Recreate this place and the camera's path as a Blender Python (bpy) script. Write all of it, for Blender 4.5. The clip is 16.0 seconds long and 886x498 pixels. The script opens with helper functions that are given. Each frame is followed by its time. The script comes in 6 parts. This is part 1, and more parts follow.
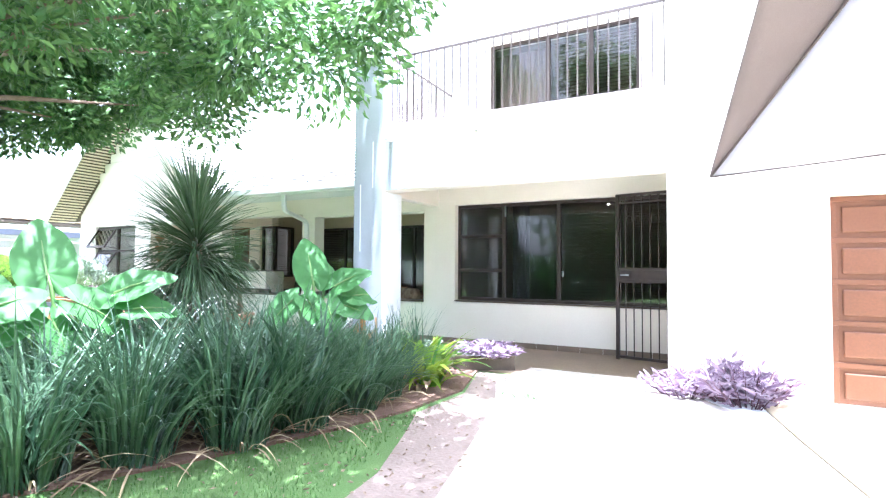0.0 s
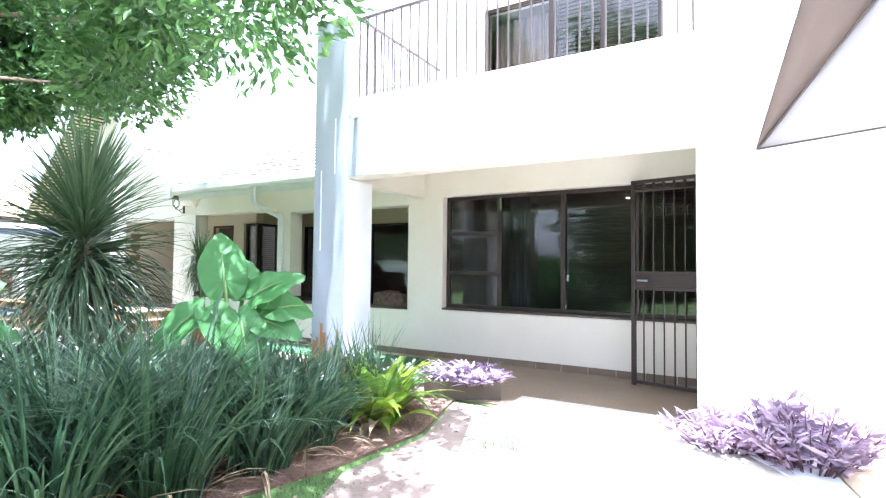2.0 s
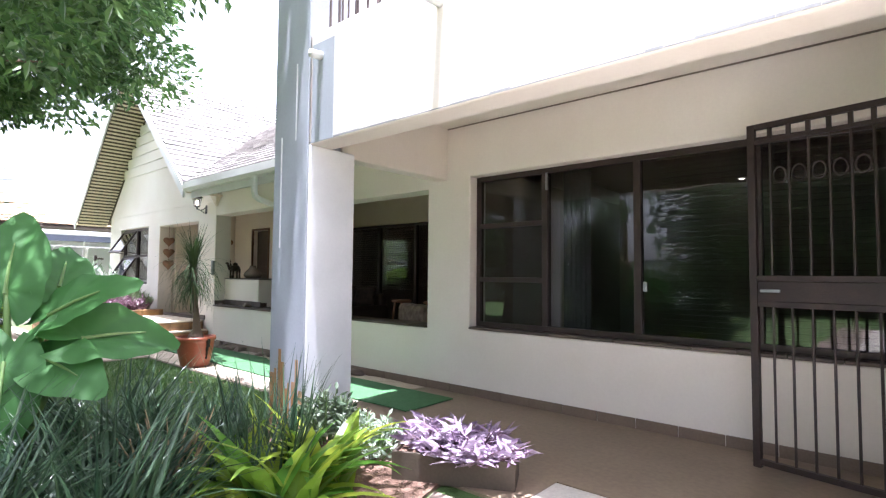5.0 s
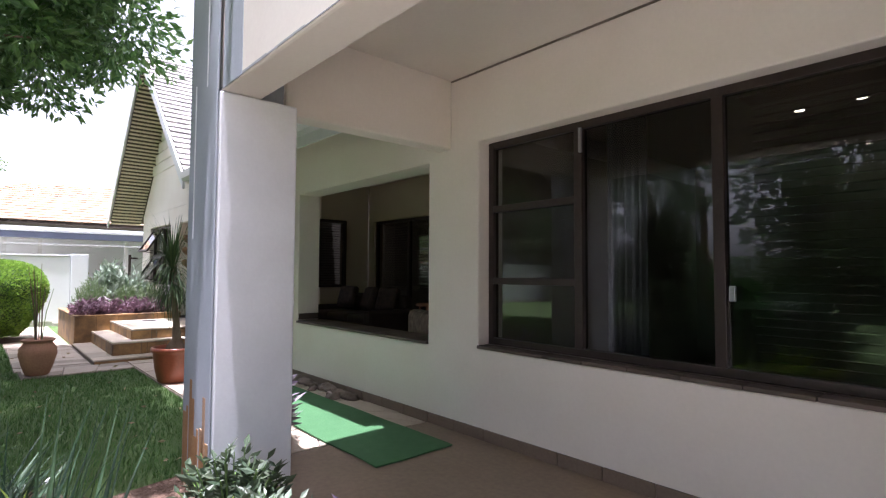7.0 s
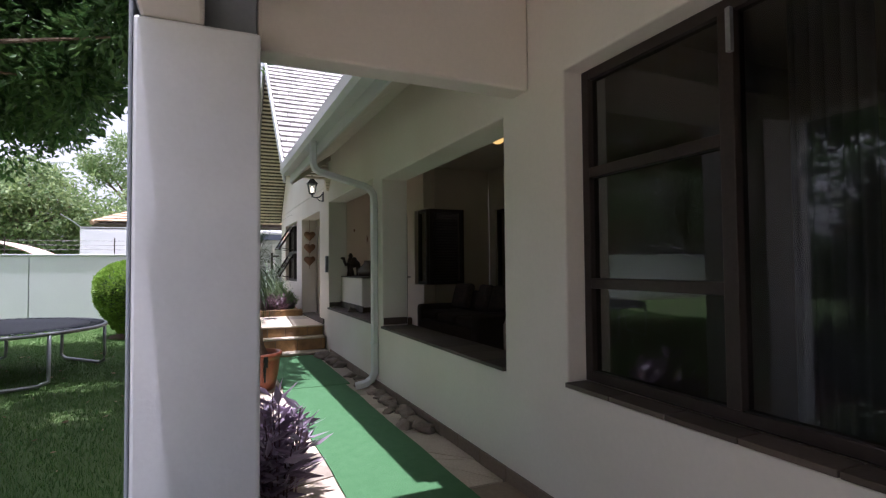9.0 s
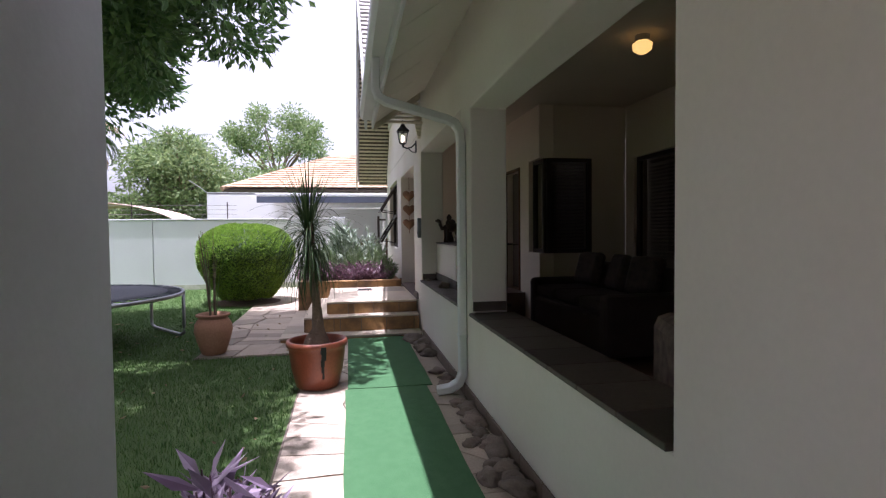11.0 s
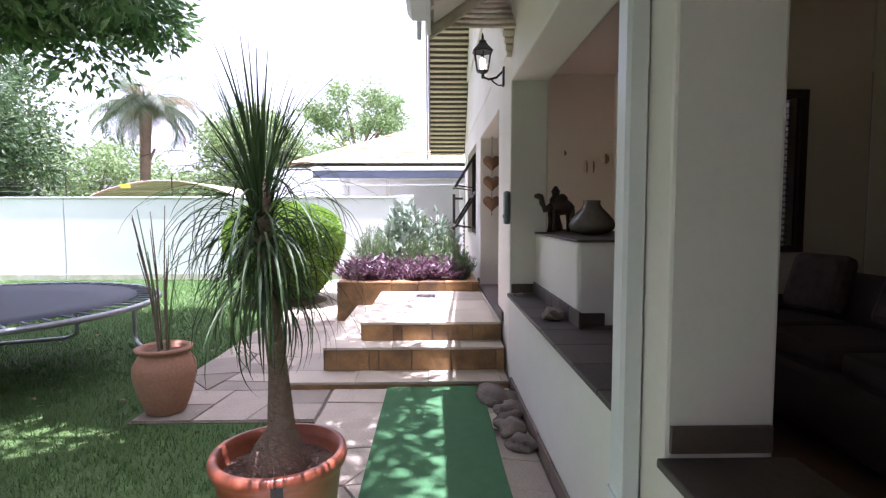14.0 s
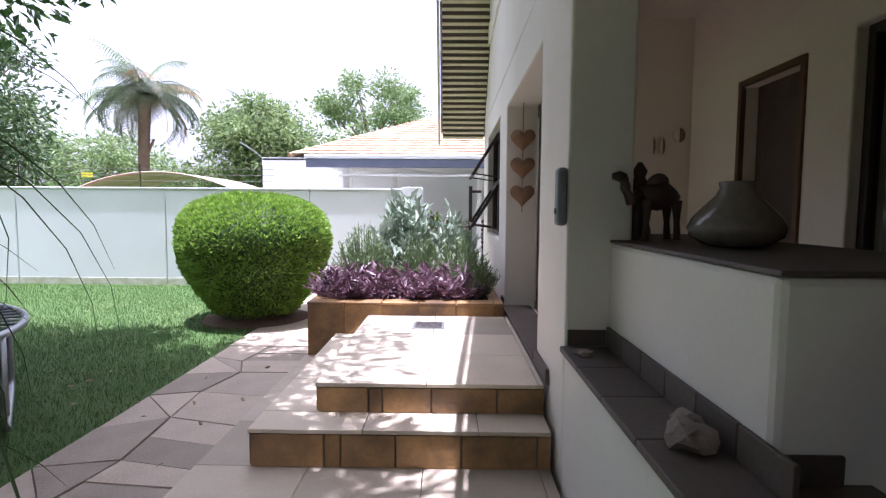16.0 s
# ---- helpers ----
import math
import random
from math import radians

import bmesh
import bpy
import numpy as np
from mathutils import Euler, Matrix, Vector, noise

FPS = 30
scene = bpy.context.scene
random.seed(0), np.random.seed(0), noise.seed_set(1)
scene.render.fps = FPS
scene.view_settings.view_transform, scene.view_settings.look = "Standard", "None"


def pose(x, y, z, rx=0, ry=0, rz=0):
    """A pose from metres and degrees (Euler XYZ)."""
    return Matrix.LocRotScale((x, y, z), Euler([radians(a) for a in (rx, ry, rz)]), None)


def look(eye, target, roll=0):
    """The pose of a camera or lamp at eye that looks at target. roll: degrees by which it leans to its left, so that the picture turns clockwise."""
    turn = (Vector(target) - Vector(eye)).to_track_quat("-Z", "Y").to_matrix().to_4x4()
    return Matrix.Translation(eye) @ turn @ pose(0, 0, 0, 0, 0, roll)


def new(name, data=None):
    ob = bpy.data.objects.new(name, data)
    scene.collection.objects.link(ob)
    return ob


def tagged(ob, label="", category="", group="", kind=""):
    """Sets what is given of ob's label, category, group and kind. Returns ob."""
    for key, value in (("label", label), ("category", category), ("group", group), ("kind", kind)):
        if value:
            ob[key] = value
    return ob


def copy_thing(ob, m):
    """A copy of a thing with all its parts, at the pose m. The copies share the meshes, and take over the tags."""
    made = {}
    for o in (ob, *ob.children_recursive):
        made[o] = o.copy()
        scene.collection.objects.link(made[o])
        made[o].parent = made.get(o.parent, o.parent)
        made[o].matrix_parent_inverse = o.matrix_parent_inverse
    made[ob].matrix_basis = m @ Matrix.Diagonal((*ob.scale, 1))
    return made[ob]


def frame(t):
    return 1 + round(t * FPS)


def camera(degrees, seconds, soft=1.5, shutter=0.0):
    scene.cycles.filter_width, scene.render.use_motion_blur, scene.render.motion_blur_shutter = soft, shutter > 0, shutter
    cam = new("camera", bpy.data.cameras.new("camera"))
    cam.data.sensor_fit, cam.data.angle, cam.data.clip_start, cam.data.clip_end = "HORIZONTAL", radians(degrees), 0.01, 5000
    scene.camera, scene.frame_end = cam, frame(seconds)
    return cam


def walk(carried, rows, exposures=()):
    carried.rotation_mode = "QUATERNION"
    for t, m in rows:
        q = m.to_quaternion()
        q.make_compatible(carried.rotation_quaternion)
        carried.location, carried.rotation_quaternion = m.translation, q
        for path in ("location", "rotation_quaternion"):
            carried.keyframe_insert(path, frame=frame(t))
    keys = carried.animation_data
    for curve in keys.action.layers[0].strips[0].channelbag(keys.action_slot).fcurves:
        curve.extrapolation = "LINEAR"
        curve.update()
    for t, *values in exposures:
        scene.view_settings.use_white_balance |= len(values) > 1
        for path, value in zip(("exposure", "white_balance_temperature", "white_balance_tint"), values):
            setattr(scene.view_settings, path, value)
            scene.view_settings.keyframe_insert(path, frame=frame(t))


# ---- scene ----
cam = camera(80.7, 16.0, soft=1.25)
PATH = [
    (0, (0.028, 0.053, 1.197), (-0.91, 1.817, 1.269), 0.4),
    (0.5, (-0.001, 0.377, 1.189), (-0.933, 2.144, 1.265), 0.6),
    (1, (-0.027, 0.718, 1.2), (-0.97, 2.48, 1.274), 0.5),
    (1.5, (-0.078, 1.052, 1.212), (-1.042, 2.804, 1.286), 0.6),
    (2, (-0.09, 1.377, 1.228), (-1.106, 3.098, 1.301), 0.6),
    (2.5, (-0.145, 1.697, 1.236), (-1.211, 3.387, 1.313), 0.6),
    (3, (-0.174, 2.025, 1.235), (-1.273, 3.693, 1.312), 0.6),
    (3.2, (-0.194, 2.157, 1.228), (-1.304, 3.819, 1.305), 0.5),
    (5.3, (-0.538, 3.621, 1.201), (-1.88, 5.1, 1.297), 0.4),
    (5.5, (-0.58, 3.785, 1.206), (-1.941, 5.248, 1.298), 0.3),
    (6, (-0.734, 4.123, 1.213), (-2.127, 5.554, 1.307), 0.3),
    (6.5, (-0.866, 4.457, 1.21), (-2.304, 5.844, 1.305), 0.2),
    (7, (-0.998, 4.77, 1.219), (-2.494, 6.094, 1.31), 0.3),
    (7.5, (-1.145, 5.076, 1.231), (-2.7, 6.33, 1.32), 0.2),
    (8, (-1.281, 5.4, 1.228), (-2.947, 6.504, 1.314), 0.1),
    (8.5, (-1.469, 5.673, 1.253), (-3.217, 6.641, 1.326), -0.1),
    (9, (-1.666, 5.96, 1.252), (-3.489, 6.78, 1.316), -0.5),
    (11.3, (-3.257, 6.72, 1.249), (-5.234, 7.009, 1.169), -0.3),
    (11.5, (-3.402, 6.745, 1.243), (-5.386, 6.986, 1.159), -0.1),
    (12, (-3.777, 6.831, 1.245), (-5.768, 6.989, 1.142), -0.1),
    (12.5, (-4.181, 6.878, 1.252), (-6.176, 6.97, 1.135), -0.1),
    (13, (-4.603, 6.914, 1.257), (-6.598, 6.976, 1.129), -0.2),
    (13.5, (-5.036, 6.954, 1.251), (-7.031, 7.001, 1.121), -0.1),
    (14, (-5.465, 6.987, 1.249), (-7.46, 7.026, 1.113), -0.1),
    (14.5, (-5.902, 7.018, 1.244), (-7.897, 7.046, 1.108), -0.0),
    (15, (-6.306, 7.052, 1.238), (-8.301, 7.062, 1.097), -0.0),
    (15.5, (-6.714, 7.063, 1.232), (-8.709, 7.053, 1.089), 0.2),
    (16, (-7.081, 7.063, 1.228), (-9.075, 7.038, 1.082), 0.4),
]
EXPOSURES = [(0, 3.3, 5280, 18), (3, 3.0, 5380, 19), (5.5, 2.08, 5750, 26), (7.5, 1.35, 5780, 28), (9, 0.95, 5750, 28), (12, 1.08, 5760, 34), (13.5, 1.85, 5580, 34), (14.5, 1.95, 5600, 36), (15.5, 1.72, 5540, 31), (16, 1.38, 5560, 31)]
walk(cam, [(t, look(eye, target, roll)) for t, eye, target, roll in PATH], EXPOSURES)

# ---- sky and sun ----
SUN_WAY = Vector((0.05, -0.085, 1.0)).normalized()
world = bpy.data.worlds.new("sky")
scene.world = world
world.use_nodes = True
wn = world.node_tree.nodes
sky = wn.new("ShaderNodeTexSky")
sky.sky_type = "NISHITA"
sky.sun_disc = False
sky.sun_elevation = math.asin(SUN_WAY.z)
sky.sun_rotation = math.atan2(SUN_WAY.x, SUN_WAY.y)
sky.air_density, sky.dust_density, sky.ozone_density = 1.0, 4.0, 1.0
haze = wn.new("ShaderNodeHueSaturation")
haze.inputs["Saturation"].default_value, haze.inputs["Value"].default_value = 0.16, 1.48
world.node_tree.links.new(sky.outputs[0], haze.inputs["Color"])
world.node_tree.links.new(haze.outputs[0], wn["Background"].inputs[0])
wn["Background"].inputs[1].default_value = 0.105
sun = new("sun", bpy.data.lights.new("sun", "SUN"))
sun.data.energy, sun.data.angle, sun.data.color = 5.0, radians(0.53), (1.0, 0.97, 0.93)
sun.matrix_world = look(SUN_WAY * 30, (0, 0, 0))


# ---- materials ----
def mat(name, base, rough=0.7, other=None, scale=4.0, fine=60.0, bump=0.15, metal=0.0, amount=0.5, per="", spec=0.5, depth=0.01, speck=0.12):
    """A surface with variation at two scales, relief, and an optional change from piece to piece."""
    m = bpy.data.materials.new(name)
    m.use_nodes = True
    nt = m.node_tree
    nodes, link = nt.nodes, nt.links.new
    b = nodes["Principled BSDF"]
    b.inputs["Roughness"].default_value, b.inputs["Metallic"].default_value = rough, metal
    b.inputs["Specular IOR Level"].default_value = spec
    co = nodes.new("ShaderNodeTexCoord")
    big, small = nodes.new("ShaderNodeTexNoise"), nodes.new("ShaderNodeTexNoise")
    for n, s, d in ((big, scale, 5), (small, fine, 3)):
        n.inputs["Scale"].default_value, n.inputs["Detail"].default_value = s, d
        link(co.outputs["Object"], n.inputs["Vector"])
    other = other or tuple(c * 0.75 for c in base)
    ramp = nodes.new("ShaderNodeMapRange")
    ramp.inputs[1].default_value, ramp.inputs[2].default_value = 0.35, 0.7
    ramp.inputs[3].default_value, ramp.inputs[4].default_value = 0.0, amount
    link(big.outputs[0], ramp.inputs[0])
    mix = nodes.new("ShaderNodeMix")
    mix.data_type = "RGBA"
    mix.inputs[6].default_value, mix.inputs[7].default_value = (*base, 1), (*other, 1)
    link(ramp.outputs[0], mix.inputs[0])
    hsv = nodes.new("ShaderNodeHueSaturation")
    link(mix.outputs[2], hsv.inputs["Color"])
    val = nodes.new("ShaderNodeMapRange")
    val.inputs[1].default_value, val.inputs[2].default_value = 0.25, 0.75
    val.inputs[3].default_value, val.inputs[4].default_value = 1 - speck, 1 + speck
    link(small.outputs[0], val.inputs[0])
    out = val.outputs[0]
    if per:
        src = nodes.new("ShaderNodeObjectInfo" if per == "object" else "ShaderNodeNewGeometry")
        r = nodes.new("ShaderNodeMapRange")
        r.inputs[3].default_value, r.inputs[4].default_value = 0.68, 1.28
        link(src.outputs["Random" if per == "object" else "Random Per Island"], r.inputs[0])
        mul = nodes.new("ShaderNodeMath")
        mul.operation = "MULTIPLY"
        link(out, mul.inputs[0]), link(r.outputs[0], mul.inputs[1])
        out = mul.outputs[0]
    link(out, hsv.inputs["Value"])
    link(hsv.outputs[0], b.inputs["Base Color"])
    if bump:
        bp = nodes.new("ShaderNodeBump")
        bp.inputs["Strength"].default_value, bp.inputs["Distance"].default_value = bump, depth
        link(small.outputs[0], bp.inputs["Height"])
        link(bp.outputs[0], b.inputs["Normal"])
    return m


def foliage(name, base, other, rough=0.45, through_leaf=0.35, spread=0.45):
    """Thin leaves: each leaf its own shade between two colours, part of the light passing through."""
    m = bpy.data.materials.new(name)
    m.use_nodes = True
    nt = m.node_tree
    nodes, link = nt.nodes, nt.links.new
    b, out = nodes["Principled BSDF"], nodes["Material Output"]
    b.inputs["Roughness"].default_value = rough
    geo, co = nodes.new("ShaderNodeNewGeometry"), nodes.new("ShaderNodeTexCoord")
    n = nodes.new("ShaderNodeTexNoise")
    n.inputs["Scale"].default_value = 9.0
    link(co.outputs["Object"], n.inputs["Vector"])
    mix = nodes.new("ShaderNodeMix")
    mix.data_type = "RGBA"
    mix.inputs[6].default_value, mix.inputs[7].default_value = (*base, 1), (*other, 1)
    link(geo.outputs["Random Per Island"], mix.inputs[0])
    hsv = nodes.new("ShaderNodeHueSaturation")
    r = nodes.new("ShaderNodeMapRange")
    r.inputs[3].default_value, r.inputs[4].default_value = 1 - spread, 1 + spread
    link(n.outputs[0], r.inputs[0]), link(r.outputs[0], hsv.inputs["Value"]), link(mix.outputs[2], hsv.inputs["Color"])
    link(hsv.outputs[0], b.inputs["Base Color"])
    tr, ms = nodes.new("ShaderNodeBsdfTranslucent"), nodes.new("ShaderNodeMixShader")
    link(hsv.outputs[0], tr.inputs[0])
    ms.inputs[0].default_value = through_leaf
    link(b.outputs[0], ms.inputs[1]), link(tr.outputs[0], ms.inputs[2]), link(ms.outputs[0], out.inputs[0])
    return m


def glass(name, tint=(0.74, 0.75, 0.73)):
    """Clear pane that lets light straight through and mirrors by its angle."""
    m = bpy.data.materials.new(name)
    m.use_nodes = True
    nt = m.node_tree
    nodes, link = nt.nodes, nt.links.new
    nodes.remove(nodes["Principled BSDF"])
    t, g, lw, pw, f, ms = (nodes.new("ShaderNode" + k) for k in ("BsdfTransparent", "BsdfGlossy", "LayerWeight", "Math", "MapRange", "MixShader"))
    t.inputs[0].default_value = (*tint, 1)
    g.inputs["Roughness"].default_value = 0.01
    lw.inputs[0].default_value = 0.5
    pw.operation, pw.inputs[1].default_value = "POWER", 4.5
    f.inputs[3].default_value, f.inputs[4].default_value = 0.052, 1.0
    link(lw.outputs["Facing"], pw.inputs[0]), link(pw.outputs[0], f.inputs[0])
    link(f.outputs[0], ms.inputs[0]), link(t.outputs[0], ms.inputs[1]), link(g.outputs[0], ms.inputs[2])
    link(ms.outputs[0], nodes["Material Output"].inputs[0])
    return m


def glow(name, colour, power):
    m = bpy.data.materials.new(name)
    m.use_nodes = True
    b = m.node_tree.nodes["Principled BSDF"]
    b.inputs["Emission Color"].default_value, b.inputs["Emission Strength"].default_value = (*colour, 1), power
    return m


PLASTER = mat("white_plaster", (0.77, 0.73, 0.655), 0.85, (0.68, 0.615, 0.52), 0.9, 45, 0.16, amount=0.75, speck=0.02, depth=0.003)
CREAM = mat("cream_plaster", (0.78, 0.69, 0.57), 0.85, (0.72, 0.63, 0.5), 1.3, 45, 0.1, speck=0.02, depth=0.003)
# wall colour lowered: the dimness of unlit rooms is put into it
DIM_INNER = mat("dimmed_indoor_paint", (0.3, 0.265, 0.225), 0.85, (0.25, 0.22, 0.185), 1.3, 45, 0.05, speck=0.02, depth=0.003)
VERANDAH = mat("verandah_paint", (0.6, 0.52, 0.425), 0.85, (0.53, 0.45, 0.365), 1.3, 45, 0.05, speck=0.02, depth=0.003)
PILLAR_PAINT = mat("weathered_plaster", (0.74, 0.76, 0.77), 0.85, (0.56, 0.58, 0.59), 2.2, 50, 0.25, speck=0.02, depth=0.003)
COOL_GREY = mat("blue_grey_plaster", (0.37, 0.41, 0.45), 0.85, (0.29, 0.32, 0.35), 2.5, 50, 0.25, speck=0.03, depth=0.003)
STAIN = mat("rust_stained_plaster", (0.36, 0.19, 0.075), 0.9, (0.42, 0.33, 0.24), 5, 60, 0.3)
GREY_STAIN = mat("rain_streaked_plaster", (0.3, 0.31, 0.31), 0.9, (0.42, 0.43, 0.43), 6, 60, 0.3)
SCREED = mat("brown_patio_screed", (0.25, 0.185, 0.125), 0.55, (0.17, 0.125, 0.085), 1.6, 30, 0.1)
CONCRETE = mat("pale_concrete", (0.55, 0.51, 0.44), 0.85, (0.44, 0.4, 0.33), 0.9, 50, 0.25)
APRON = mat("yellow_concrete", (0.52, 0.44, 0.3), 0.85, (0.42, 0.34, 0.22), 1.2, 50, 0.25)
STONE = mat("buff_paving_stone", (0.44, 0.37, 0.285), 0.8, (0.33, 0.27, 0.205), 5, 70, 0.3, per="object")
JOINT = mat("paving_mortar", (0.2, 0.165, 0.13), 0.95, None, 5, 60, 0.4)
STEP_TILE = mat("ochre_step_tile", (0.4, 0.225, 0.085), 0.6, (0.14, 0.085, 0.045), 4.5, 50, 0.3, per="object", amount=1.0)
TREAD = mat("sandstone_tread", (0.55, 0.475, 0.36), 0.75, (0.42, 0.345, 0.25), 3, 60, 0.2, per="object", speck=0.04)
SILL = mat("brown_sill_tile", (0.078, 0.058, 0.044), 0.6, (0.105, 0.082, 0.064), 6, 60, 0.2, per="object")
SKIRT = mat("brown_skirting_tile", (0.19, 0.14, 0.1), 0.6, (0.13, 0.095, 0.07), 4, 60, 0.2)
SOIL = mat("red_brown_soil", (0.13, 0.075, 0.05), 0.95, (0.2, 0.13, 0.09), 6, 40, 0.9, depth=0.03)
# sandy soil, darkened so the tree's shade on it is in the colour
SHADED_SAND = mat("shaded_sandy_soil", (0.22, 0.17, 0.14), 0.95, (0.13, 0.095, 0.075), 2.2, 40, 0.6, depth=0.02)
LAWN = mat("lawn", (0.06, 0.12, 0.026), 0.9, (0.115, 0.16, 0.048), 1.2, 90, 0.6, depth=0.02)
MAT_GREEN = mat("green_turf_mat", (0.052, 0.155, 0.058), 0.95, (0.075, 0.195, 0.078), 14, 220, 0.8, depth=0.01)
FRAME = mat("dark_bronze_aluminium", (0.045, 0.033, 0.028), 0.4, (0.06, 0.045, 0.04), 8, 60, 0.05, metal=0.4)
IRON = mat("dark_painted_steel", (0.035, 0.026, 0.024), 0.45, (0.07, 0.045, 0.035), 12, 80, 0.1, metal=0.3)
BLACK = mat("black_cast_metal", (0.02, 0.02, 0.022), 0.4, None, 12, 80, 0.1, metal=0.4)
RAIL = mat("grey_brown_railing_paint", (0.09, 0.075, 0.075), 0.5, (0.14, 0.11, 0.1), 12, 80, 0.1, metal=0.2)
GUTTER = mat("grey_white_gutter_paint", (0.66, 0.67, 0.65), 0.45, (0.56, 0.57, 0.55), 3, 60, 0.05, speck=0.02, depth=0.003)
SLAT = mat("cream_slat_paint", (0.62, 0.55, 0.42), 0.7, (0.5, 0.43, 0.32), 5, 60, 0.1, per="island")
DARKWOOD = mat("dark_roof_timber", (0.09, 0.07, 0.05), 0.8, None, 5, 60, 0.1)
SHINGLE = mat("grey_roof_shingle", (0.42, 0.4, 0.38), 0.85, (0.3, 0.285, 0.27), 3, 60, 0.3, per="island")
TERRACOTTA_ROOF = mat("orange_roof_tile", (0.52, 0.35, 0.22), 0.8, (0.4, 0.25, 0.15), 3, 30, 0.3, per="island")
WOOD = mat("orange_garage_timber", (0.125, 0.048, 0.021), 0.5, (0.085, 0.032, 0.014), 3, 70, 0.12)
BROWN_DOOR = mat("brown_door_timber", (0.12, 0.06, 0.03), 0.5, (0.08, 0.04, 0.02), 3, 70, 0.1)
POT = mat("glazed_terracotta", (0.27, 0.075, 0.035), 0.4, (0.22, 0.06, 0.03), 5, 50, 0.1)
URN = mat("matt_terracotta", (0.42, 0.22, 0.13), 0.8, (0.33, 0.17, 0.1), 5, 50, 0.15)
BARK = mat("grey_brown_bark", (0.22, 0.16, 0.11), 0.9, (0.13, 0.095, 0.065), 9, 60, 0.8, depth=0.02)
SAIL_DARK = mat("brown_shade_cloth", (0.1, 0.082, 0.078), 0.9, (0.08, 0.066, 0.062), 2, 160, 0.2)
ROCK = mat("river_stone", (0.24, 0.19, 0.15), 0.85, (0.13, 0.105, 0.085), 12, 70, 0.8, per="object")
STEEL = mat("galvanised_steel", (0.4, 0.41, 0.42), 0.4, None, 8, 60, 0.05, metal=0.8)
JUMP = mat("black_trampoline_mesh", (0.035, 0.04, 0.055), 0.6, (0.05, 0.055, 0.07), 3, 200, 0.2)
PADBLUE = mat("faded_edge_cover", (0.1, 0.12, 0.15), 0.7, (0.4, 0.42, 0.42), 9, 60, 0.1)
CARVED = mat("dark_carved_wood", (0.06, 0.04, 0.03), 0.45, (0.1, 0.07, 0.05), 9, 60, 0.2)
GLAZED_CLAY = mat("grey_glazed_pottery", (0.2, 0.165, 0.135), 0.18, (0.11, 0.09, 0.075), 6, 50, 0.1)
HEART = mat("brown_woven_heart", (0.27, 0.15, 0.08), 0.8, (0.2, 0.1, 0.05), 14, 120, 0.4)
FABRIC = mat("beige_floral_fabric", (0.24, 0.18, 0.13), 0.9, (0.1, 0.065, 0.05), 14, 120, 0.2, amount=0.9)
DARK_FABRIC = mat("brown_sofa_fabric", (0.05, 0.037, 0.031), 0.9, (0.07, 0.05, 0.042), 7, 120, 0.2)
CUSHION = mat("dark_floral_cotton", (0.075, 0.05, 0.042), 0.9, (0.03, 0.022, 0.02), 14, 120, 0.2, amount=0.9)
BLIND = mat("brown_blind_slat", (0.12, 0.085, 0.06), 0.5, None, 8, 60, 0.05)
CURTAIN = mat("grey_curtain", (0.085, 0.083, 0.1), 0.9, (0.065, 0.065, 0.078), 6, 90, 0.1)
FLOORTILE = mat("dark_floor_tile", (0.16, 0.105, 0.072), 0.35, (0.12, 0.078, 0.056), 4, 60, 0.1)
BOUNDARY = mat("white_boundary_paint", (0.77, 0.79, 0.8), 0.85, (0.66, 0.68, 0.68), 0.8, 40, 0.15, speck=0.02, depth=0.003)
MOULD = mat("mossy_wall_foot", (0.42, 0.42, 0.3), 0.9, (0.6, 0.6, 0.52), 7, 60, 0.2, amount=1.0)
PINK = mat("faded_pink_carport_sheet", (0.74, 0.54, 0.46), 0.8, (0.54, 0.37, 0.31), 2, 60, 0.1)
BLUEGREY = mat("blue_grey_beam_paint", (0.13, 0.15, 0.21), 0.6, None, 3, 60, 0.05)
YELLOW = mat("yellow_plate", (0.8, 0.7, 0.05), 0.6)
PLASTIC_GREY = mat("grey_plastic", (0.2, 0.21, 0.22), 0.5, None, 8, 60, 0.05)
GLASS = glass("window_glass")
LAMP_GLASS = glass("lantern_glass", (0.95, 0.95, 0.93))
BULB = glow("lamp_bulb", (1.0, 0.86, 0.6), 3.0)
WARM_BULB = glow("ceiling_lamp_bulb", (1.0, 0.62, 0.16), 0.55)
TREE_LEAF = foliage("tree_leaf", (0.05, 0.13, 0.037), (0.14, 0.26, 0.072), 0.4, 0.32)
FAR_LEAF = foliage("far_tree_leaf", (0.13, 0.21, 0.08), (0.27, 0.35, 0.14), 0.6, 0.4)
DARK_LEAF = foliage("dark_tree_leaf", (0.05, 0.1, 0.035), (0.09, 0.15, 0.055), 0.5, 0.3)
PALM_LEAF = foliage("palm_leaf", (0.11, 0.17, 0.09), (0.24, 0.28, 0.18), 0.5, 0.35)
STRAP_LEAF = foliage("strap_leaf", (0.026, 0.066, 0.034), (0.09, 0.155, 0.078), 0.32, 0.33)
LIME_LEAF = foliage("lime_strap_leaf", (0.07, 0.22, 0.025), (0.38, 0.47, 0.05), 0.35, 0.5)
EAR_LEAF = foliage("elephant_ear_leaf", (0.028, 0.115, 0.035), (0.06, 0.19, 0.042), 0.6, 0.4, 0.3)
EAR_STALK = foliage("elephant_ear_stalk", (0.12, 0.22, 0.06), (0.16, 0.26, 0.08), 0.4, 0.1, 0.2)
YUCCA_LEAF = foliage("yucca_leaf", (0.045, 0.09, 0.035), (0.11, 0.16, 0.085), 0.35, 0.25)
PONY_LEAF = foliage("ponytail_leaf", (0.025, 0.058, 0.018), (0.075, 0.12, 0.035), 0.55, 0.28)
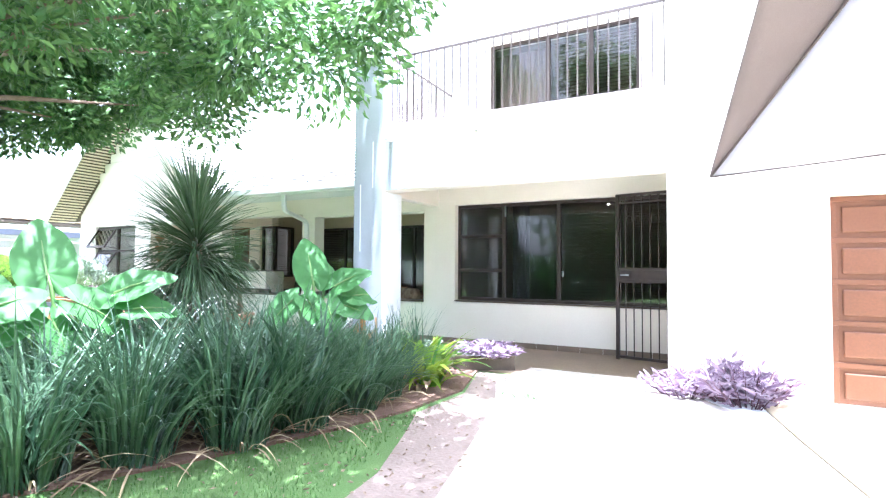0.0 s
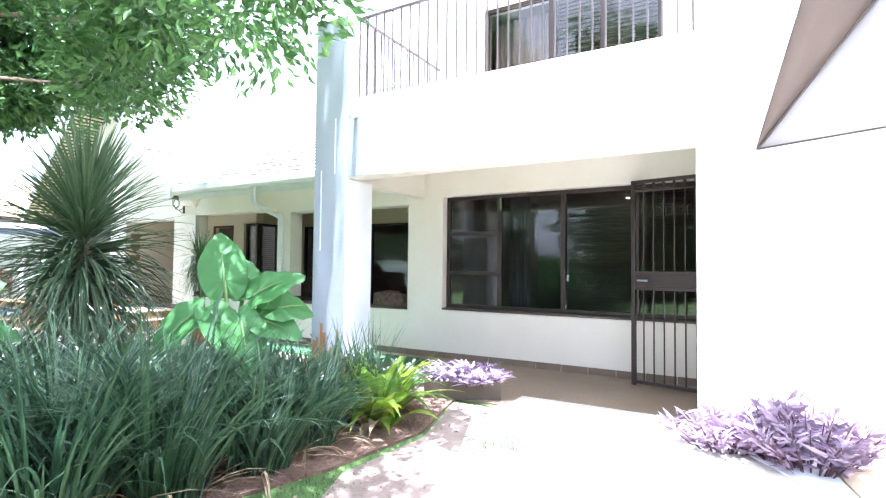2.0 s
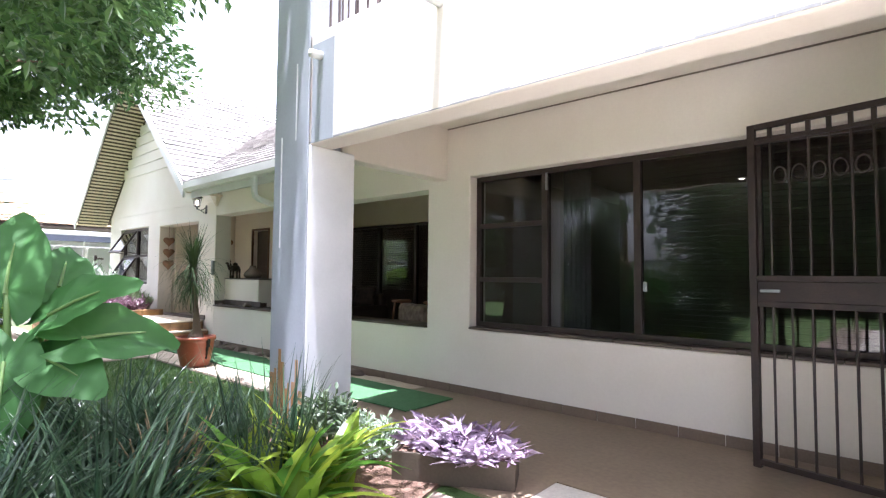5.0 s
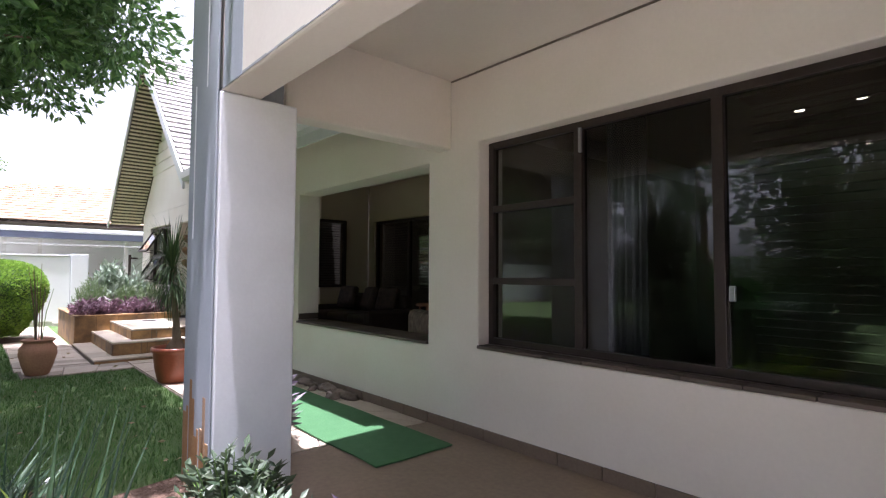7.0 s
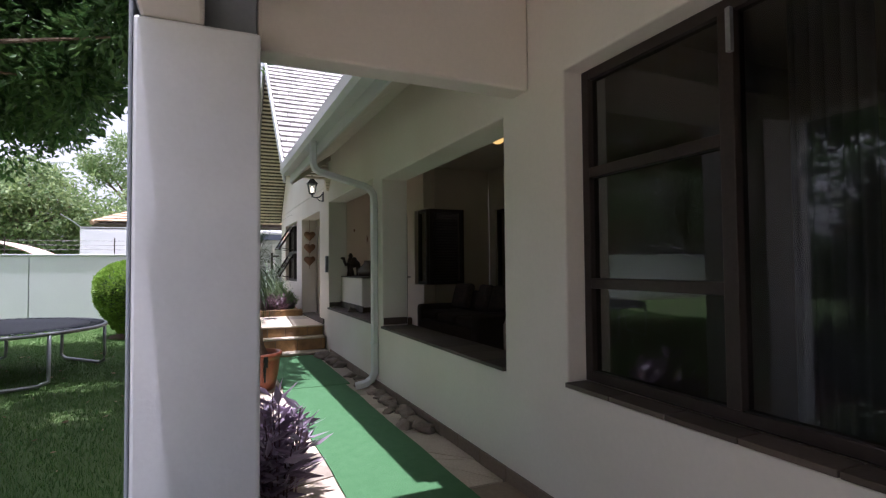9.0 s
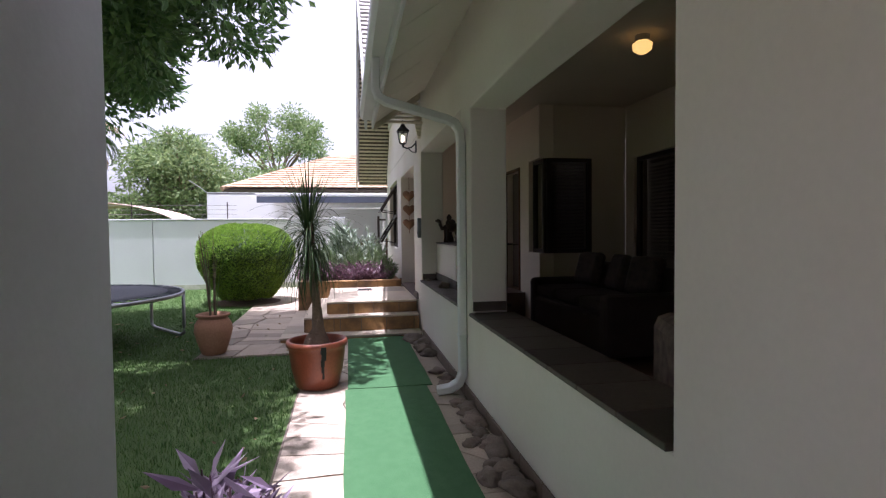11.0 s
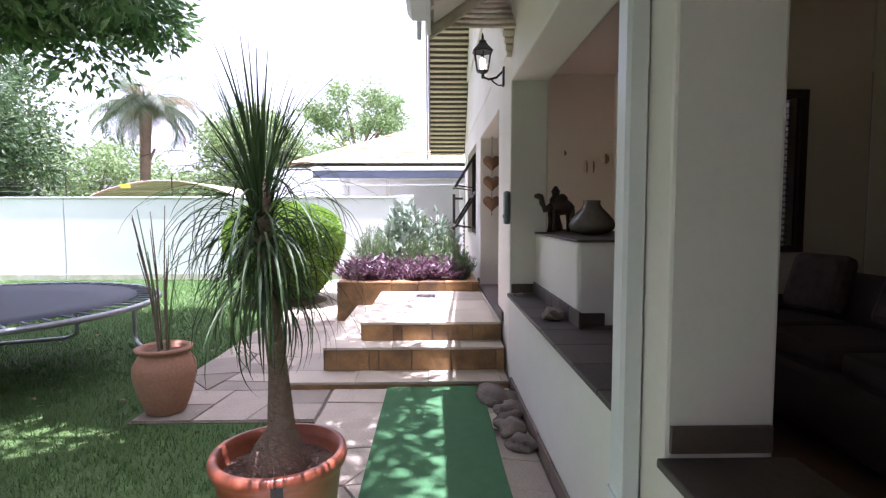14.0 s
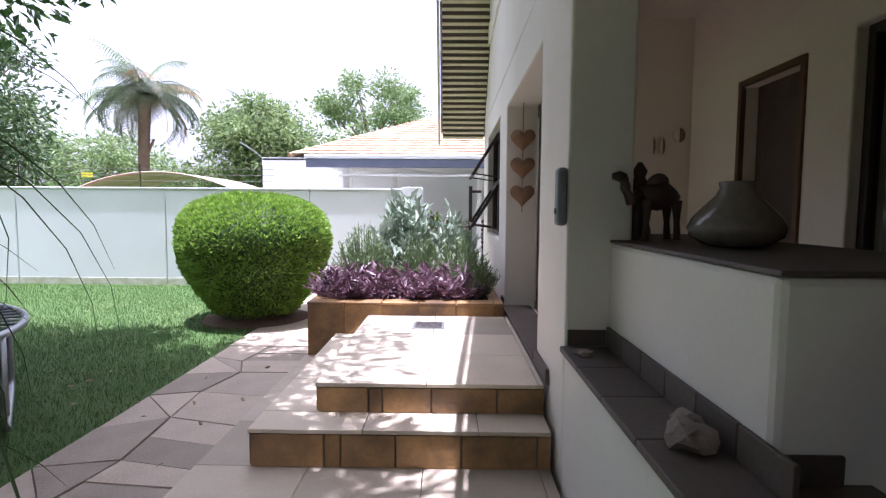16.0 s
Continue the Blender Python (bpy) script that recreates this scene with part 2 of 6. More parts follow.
PURPLE_LEAF = foliage("purple_leaf", (0.17, 0.11, 0.18), (0.42, 0.34, 0.42), 0.4, 0.25)
PLUM_LEAF = foliage("plum_leaf", (0.075, 0.032, 0.048), (0.26, 0.15, 0.185), 0.4, 0.25)
BLUE_LEAF = foliage("dull_green_leaf", (0.05, 0.085, 0.045), (0.1, 0.13, 0.075), 0.5, 0.25)
SILVER_LEAF = foliage("silver_leaf", (0.19, 0.26, 0.18), (0.38, 0.44, 0.34), 0.6, 0.2)
ROSEMARY_LEAF = foliage("fine_green_leaf", (0.115, 0.18, 0.075), (0.25, 0.3, 0.165), 0.6, 0.25)
HEDGE_LEAF = foliage("hedge_leaf", (0.15, 0.29, 0.035), (0.33, 0.49, 0.085), 0.5, 0.35)
DRY_LEAF = foliage("dry_straw_leaf", (0.24, 0.17, 0.095), (0.42, 0.33, 0.2), 0.8, 0.2)
GRASS_LEAF = foliage("grass_blade", (0.035, 0.115, 0.018), (0.1, 0.19, 0.036), 0.6, 0.35)
SAIL = foliage("pale_shade_cloth", (0.52, 0.51, 0.53), (0.52, 0.51, 0.53), 0.9, 0.4, 0.1)


# ---- mesh helpers ----
def finish(ob, material, smooth=False):
    ob.data.materials.append(material)
    if smooth:
        ob.data.polygons.foreach_set("use_smooth", [True] * len(ob.data.polygons))
    return ob


def mesh_of(name, bm, smooth=False):
    me = bpy.data.meshes.new(name)
    bm.to_mesh(me)
    bm.free()
    return me


def part(name, bm, material, parent=None, label="", smooth=False):
    """Links a bmesh, or a (verts, faces) pair, as one mesh object under a thing or a part."""
    if isinstance(bm, tuple):
        me = bpy.data.meshes.new(name)
        me.from_pydata(bm[0], [], bm[1])
    else:
        me = mesh_of(name, bm)
    ob = finish(new(name, me), material, smooth)
    if parent:
        ob.parent = parent
    if label:
        ob["label"] = label
    return ob


def thing(name, label, category, group="", kind="", at=(0, 0, 0), turn=0):
    ob = tagged(new(name), label, category, group, kind)
    ob.empty_display_size = 0.1
    ob.matrix_world = pose(*at, 0, 0, turn)
    return ob


def piece(name, me, material, parent, m):
    """One of many alike pieces that share a mesh."""
    if not me.materials:
        me.materials.append(material)
    ob = new(name, me)
    ob.parent = parent
    ob.matrix_basis = m
    return ob


def box(bm, x0, x1, y0, y1, z0, z1, bevel=0.0, m=None):
    vs = bmesh.ops.create_cube(bm, size=1, matrix=Matrix.Translation(((x0 + x1) / 2, (y0 + y1) / 2, (z0 + z1) / 2)) @ Matrix.Diagonal((abs(x1 - x0), abs(y1 - y0), abs(z1 - z0), 1)))["verts"]
    if bevel:
        edges = list({e for v in vs for e in v.link_edges})
        vs = list({v for f in bmesh.ops.bevel(bm, geom=edges, offset=bevel, segments=2, affect="EDGES", profile=0.5)["faces"] for v in f.verts} | {v for v in vs if v.is_valid})
    if m:
        bmesh.ops.transform(bm, matrix=m, verts=vs)
    return bm


def boxed(*a, **k):
    return box(bmesh.new(), *a, **k)


def rod(bm, a, b, r0, r1=None, seg=10):
    a, b = Vector(a), Vector(b)
    d = b - a
    bmesh.ops.create_cone(bm, cap_ends=True, segments=seg, radius1=r0, radius2=r0 if r1 is None else r1, depth=d.length,
                          matrix=Matrix.Translation((a + b) / 2) @ d.to_track_quat("Z", "Y").to_matrix().to_4x4())
    return bm


def tube(bm, points, radii, seg=8):
    """A tube along points; radii one number or one for each point."""
    pts = [Vector(p) for p in points]
    rr = radii if isinstance(radii, (list, tuple)) else [radii] * len(pts)
    rings, up = [], Vector((0.31, 0.17, 0.93))
    for i, p in enumerate(pts):
        d = (pts[min(i + 1, len(pts) - 1)] - pts[max(i - 1, 0)]).normalized()
        s = d.cross(up)
        s = s.normalized() if s.length > 1e-3 else Vector((1, 0, 0))
        u = s.cross(d)
        rings.append([bm.verts.new(p + (s * math.cos(a) + u * math.sin(a)) * rr[i]) for a in (2 * math.pi * k / seg for k in range(seg))])
    for r, q in zip(rings, rings[1:]):
        for k in range(seg):
            bm.faces.new((r[k], r[(k + 1) % seg], q[(k + 1) % seg], q[k]))
    bm.faces.new(rings[0][::-1]), bm.faces.new(rings[-1])
    return bm


def lathe(bm, profile, seg=32, at=(0, 0, 0)):
    """Turns a profile of (radius, height) about z."""
    rings = []
    for r, z in profile:
        rings.append([bm.verts.new((at[0] + r * math.cos(2 * math.pi * k / seg), at[1] + r * math.sin(2 * math.pi * k / seg), at[2] + z)) for k in range(seg)])
    for a, b in zip(rings, rings[1:]):
        for k in range(seg):
            bm.faces.new((a[k], a[(k + 1) % seg], b[(k + 1) % seg], b[k]))
    bm.faces.new(rings[0][::-1]), bm.faces.new(rings[-1])
    return bm


def prism(bm, poly, z0, z1):
    """A flat slab over a polygon in plan."""
    lo, hi = [bm.verts.new((x, y, z0)) for x, y in poly], [bm.verts.new((x, y, z1)) for x, y in poly]
    n = len(poly)
    bm.faces.new(hi), bm.faces.new(lo[::-1])
    for k in range(n):
        bm.faces.new((lo[k], lo[(k + 1) % n], hi[(k + 1) % n], hi[k]))
    bmesh.ops.recalc_face_normals(bm, faces=bm.faces)
    return bm


def solid(bm, corners, thick):
    """A slab from a flat polygon in space, thickened against its normal."""
    vs = [Vector(c) for c in corners]
    n = (vs[1] - vs[0]).cross(vs[2] - vs[0]).normalized()
    a, b = [bm.verts.new(v) for v in vs], [bm.verts.new(v - n * thick) for v in vs]
    k = len(vs)
    bm.faces.new(a), bm.faces.new(b[::-1])
    for i in range(k):
        bm.faces.new((b[i], b[(i + 1) % k], a[(i + 1) % k], a[i]))
    bmesh.ops.recalc_face_normals(bm, faces=bm.faces)
    return bm


def wall(name, axis, at0, at1, lo, hi, z0, z1, openings, material, label="", soft=0.012):
    """A wall along x or y, from at0 to at1 across, with openings (from, to, bottom, top) that go through it."""
    us = sorted({lo, hi, *[o[0] for o in openings], *[o[1] for o in openings]})
    zs = sorted({z0, z1, *[o[2] for o in openings], *[o[3] for o in openings]})
    us, zs = [u for u in us if lo <= u <= hi], [z for z in zs if z0 <= z <= z1]
    full = {}
    for i in range(len(us) - 1):
        for j in range(len(zs) - 1):
            u, z = (us[i] + us[i + 1]) / 2, (zs[j] + zs[j + 1]) / 2
            full[i, j] = not any(o[0] < u < o[1] and o[2] < z < o[3] for o in openings)
    bm, seen = bmesh.new(), {}

    def v(i, j, k):
        key = (i, j, k)
        if key not in seen:
            a = at1 if k else at0
            seen[key] = bm.verts.new((us[i], a, zs[j]) if axis == "x" else (a, us[i], zs[j]))
        return seen[key]
    for (i, j), f in full.items():
        if not f:
            continue
        bm.faces.new((v(i, j, 0), v(i + 1, j, 0), v(i + 1, j + 1, 0), v(i, j + 1, 0)))
        bm.faces.new((v(i, j, 1), v(i, j + 1, 1), v(i + 1, j + 1, 1), v(i + 1, j, 1)))
        for (di, dj), (p, q) in {(-1, 0): ((i, j), (i, j + 1)), (1, 0): ((i + 1, j), (i + 1, j + 1)), (0, -1): ((i, j), (i + 1, j)), (0, 1): ((i, j + 1), (i + 1, j + 1))}.items():
            if not full.get((i + di, j + dj)):
                bm.faces.new((v(*p, 0), v(*q, 0), v(*q, 1), v(*p, 1)))
    bmesh.ops.recalc_face_normals(bm, faces=bm.faces)
    ob = tagged(part(name, bm, material), label, "wall", "", "structure")
    if soft:
        mod = ob.modifiers.new("edges", "BEVEL")
        mod.width, mod.segments, mod.limit_method, mod.angle_limit = soft, 2, "ANGLE", radians(40)
    return ob


rng = np.random.default_rng(5)


def ribbons(base, azimuth, lift, length, width, droop, seg=5, fold=0.25, taper=0.55):
    """Strap leaves. One row of numbers a leaf; each is a folded, tapering ribbon that rises and then bends down."""
    n = len(azimuth)
    base = np.asarray(base, float).reshape(n, 3)
    azimuth, lift, length, width, droop = (np.broadcast_to(np.asarray(v, float), (n,)) for v in (azimuth, lift, length, width, droop))
    side = np.stack([-np.sin(azimuth), np.cos(azimuth), np.zeros(n)], 1)
    ahead = np.stack([np.cos(azimuth), np.sin(azimuth), np.zeros(n)], 1)
    p, ang, rows = base.copy(), lift.copy(), []
    for k in range(seg + 1):
        s = k / seg
        w = width * (taper + (1 - taper) * math.sin(math.pi * min(1, s * 1.25))) * (1 - s ** 3) + 0.0008
        up = -ahead * np.sin(ang)[:, None] + np.array([0, 0, 1.0]) * np.cos(ang)[:, None]
        rows += [p - side * (w / 2)[:, None] + up * (w * fold)[:, None], p.copy(), p + side * (w / 2)[:, None] + up * (w * fold)[:, None]]
        step = length / seg
        p = p + (ahead * np.cos(ang)[:, None] + np.array([0, 0, 1.0]) * np.sin(ang)[:, None]) * step[:, None]
        ang = ang - droop / seg
    m = len(rows)
    verts = np.stack(rows, 1).reshape(-1, 3)
    one = np.array([[3 * k + j, 3 * k + j + 1, 3 * k + j + 4, 3 * k + j + 3] for k in range(seg) for j in (0, 1)])
    faces = (one[None] + (np.arange(n) * m)[:, None, None]).reshape(-1, 4)
    return verts.tolist(), faces.tolist()


def leaves(points, size, out=None, wide=0.42, flat=0.5):
    """A cloud of small pointed leaves, each folded along its midrib; out gives the way they point."""
    points = np.asarray(points, float)
    n = len(points)
    d = rng.normal(size=(n, 3))
    d /= np.linalg.norm(d, axis=1)[:, None]
    d = d if out is None else d * flat + np.asarray(out, float)
    d /= np.linalg.norm(d, axis=1)[:, None]
    r = rng.normal(size=(n, 3))
    s = np.cross(d, r)
    s /= np.linalg.norm(s, axis=1)[:, None]
    u = np.cross(s, d)
    L = (np.broadcast_to(np.asarray(size, float), (n,)) * rng.uniform(0.65, 1.3, n))[:, None]
    W = L * wide
    v = np.stack([points, points + d * L * 0.45 + s * W / 2 + u * W * 0.2, points + d * L, points + d * L * 0.45 - s * W / 2 + u * W * 0.2], 1).reshape(-1, 3)
    f = np.arange(n)[:, None] * 4
    faces = np.concatenate([f + np.array([0, 1, 2]), f + np.array([0, 2, 3])])
    return v.tolist(), faces.tolist()


def blob(bm, centre, r, rough=0.12, sub=2, squash=(1, 1, 1), seed=0):
    """A knobbly stone."""
    vs = bmesh.ops.create_icosphere(bm, subdivisions=sub, radius=1)["verts"]
    for v in vs:
        k = 1 + rough * 2 * noise.noise(v.co * 1.3 + Vector((seed * 3.1, seed * 1.7, seed)))
        v.co = Vector(centre) + Vector((v.co.x * r * squash[0], v.co.y * r * squash[1], v.co.z * r * squash[2])) * k
    return bm


# ---- ground ----
def flat(name, poly, z0, z1, material, label, category):
    return tagged(part(name, prism(bmesh.new(), poly, z0, z1), material), label, category, "", "structure")


bm = bmesh.new()
bmesh.ops.create_grid(bm, x_segments=60, y_segments=60, size=600, matrix=Matrix.Translation((-10, 0, -0.012)))
tagged(part("ground", bm, LAWN), "green lawn that reaches the far gardens", "ground", "", "structure")
flat("driveway", [(-2.0, 6.15), (-2.1, 5.3), (-1.75, 4.4), (-1.5, 3.4), (-1.25, 2.3), (-1.0, 0.5), (-0.9, -4), (1.2, -4), (0.95, 0.5), (0.6, 3.0), (0.3, 4.4), (0.12, 5.1), (-0.3, 5.72), (-0.44, 6.15)], -0.05, 0.004, CONCRETE, "pale sunlit concrete garden path to the patio", "path")
flat("kerb_strip", [(0.12, 5.1), (0.3, 4.4), (0.6, 3.0), (0.95, 0.5), (1.2, -4), (1.4, -4), (1.15, 0.5), (0.8, 3.05), (0.5, 4.45), (0.36, 5.2), (0.3, 5.7), (-0.3, 5.72)], -0.05, 0.014, BOUNDARY, "pale concrete strip along the garage apron", "kerb")
flat("garage_apron", [(0.37, 5.2), (0.51, 4.45), (0.81, 3.05), (1.16, 0.5), (1.41, -4), (7, -4), (7, 5.75), (0.31, 5.75)], -0.05, 0.02, APRON, "yellowish concrete apron before the garage", "driveway")
# outline follows the tree's shade on the path as well as the soil
flat("sandy_verge", [(-2.45, 5.6), (-2.15, 4.6), (-2.2, 3.8), (-2.0, 3.3), (-1.75, 2.6), (-1.6, 1.4), (-1.5, -4), (-0.7, -4), (-0.85, 0.5), (-1.0, 2.3), (-1.15, 3.4), (-1.35, 4.2), (-1.45, 4.8), (-1.9, 5.35), (-2.05, 5.6)], -0.05, 0.0, SHADED_SAND, "dry sandy litter-strewn soil beside the path, tree shade in its colour", "soil")
flat("planting_bed", [(-2.5, 5.72), (-2.22, 4.7), (-2.3, 3.8), (-2.5, 3.1), (-2.75, 2.45), (-2.95, 2.0), (-3.2, 1.5), (-3.6, 0.6), (-6.5, 0.6), (-6.2, 3.0), (-5.2, 4.6), (-4.3, 5.3), (-4.4, 5.72)], -0.05, 0.01, SOIL, "red-brown bare soil of the planting bed", "soil")
flat("patio_floor", [(-4.3, 5.73), (-2.0, 5.73), (-2.0, 6.16), (-0.44, 6.16), (-0.44, 7.62), (-4.3, 7.62)], -0.05, 0.006, SCREED, "smooth brown screed floor of the covered patio", "floor")
flat("path_bed", [(-4.3, 6.27), (-4.3, 7.58), (-9.2, 7.58), (-9.2, 5.9), (-11.7, 5.93), (-11.7, 5.08), (-8.55, 5.15), (-8.55, 6.27)], -0.05, -0.006, JOINT, "dark mortar bed under the paving", "path")
flat("path_bed_far", [(-11.7, 5.9), (-11.7, 5.08), (-15.3, 5.08), (-15.3, 5.9)], -0.05, 0.0, STONE, "buff paved path past the planter", "path")
flat("yard_floor", [(-15.4, 6.0), (-15.4, 9), (-19.4, 9), (-19.4, 2.5), (-15.75, 2.5), (-15.75, 6.0)], -0.05, 0.06, CONCRETE, "pale concrete yard floor behind the boundary wall", "floor")

# ---- house walls ----
FY, BY = 7.55, 7.82
wall("wall_south", "x", FY, BY, -9.25, -0.44, -0.1, 3.0, [(-9.25, -7.0, 0.64, 2.19), (-6.69, -4.32, 0.63, 2.13), (-3.74, -0.3, 0.66, 2.21)], PLASTER, "white plastered house wall with wide openings")
wall("wall_gable_foot", "x", FY, BY, -14.6, -9.25, -0.1, 2.45, [(-11.66, -9.93, 0.38, 2.13), (-13.9, -12.26, 0.95, 2.16)], PLASTER, "white plastered gable wall with a door recess and window")
bm = bmesh.new()
vs = [(-14.6, 2.45), (-9.25, 2.45), (-12.0, 5.1)]
solid(bm, [(x, FY, z) for x, z in vs], -0.22)
for v in bm.verts:
    v.co.y = 2 * FY - v.co.y if v.co.y < FY - 0.01 else v.co.y
bmesh.ops.recalc_face_normals(bm, faces=bm.faces)
tagged(part("wall_gable", bm, PLASTER), "white plastered triangular gable", "wall", "", "structure")
wall("wall_gable_west", "y", -14.6, -14.3, 7.85, 15, -0.1, 2.5, [], PLASTER, "white plastered end wall")
wall("wall_garage_west", "y", -0.44, -0.14, 5.7, 14, -0.1, 7.5, [], PLASTER, "white plastered side wall of the garage block")
wall("wall_garage_front", "x", 5.7, 6.0, -0.14, 7.0, -0.1, 7.5, [(0.89, 3.4, 0.0, 1.86)], PLASTER, "white plastered garage front with a door opening")
wall("wall_upper", "x", 7.6, 7.9, -4.3, -0.44, 3.0, 7.0, [(-3.18, -0.93, 3.1, 4.74)], PLASTER, "white plastered upper storey wall")
wall("wall_upper_west", "y", -4.3, -4.0, 7.9, 14, 2.4, 7.0, [], PLASTER, "white plastered upper side wall")
wall("wall_between", "y", -4.3, -4.0, 7.85, 12.0, -0.1, 2.9, [], DIM_INNER, "painted wall between lounge and verandah")
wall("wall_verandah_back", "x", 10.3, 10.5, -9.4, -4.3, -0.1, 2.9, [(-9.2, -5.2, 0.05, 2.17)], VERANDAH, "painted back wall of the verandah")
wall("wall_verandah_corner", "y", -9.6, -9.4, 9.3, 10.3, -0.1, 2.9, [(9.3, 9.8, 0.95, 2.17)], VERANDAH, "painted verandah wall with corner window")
wall("wall_verandah_north", "x", 9.1, 9.3, -11.6, -9.4, -0.1, 2.9, [(-10.8, -10.19, 0.05, 2.1), (-9.8, -9.4, 0.95, 2.17)], CREAM, "cream painted wall with a doorway")
wall("wall_verandah_west", "y", -11.8, -11.6, 7.85, 9.3, -0.1, 2.9, [], CREAM, "cream painted end wall of the verandah")
wall("wall_lounge_back", "x", 12.0, 12.2, -11.8, -0.14, -0.1, 2.9, [], DIM_INNER, "painted back wall of the dark rooms")
wall("wall_rear_west", "y", -12.0, -11.8, 9.3, 12.2, -0.1, 2.9, [], DIM_INNER, "painted wall of the dark room")
flat("floor_verandah", [(-11.6, 7.85), (-4.3, 7.85), (-4.3, 12.0), (-11.6, 12.0)], -0.05, 0.05, FLOORTILE, "dark tiled verandah floor", "floor")
flat("floor_entry", [(-11.6, 7.86), (-9.92, 7.86), (-9.92, 9.09), (-11.6, 9.09)], 0.051, 0.385, FLOORTILE, "dark tiled raised entry floor", "floor")
flat("floor_lounge", [(-4.0, 7.85), (-0.44, 7.85), (-0.44, 12.0), (-4.0, 12.0)], -0.05, 0.05, FLOORTILE, "dark tiled lounge floor", "floor")
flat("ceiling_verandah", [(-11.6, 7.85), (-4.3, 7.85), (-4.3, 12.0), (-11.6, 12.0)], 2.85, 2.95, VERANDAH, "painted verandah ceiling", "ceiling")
flat("ceiling_lounge", [(-4.0, 7.85), (-0.44, 7.85), (-0.44, 12.0), (-4.0, 12.0)], 2.62, 2.75, DIM_INNER, "painted lounge ceiling", "ceiling")
flat("ceiling_patio", [(-4.05, 5.94), (-0.44, 5.94), (-0.44, 7.55), (-4.05, 7.55)], 2.75, 3.0, PLASTER, "cream-white patio ceiling under the balcony", "ceiling")

# half wall on the ledge, with its dark foot tiles and top slab
hw = tagged(part("half_wall", boxed(-9.85, -8.14, 7.735, 8.25, 0.05, 1.1, 0.02), PLASTER), "low white plastered wall behind the ledge", "wall", "", "structure")
part("top_slab", boxed(-9.9, -8.13, 7.729, 8.4, 1.1, 1.113, 0.004), SILL, hw, "brown tiled top")
for i in range(6):
    part("foot_tile", boxed(-9.24 + i * 0.2, -9.045 + i * 0.2, 7.72, 7.733, 0.666, 0.75, 0.003), SILL, hw)
part("foot_tile", boxed(-8.138, -8.126, 7.736, 7.88, 0.666, 0.73, 0.003), SILL, hw)

# patio beams, balcony and pillar
tagged(part("balcony_front", boxed(-4.05, -0.44, 5.72, 5.94, 2.2, 3.07, 0.015), PLASTER), "white plastered balcony front with a stained lower edge", "balcony", "", "structure")
rg = random.Random(5)
gx = -4.02
grime_on = bpy.data.objects["balcony_front"]
while gx < -0.6:
    gw = rg.uniform(0.08, 0.3)
    part("grime_patch", boxed(gx, min(gx + gw, -0.5), 5.7185, 5.73, 2.212, 2.212 + rg.uniform(0.005, 0.016), 0.001), GREY_STAIN, grime_on, "dark mould along the lower edge")
    gx += gw + 0.001
tagged(part("beam_west", boxed(-4.2, -4.04, 6.152, 7.55, 2.2, 3.07, 0.015), PLASTER), "white plastered beam from pillar to house", "beam", "", "structure")
pil = thing("pillar", "white plastered square pillar with blue-grey front and rust stain at its foot", "pillar", kind="structure")
part("shaft", boxed(-4.33, -3.865, 5.7, 6.15, 0, 2.198, 0.014), PILLAR_PAINT, pil)
part("upper_shaft", boxed(-4.33, -4.052, 5.728, 6.15, 2.2, 3.98, 0.012), COOL_GREY, pil)
part("front_face", boxed(-4.335, -3.868, 5.686, 5.699, 0, 4.0, 0.006), COOL_GREY, pil, "blue-grey front face")
rg2 = random.Random(8)
for k in range(9):
    sx, sw = -4.325 + 0.05 * k + rg2.uniform(0, 0.02), rg2.uniform(0.03, 0.07)
    part("rust_stain", boxed(sx, min(sx + sw, -3.875), 5.6835, 5.695, 0.0, rg2.uniform(0.3, 0.75) * (1.15 - 0.06 * k), 0.002), STAIN, pil, "orange rust stain")
for k in range(2):
    sx = -4.27 + 0.2 * k + rg2.uniform(0, 0.05)
    z0 = rg2.uniform(0.9, 2.4)
    part("bare_streak", boxed(sx, sx + rg2.uniform(0.008, 0.022), 5.6838, 5.695, z0, z0 + rg2.uniform(0.5, 1.3), 0.002), BOUNDARY, pil, "whiter run-off streak")
# flat patch beside the pillar in the same blue-grey as its front
part("grey_patch", boxed(-3.868, -3.6, 5.716, 5.73, 2.21, 2.98, 0.002), COOL_GREY, pil, "flat blue-grey patch below the spout")
sp = thing("rain_spout", "short white plastic drain spout through the balcony front", "spout")
part("pipe", rod(bmesh.new(), (-3.76, 5.62, 2.86), (-3.76, 5.74, 2.87), 0.032, seg=16), GUTTER, sp, smooth=True)
sp2 = thing("rain_spout", "short white plastic drain spout through the balcony front", "spout")
part("pipe", rod(bmesh.new(), (-2.55, 5.6, 2.86), (-2.55, 5.74, 2.87), 0.028, seg=16), GUTTER, sp2, smooth=True)
cr = thing("ceiling_crack", "dark hairline joint between patio wall and ceiling", "joint", kind="structure")
part("joint", boxed(-4.04, -0.45, 7.538, 7.549, 2.738, 2.749), JOINT, cr)

# skirting along the wall foot
sk = thing("baseboard", "brown tiled skirting along the wall foot", "skirting", kind="structure")
x = -9.1
while x < -0.5:
    part("tile", boxed(x, min(x + 0.32, -0.45) - 0.006, 7.532, 7.548, 0.0, 0.085, 0.003), SKIRT, sk)
    x += 0.32

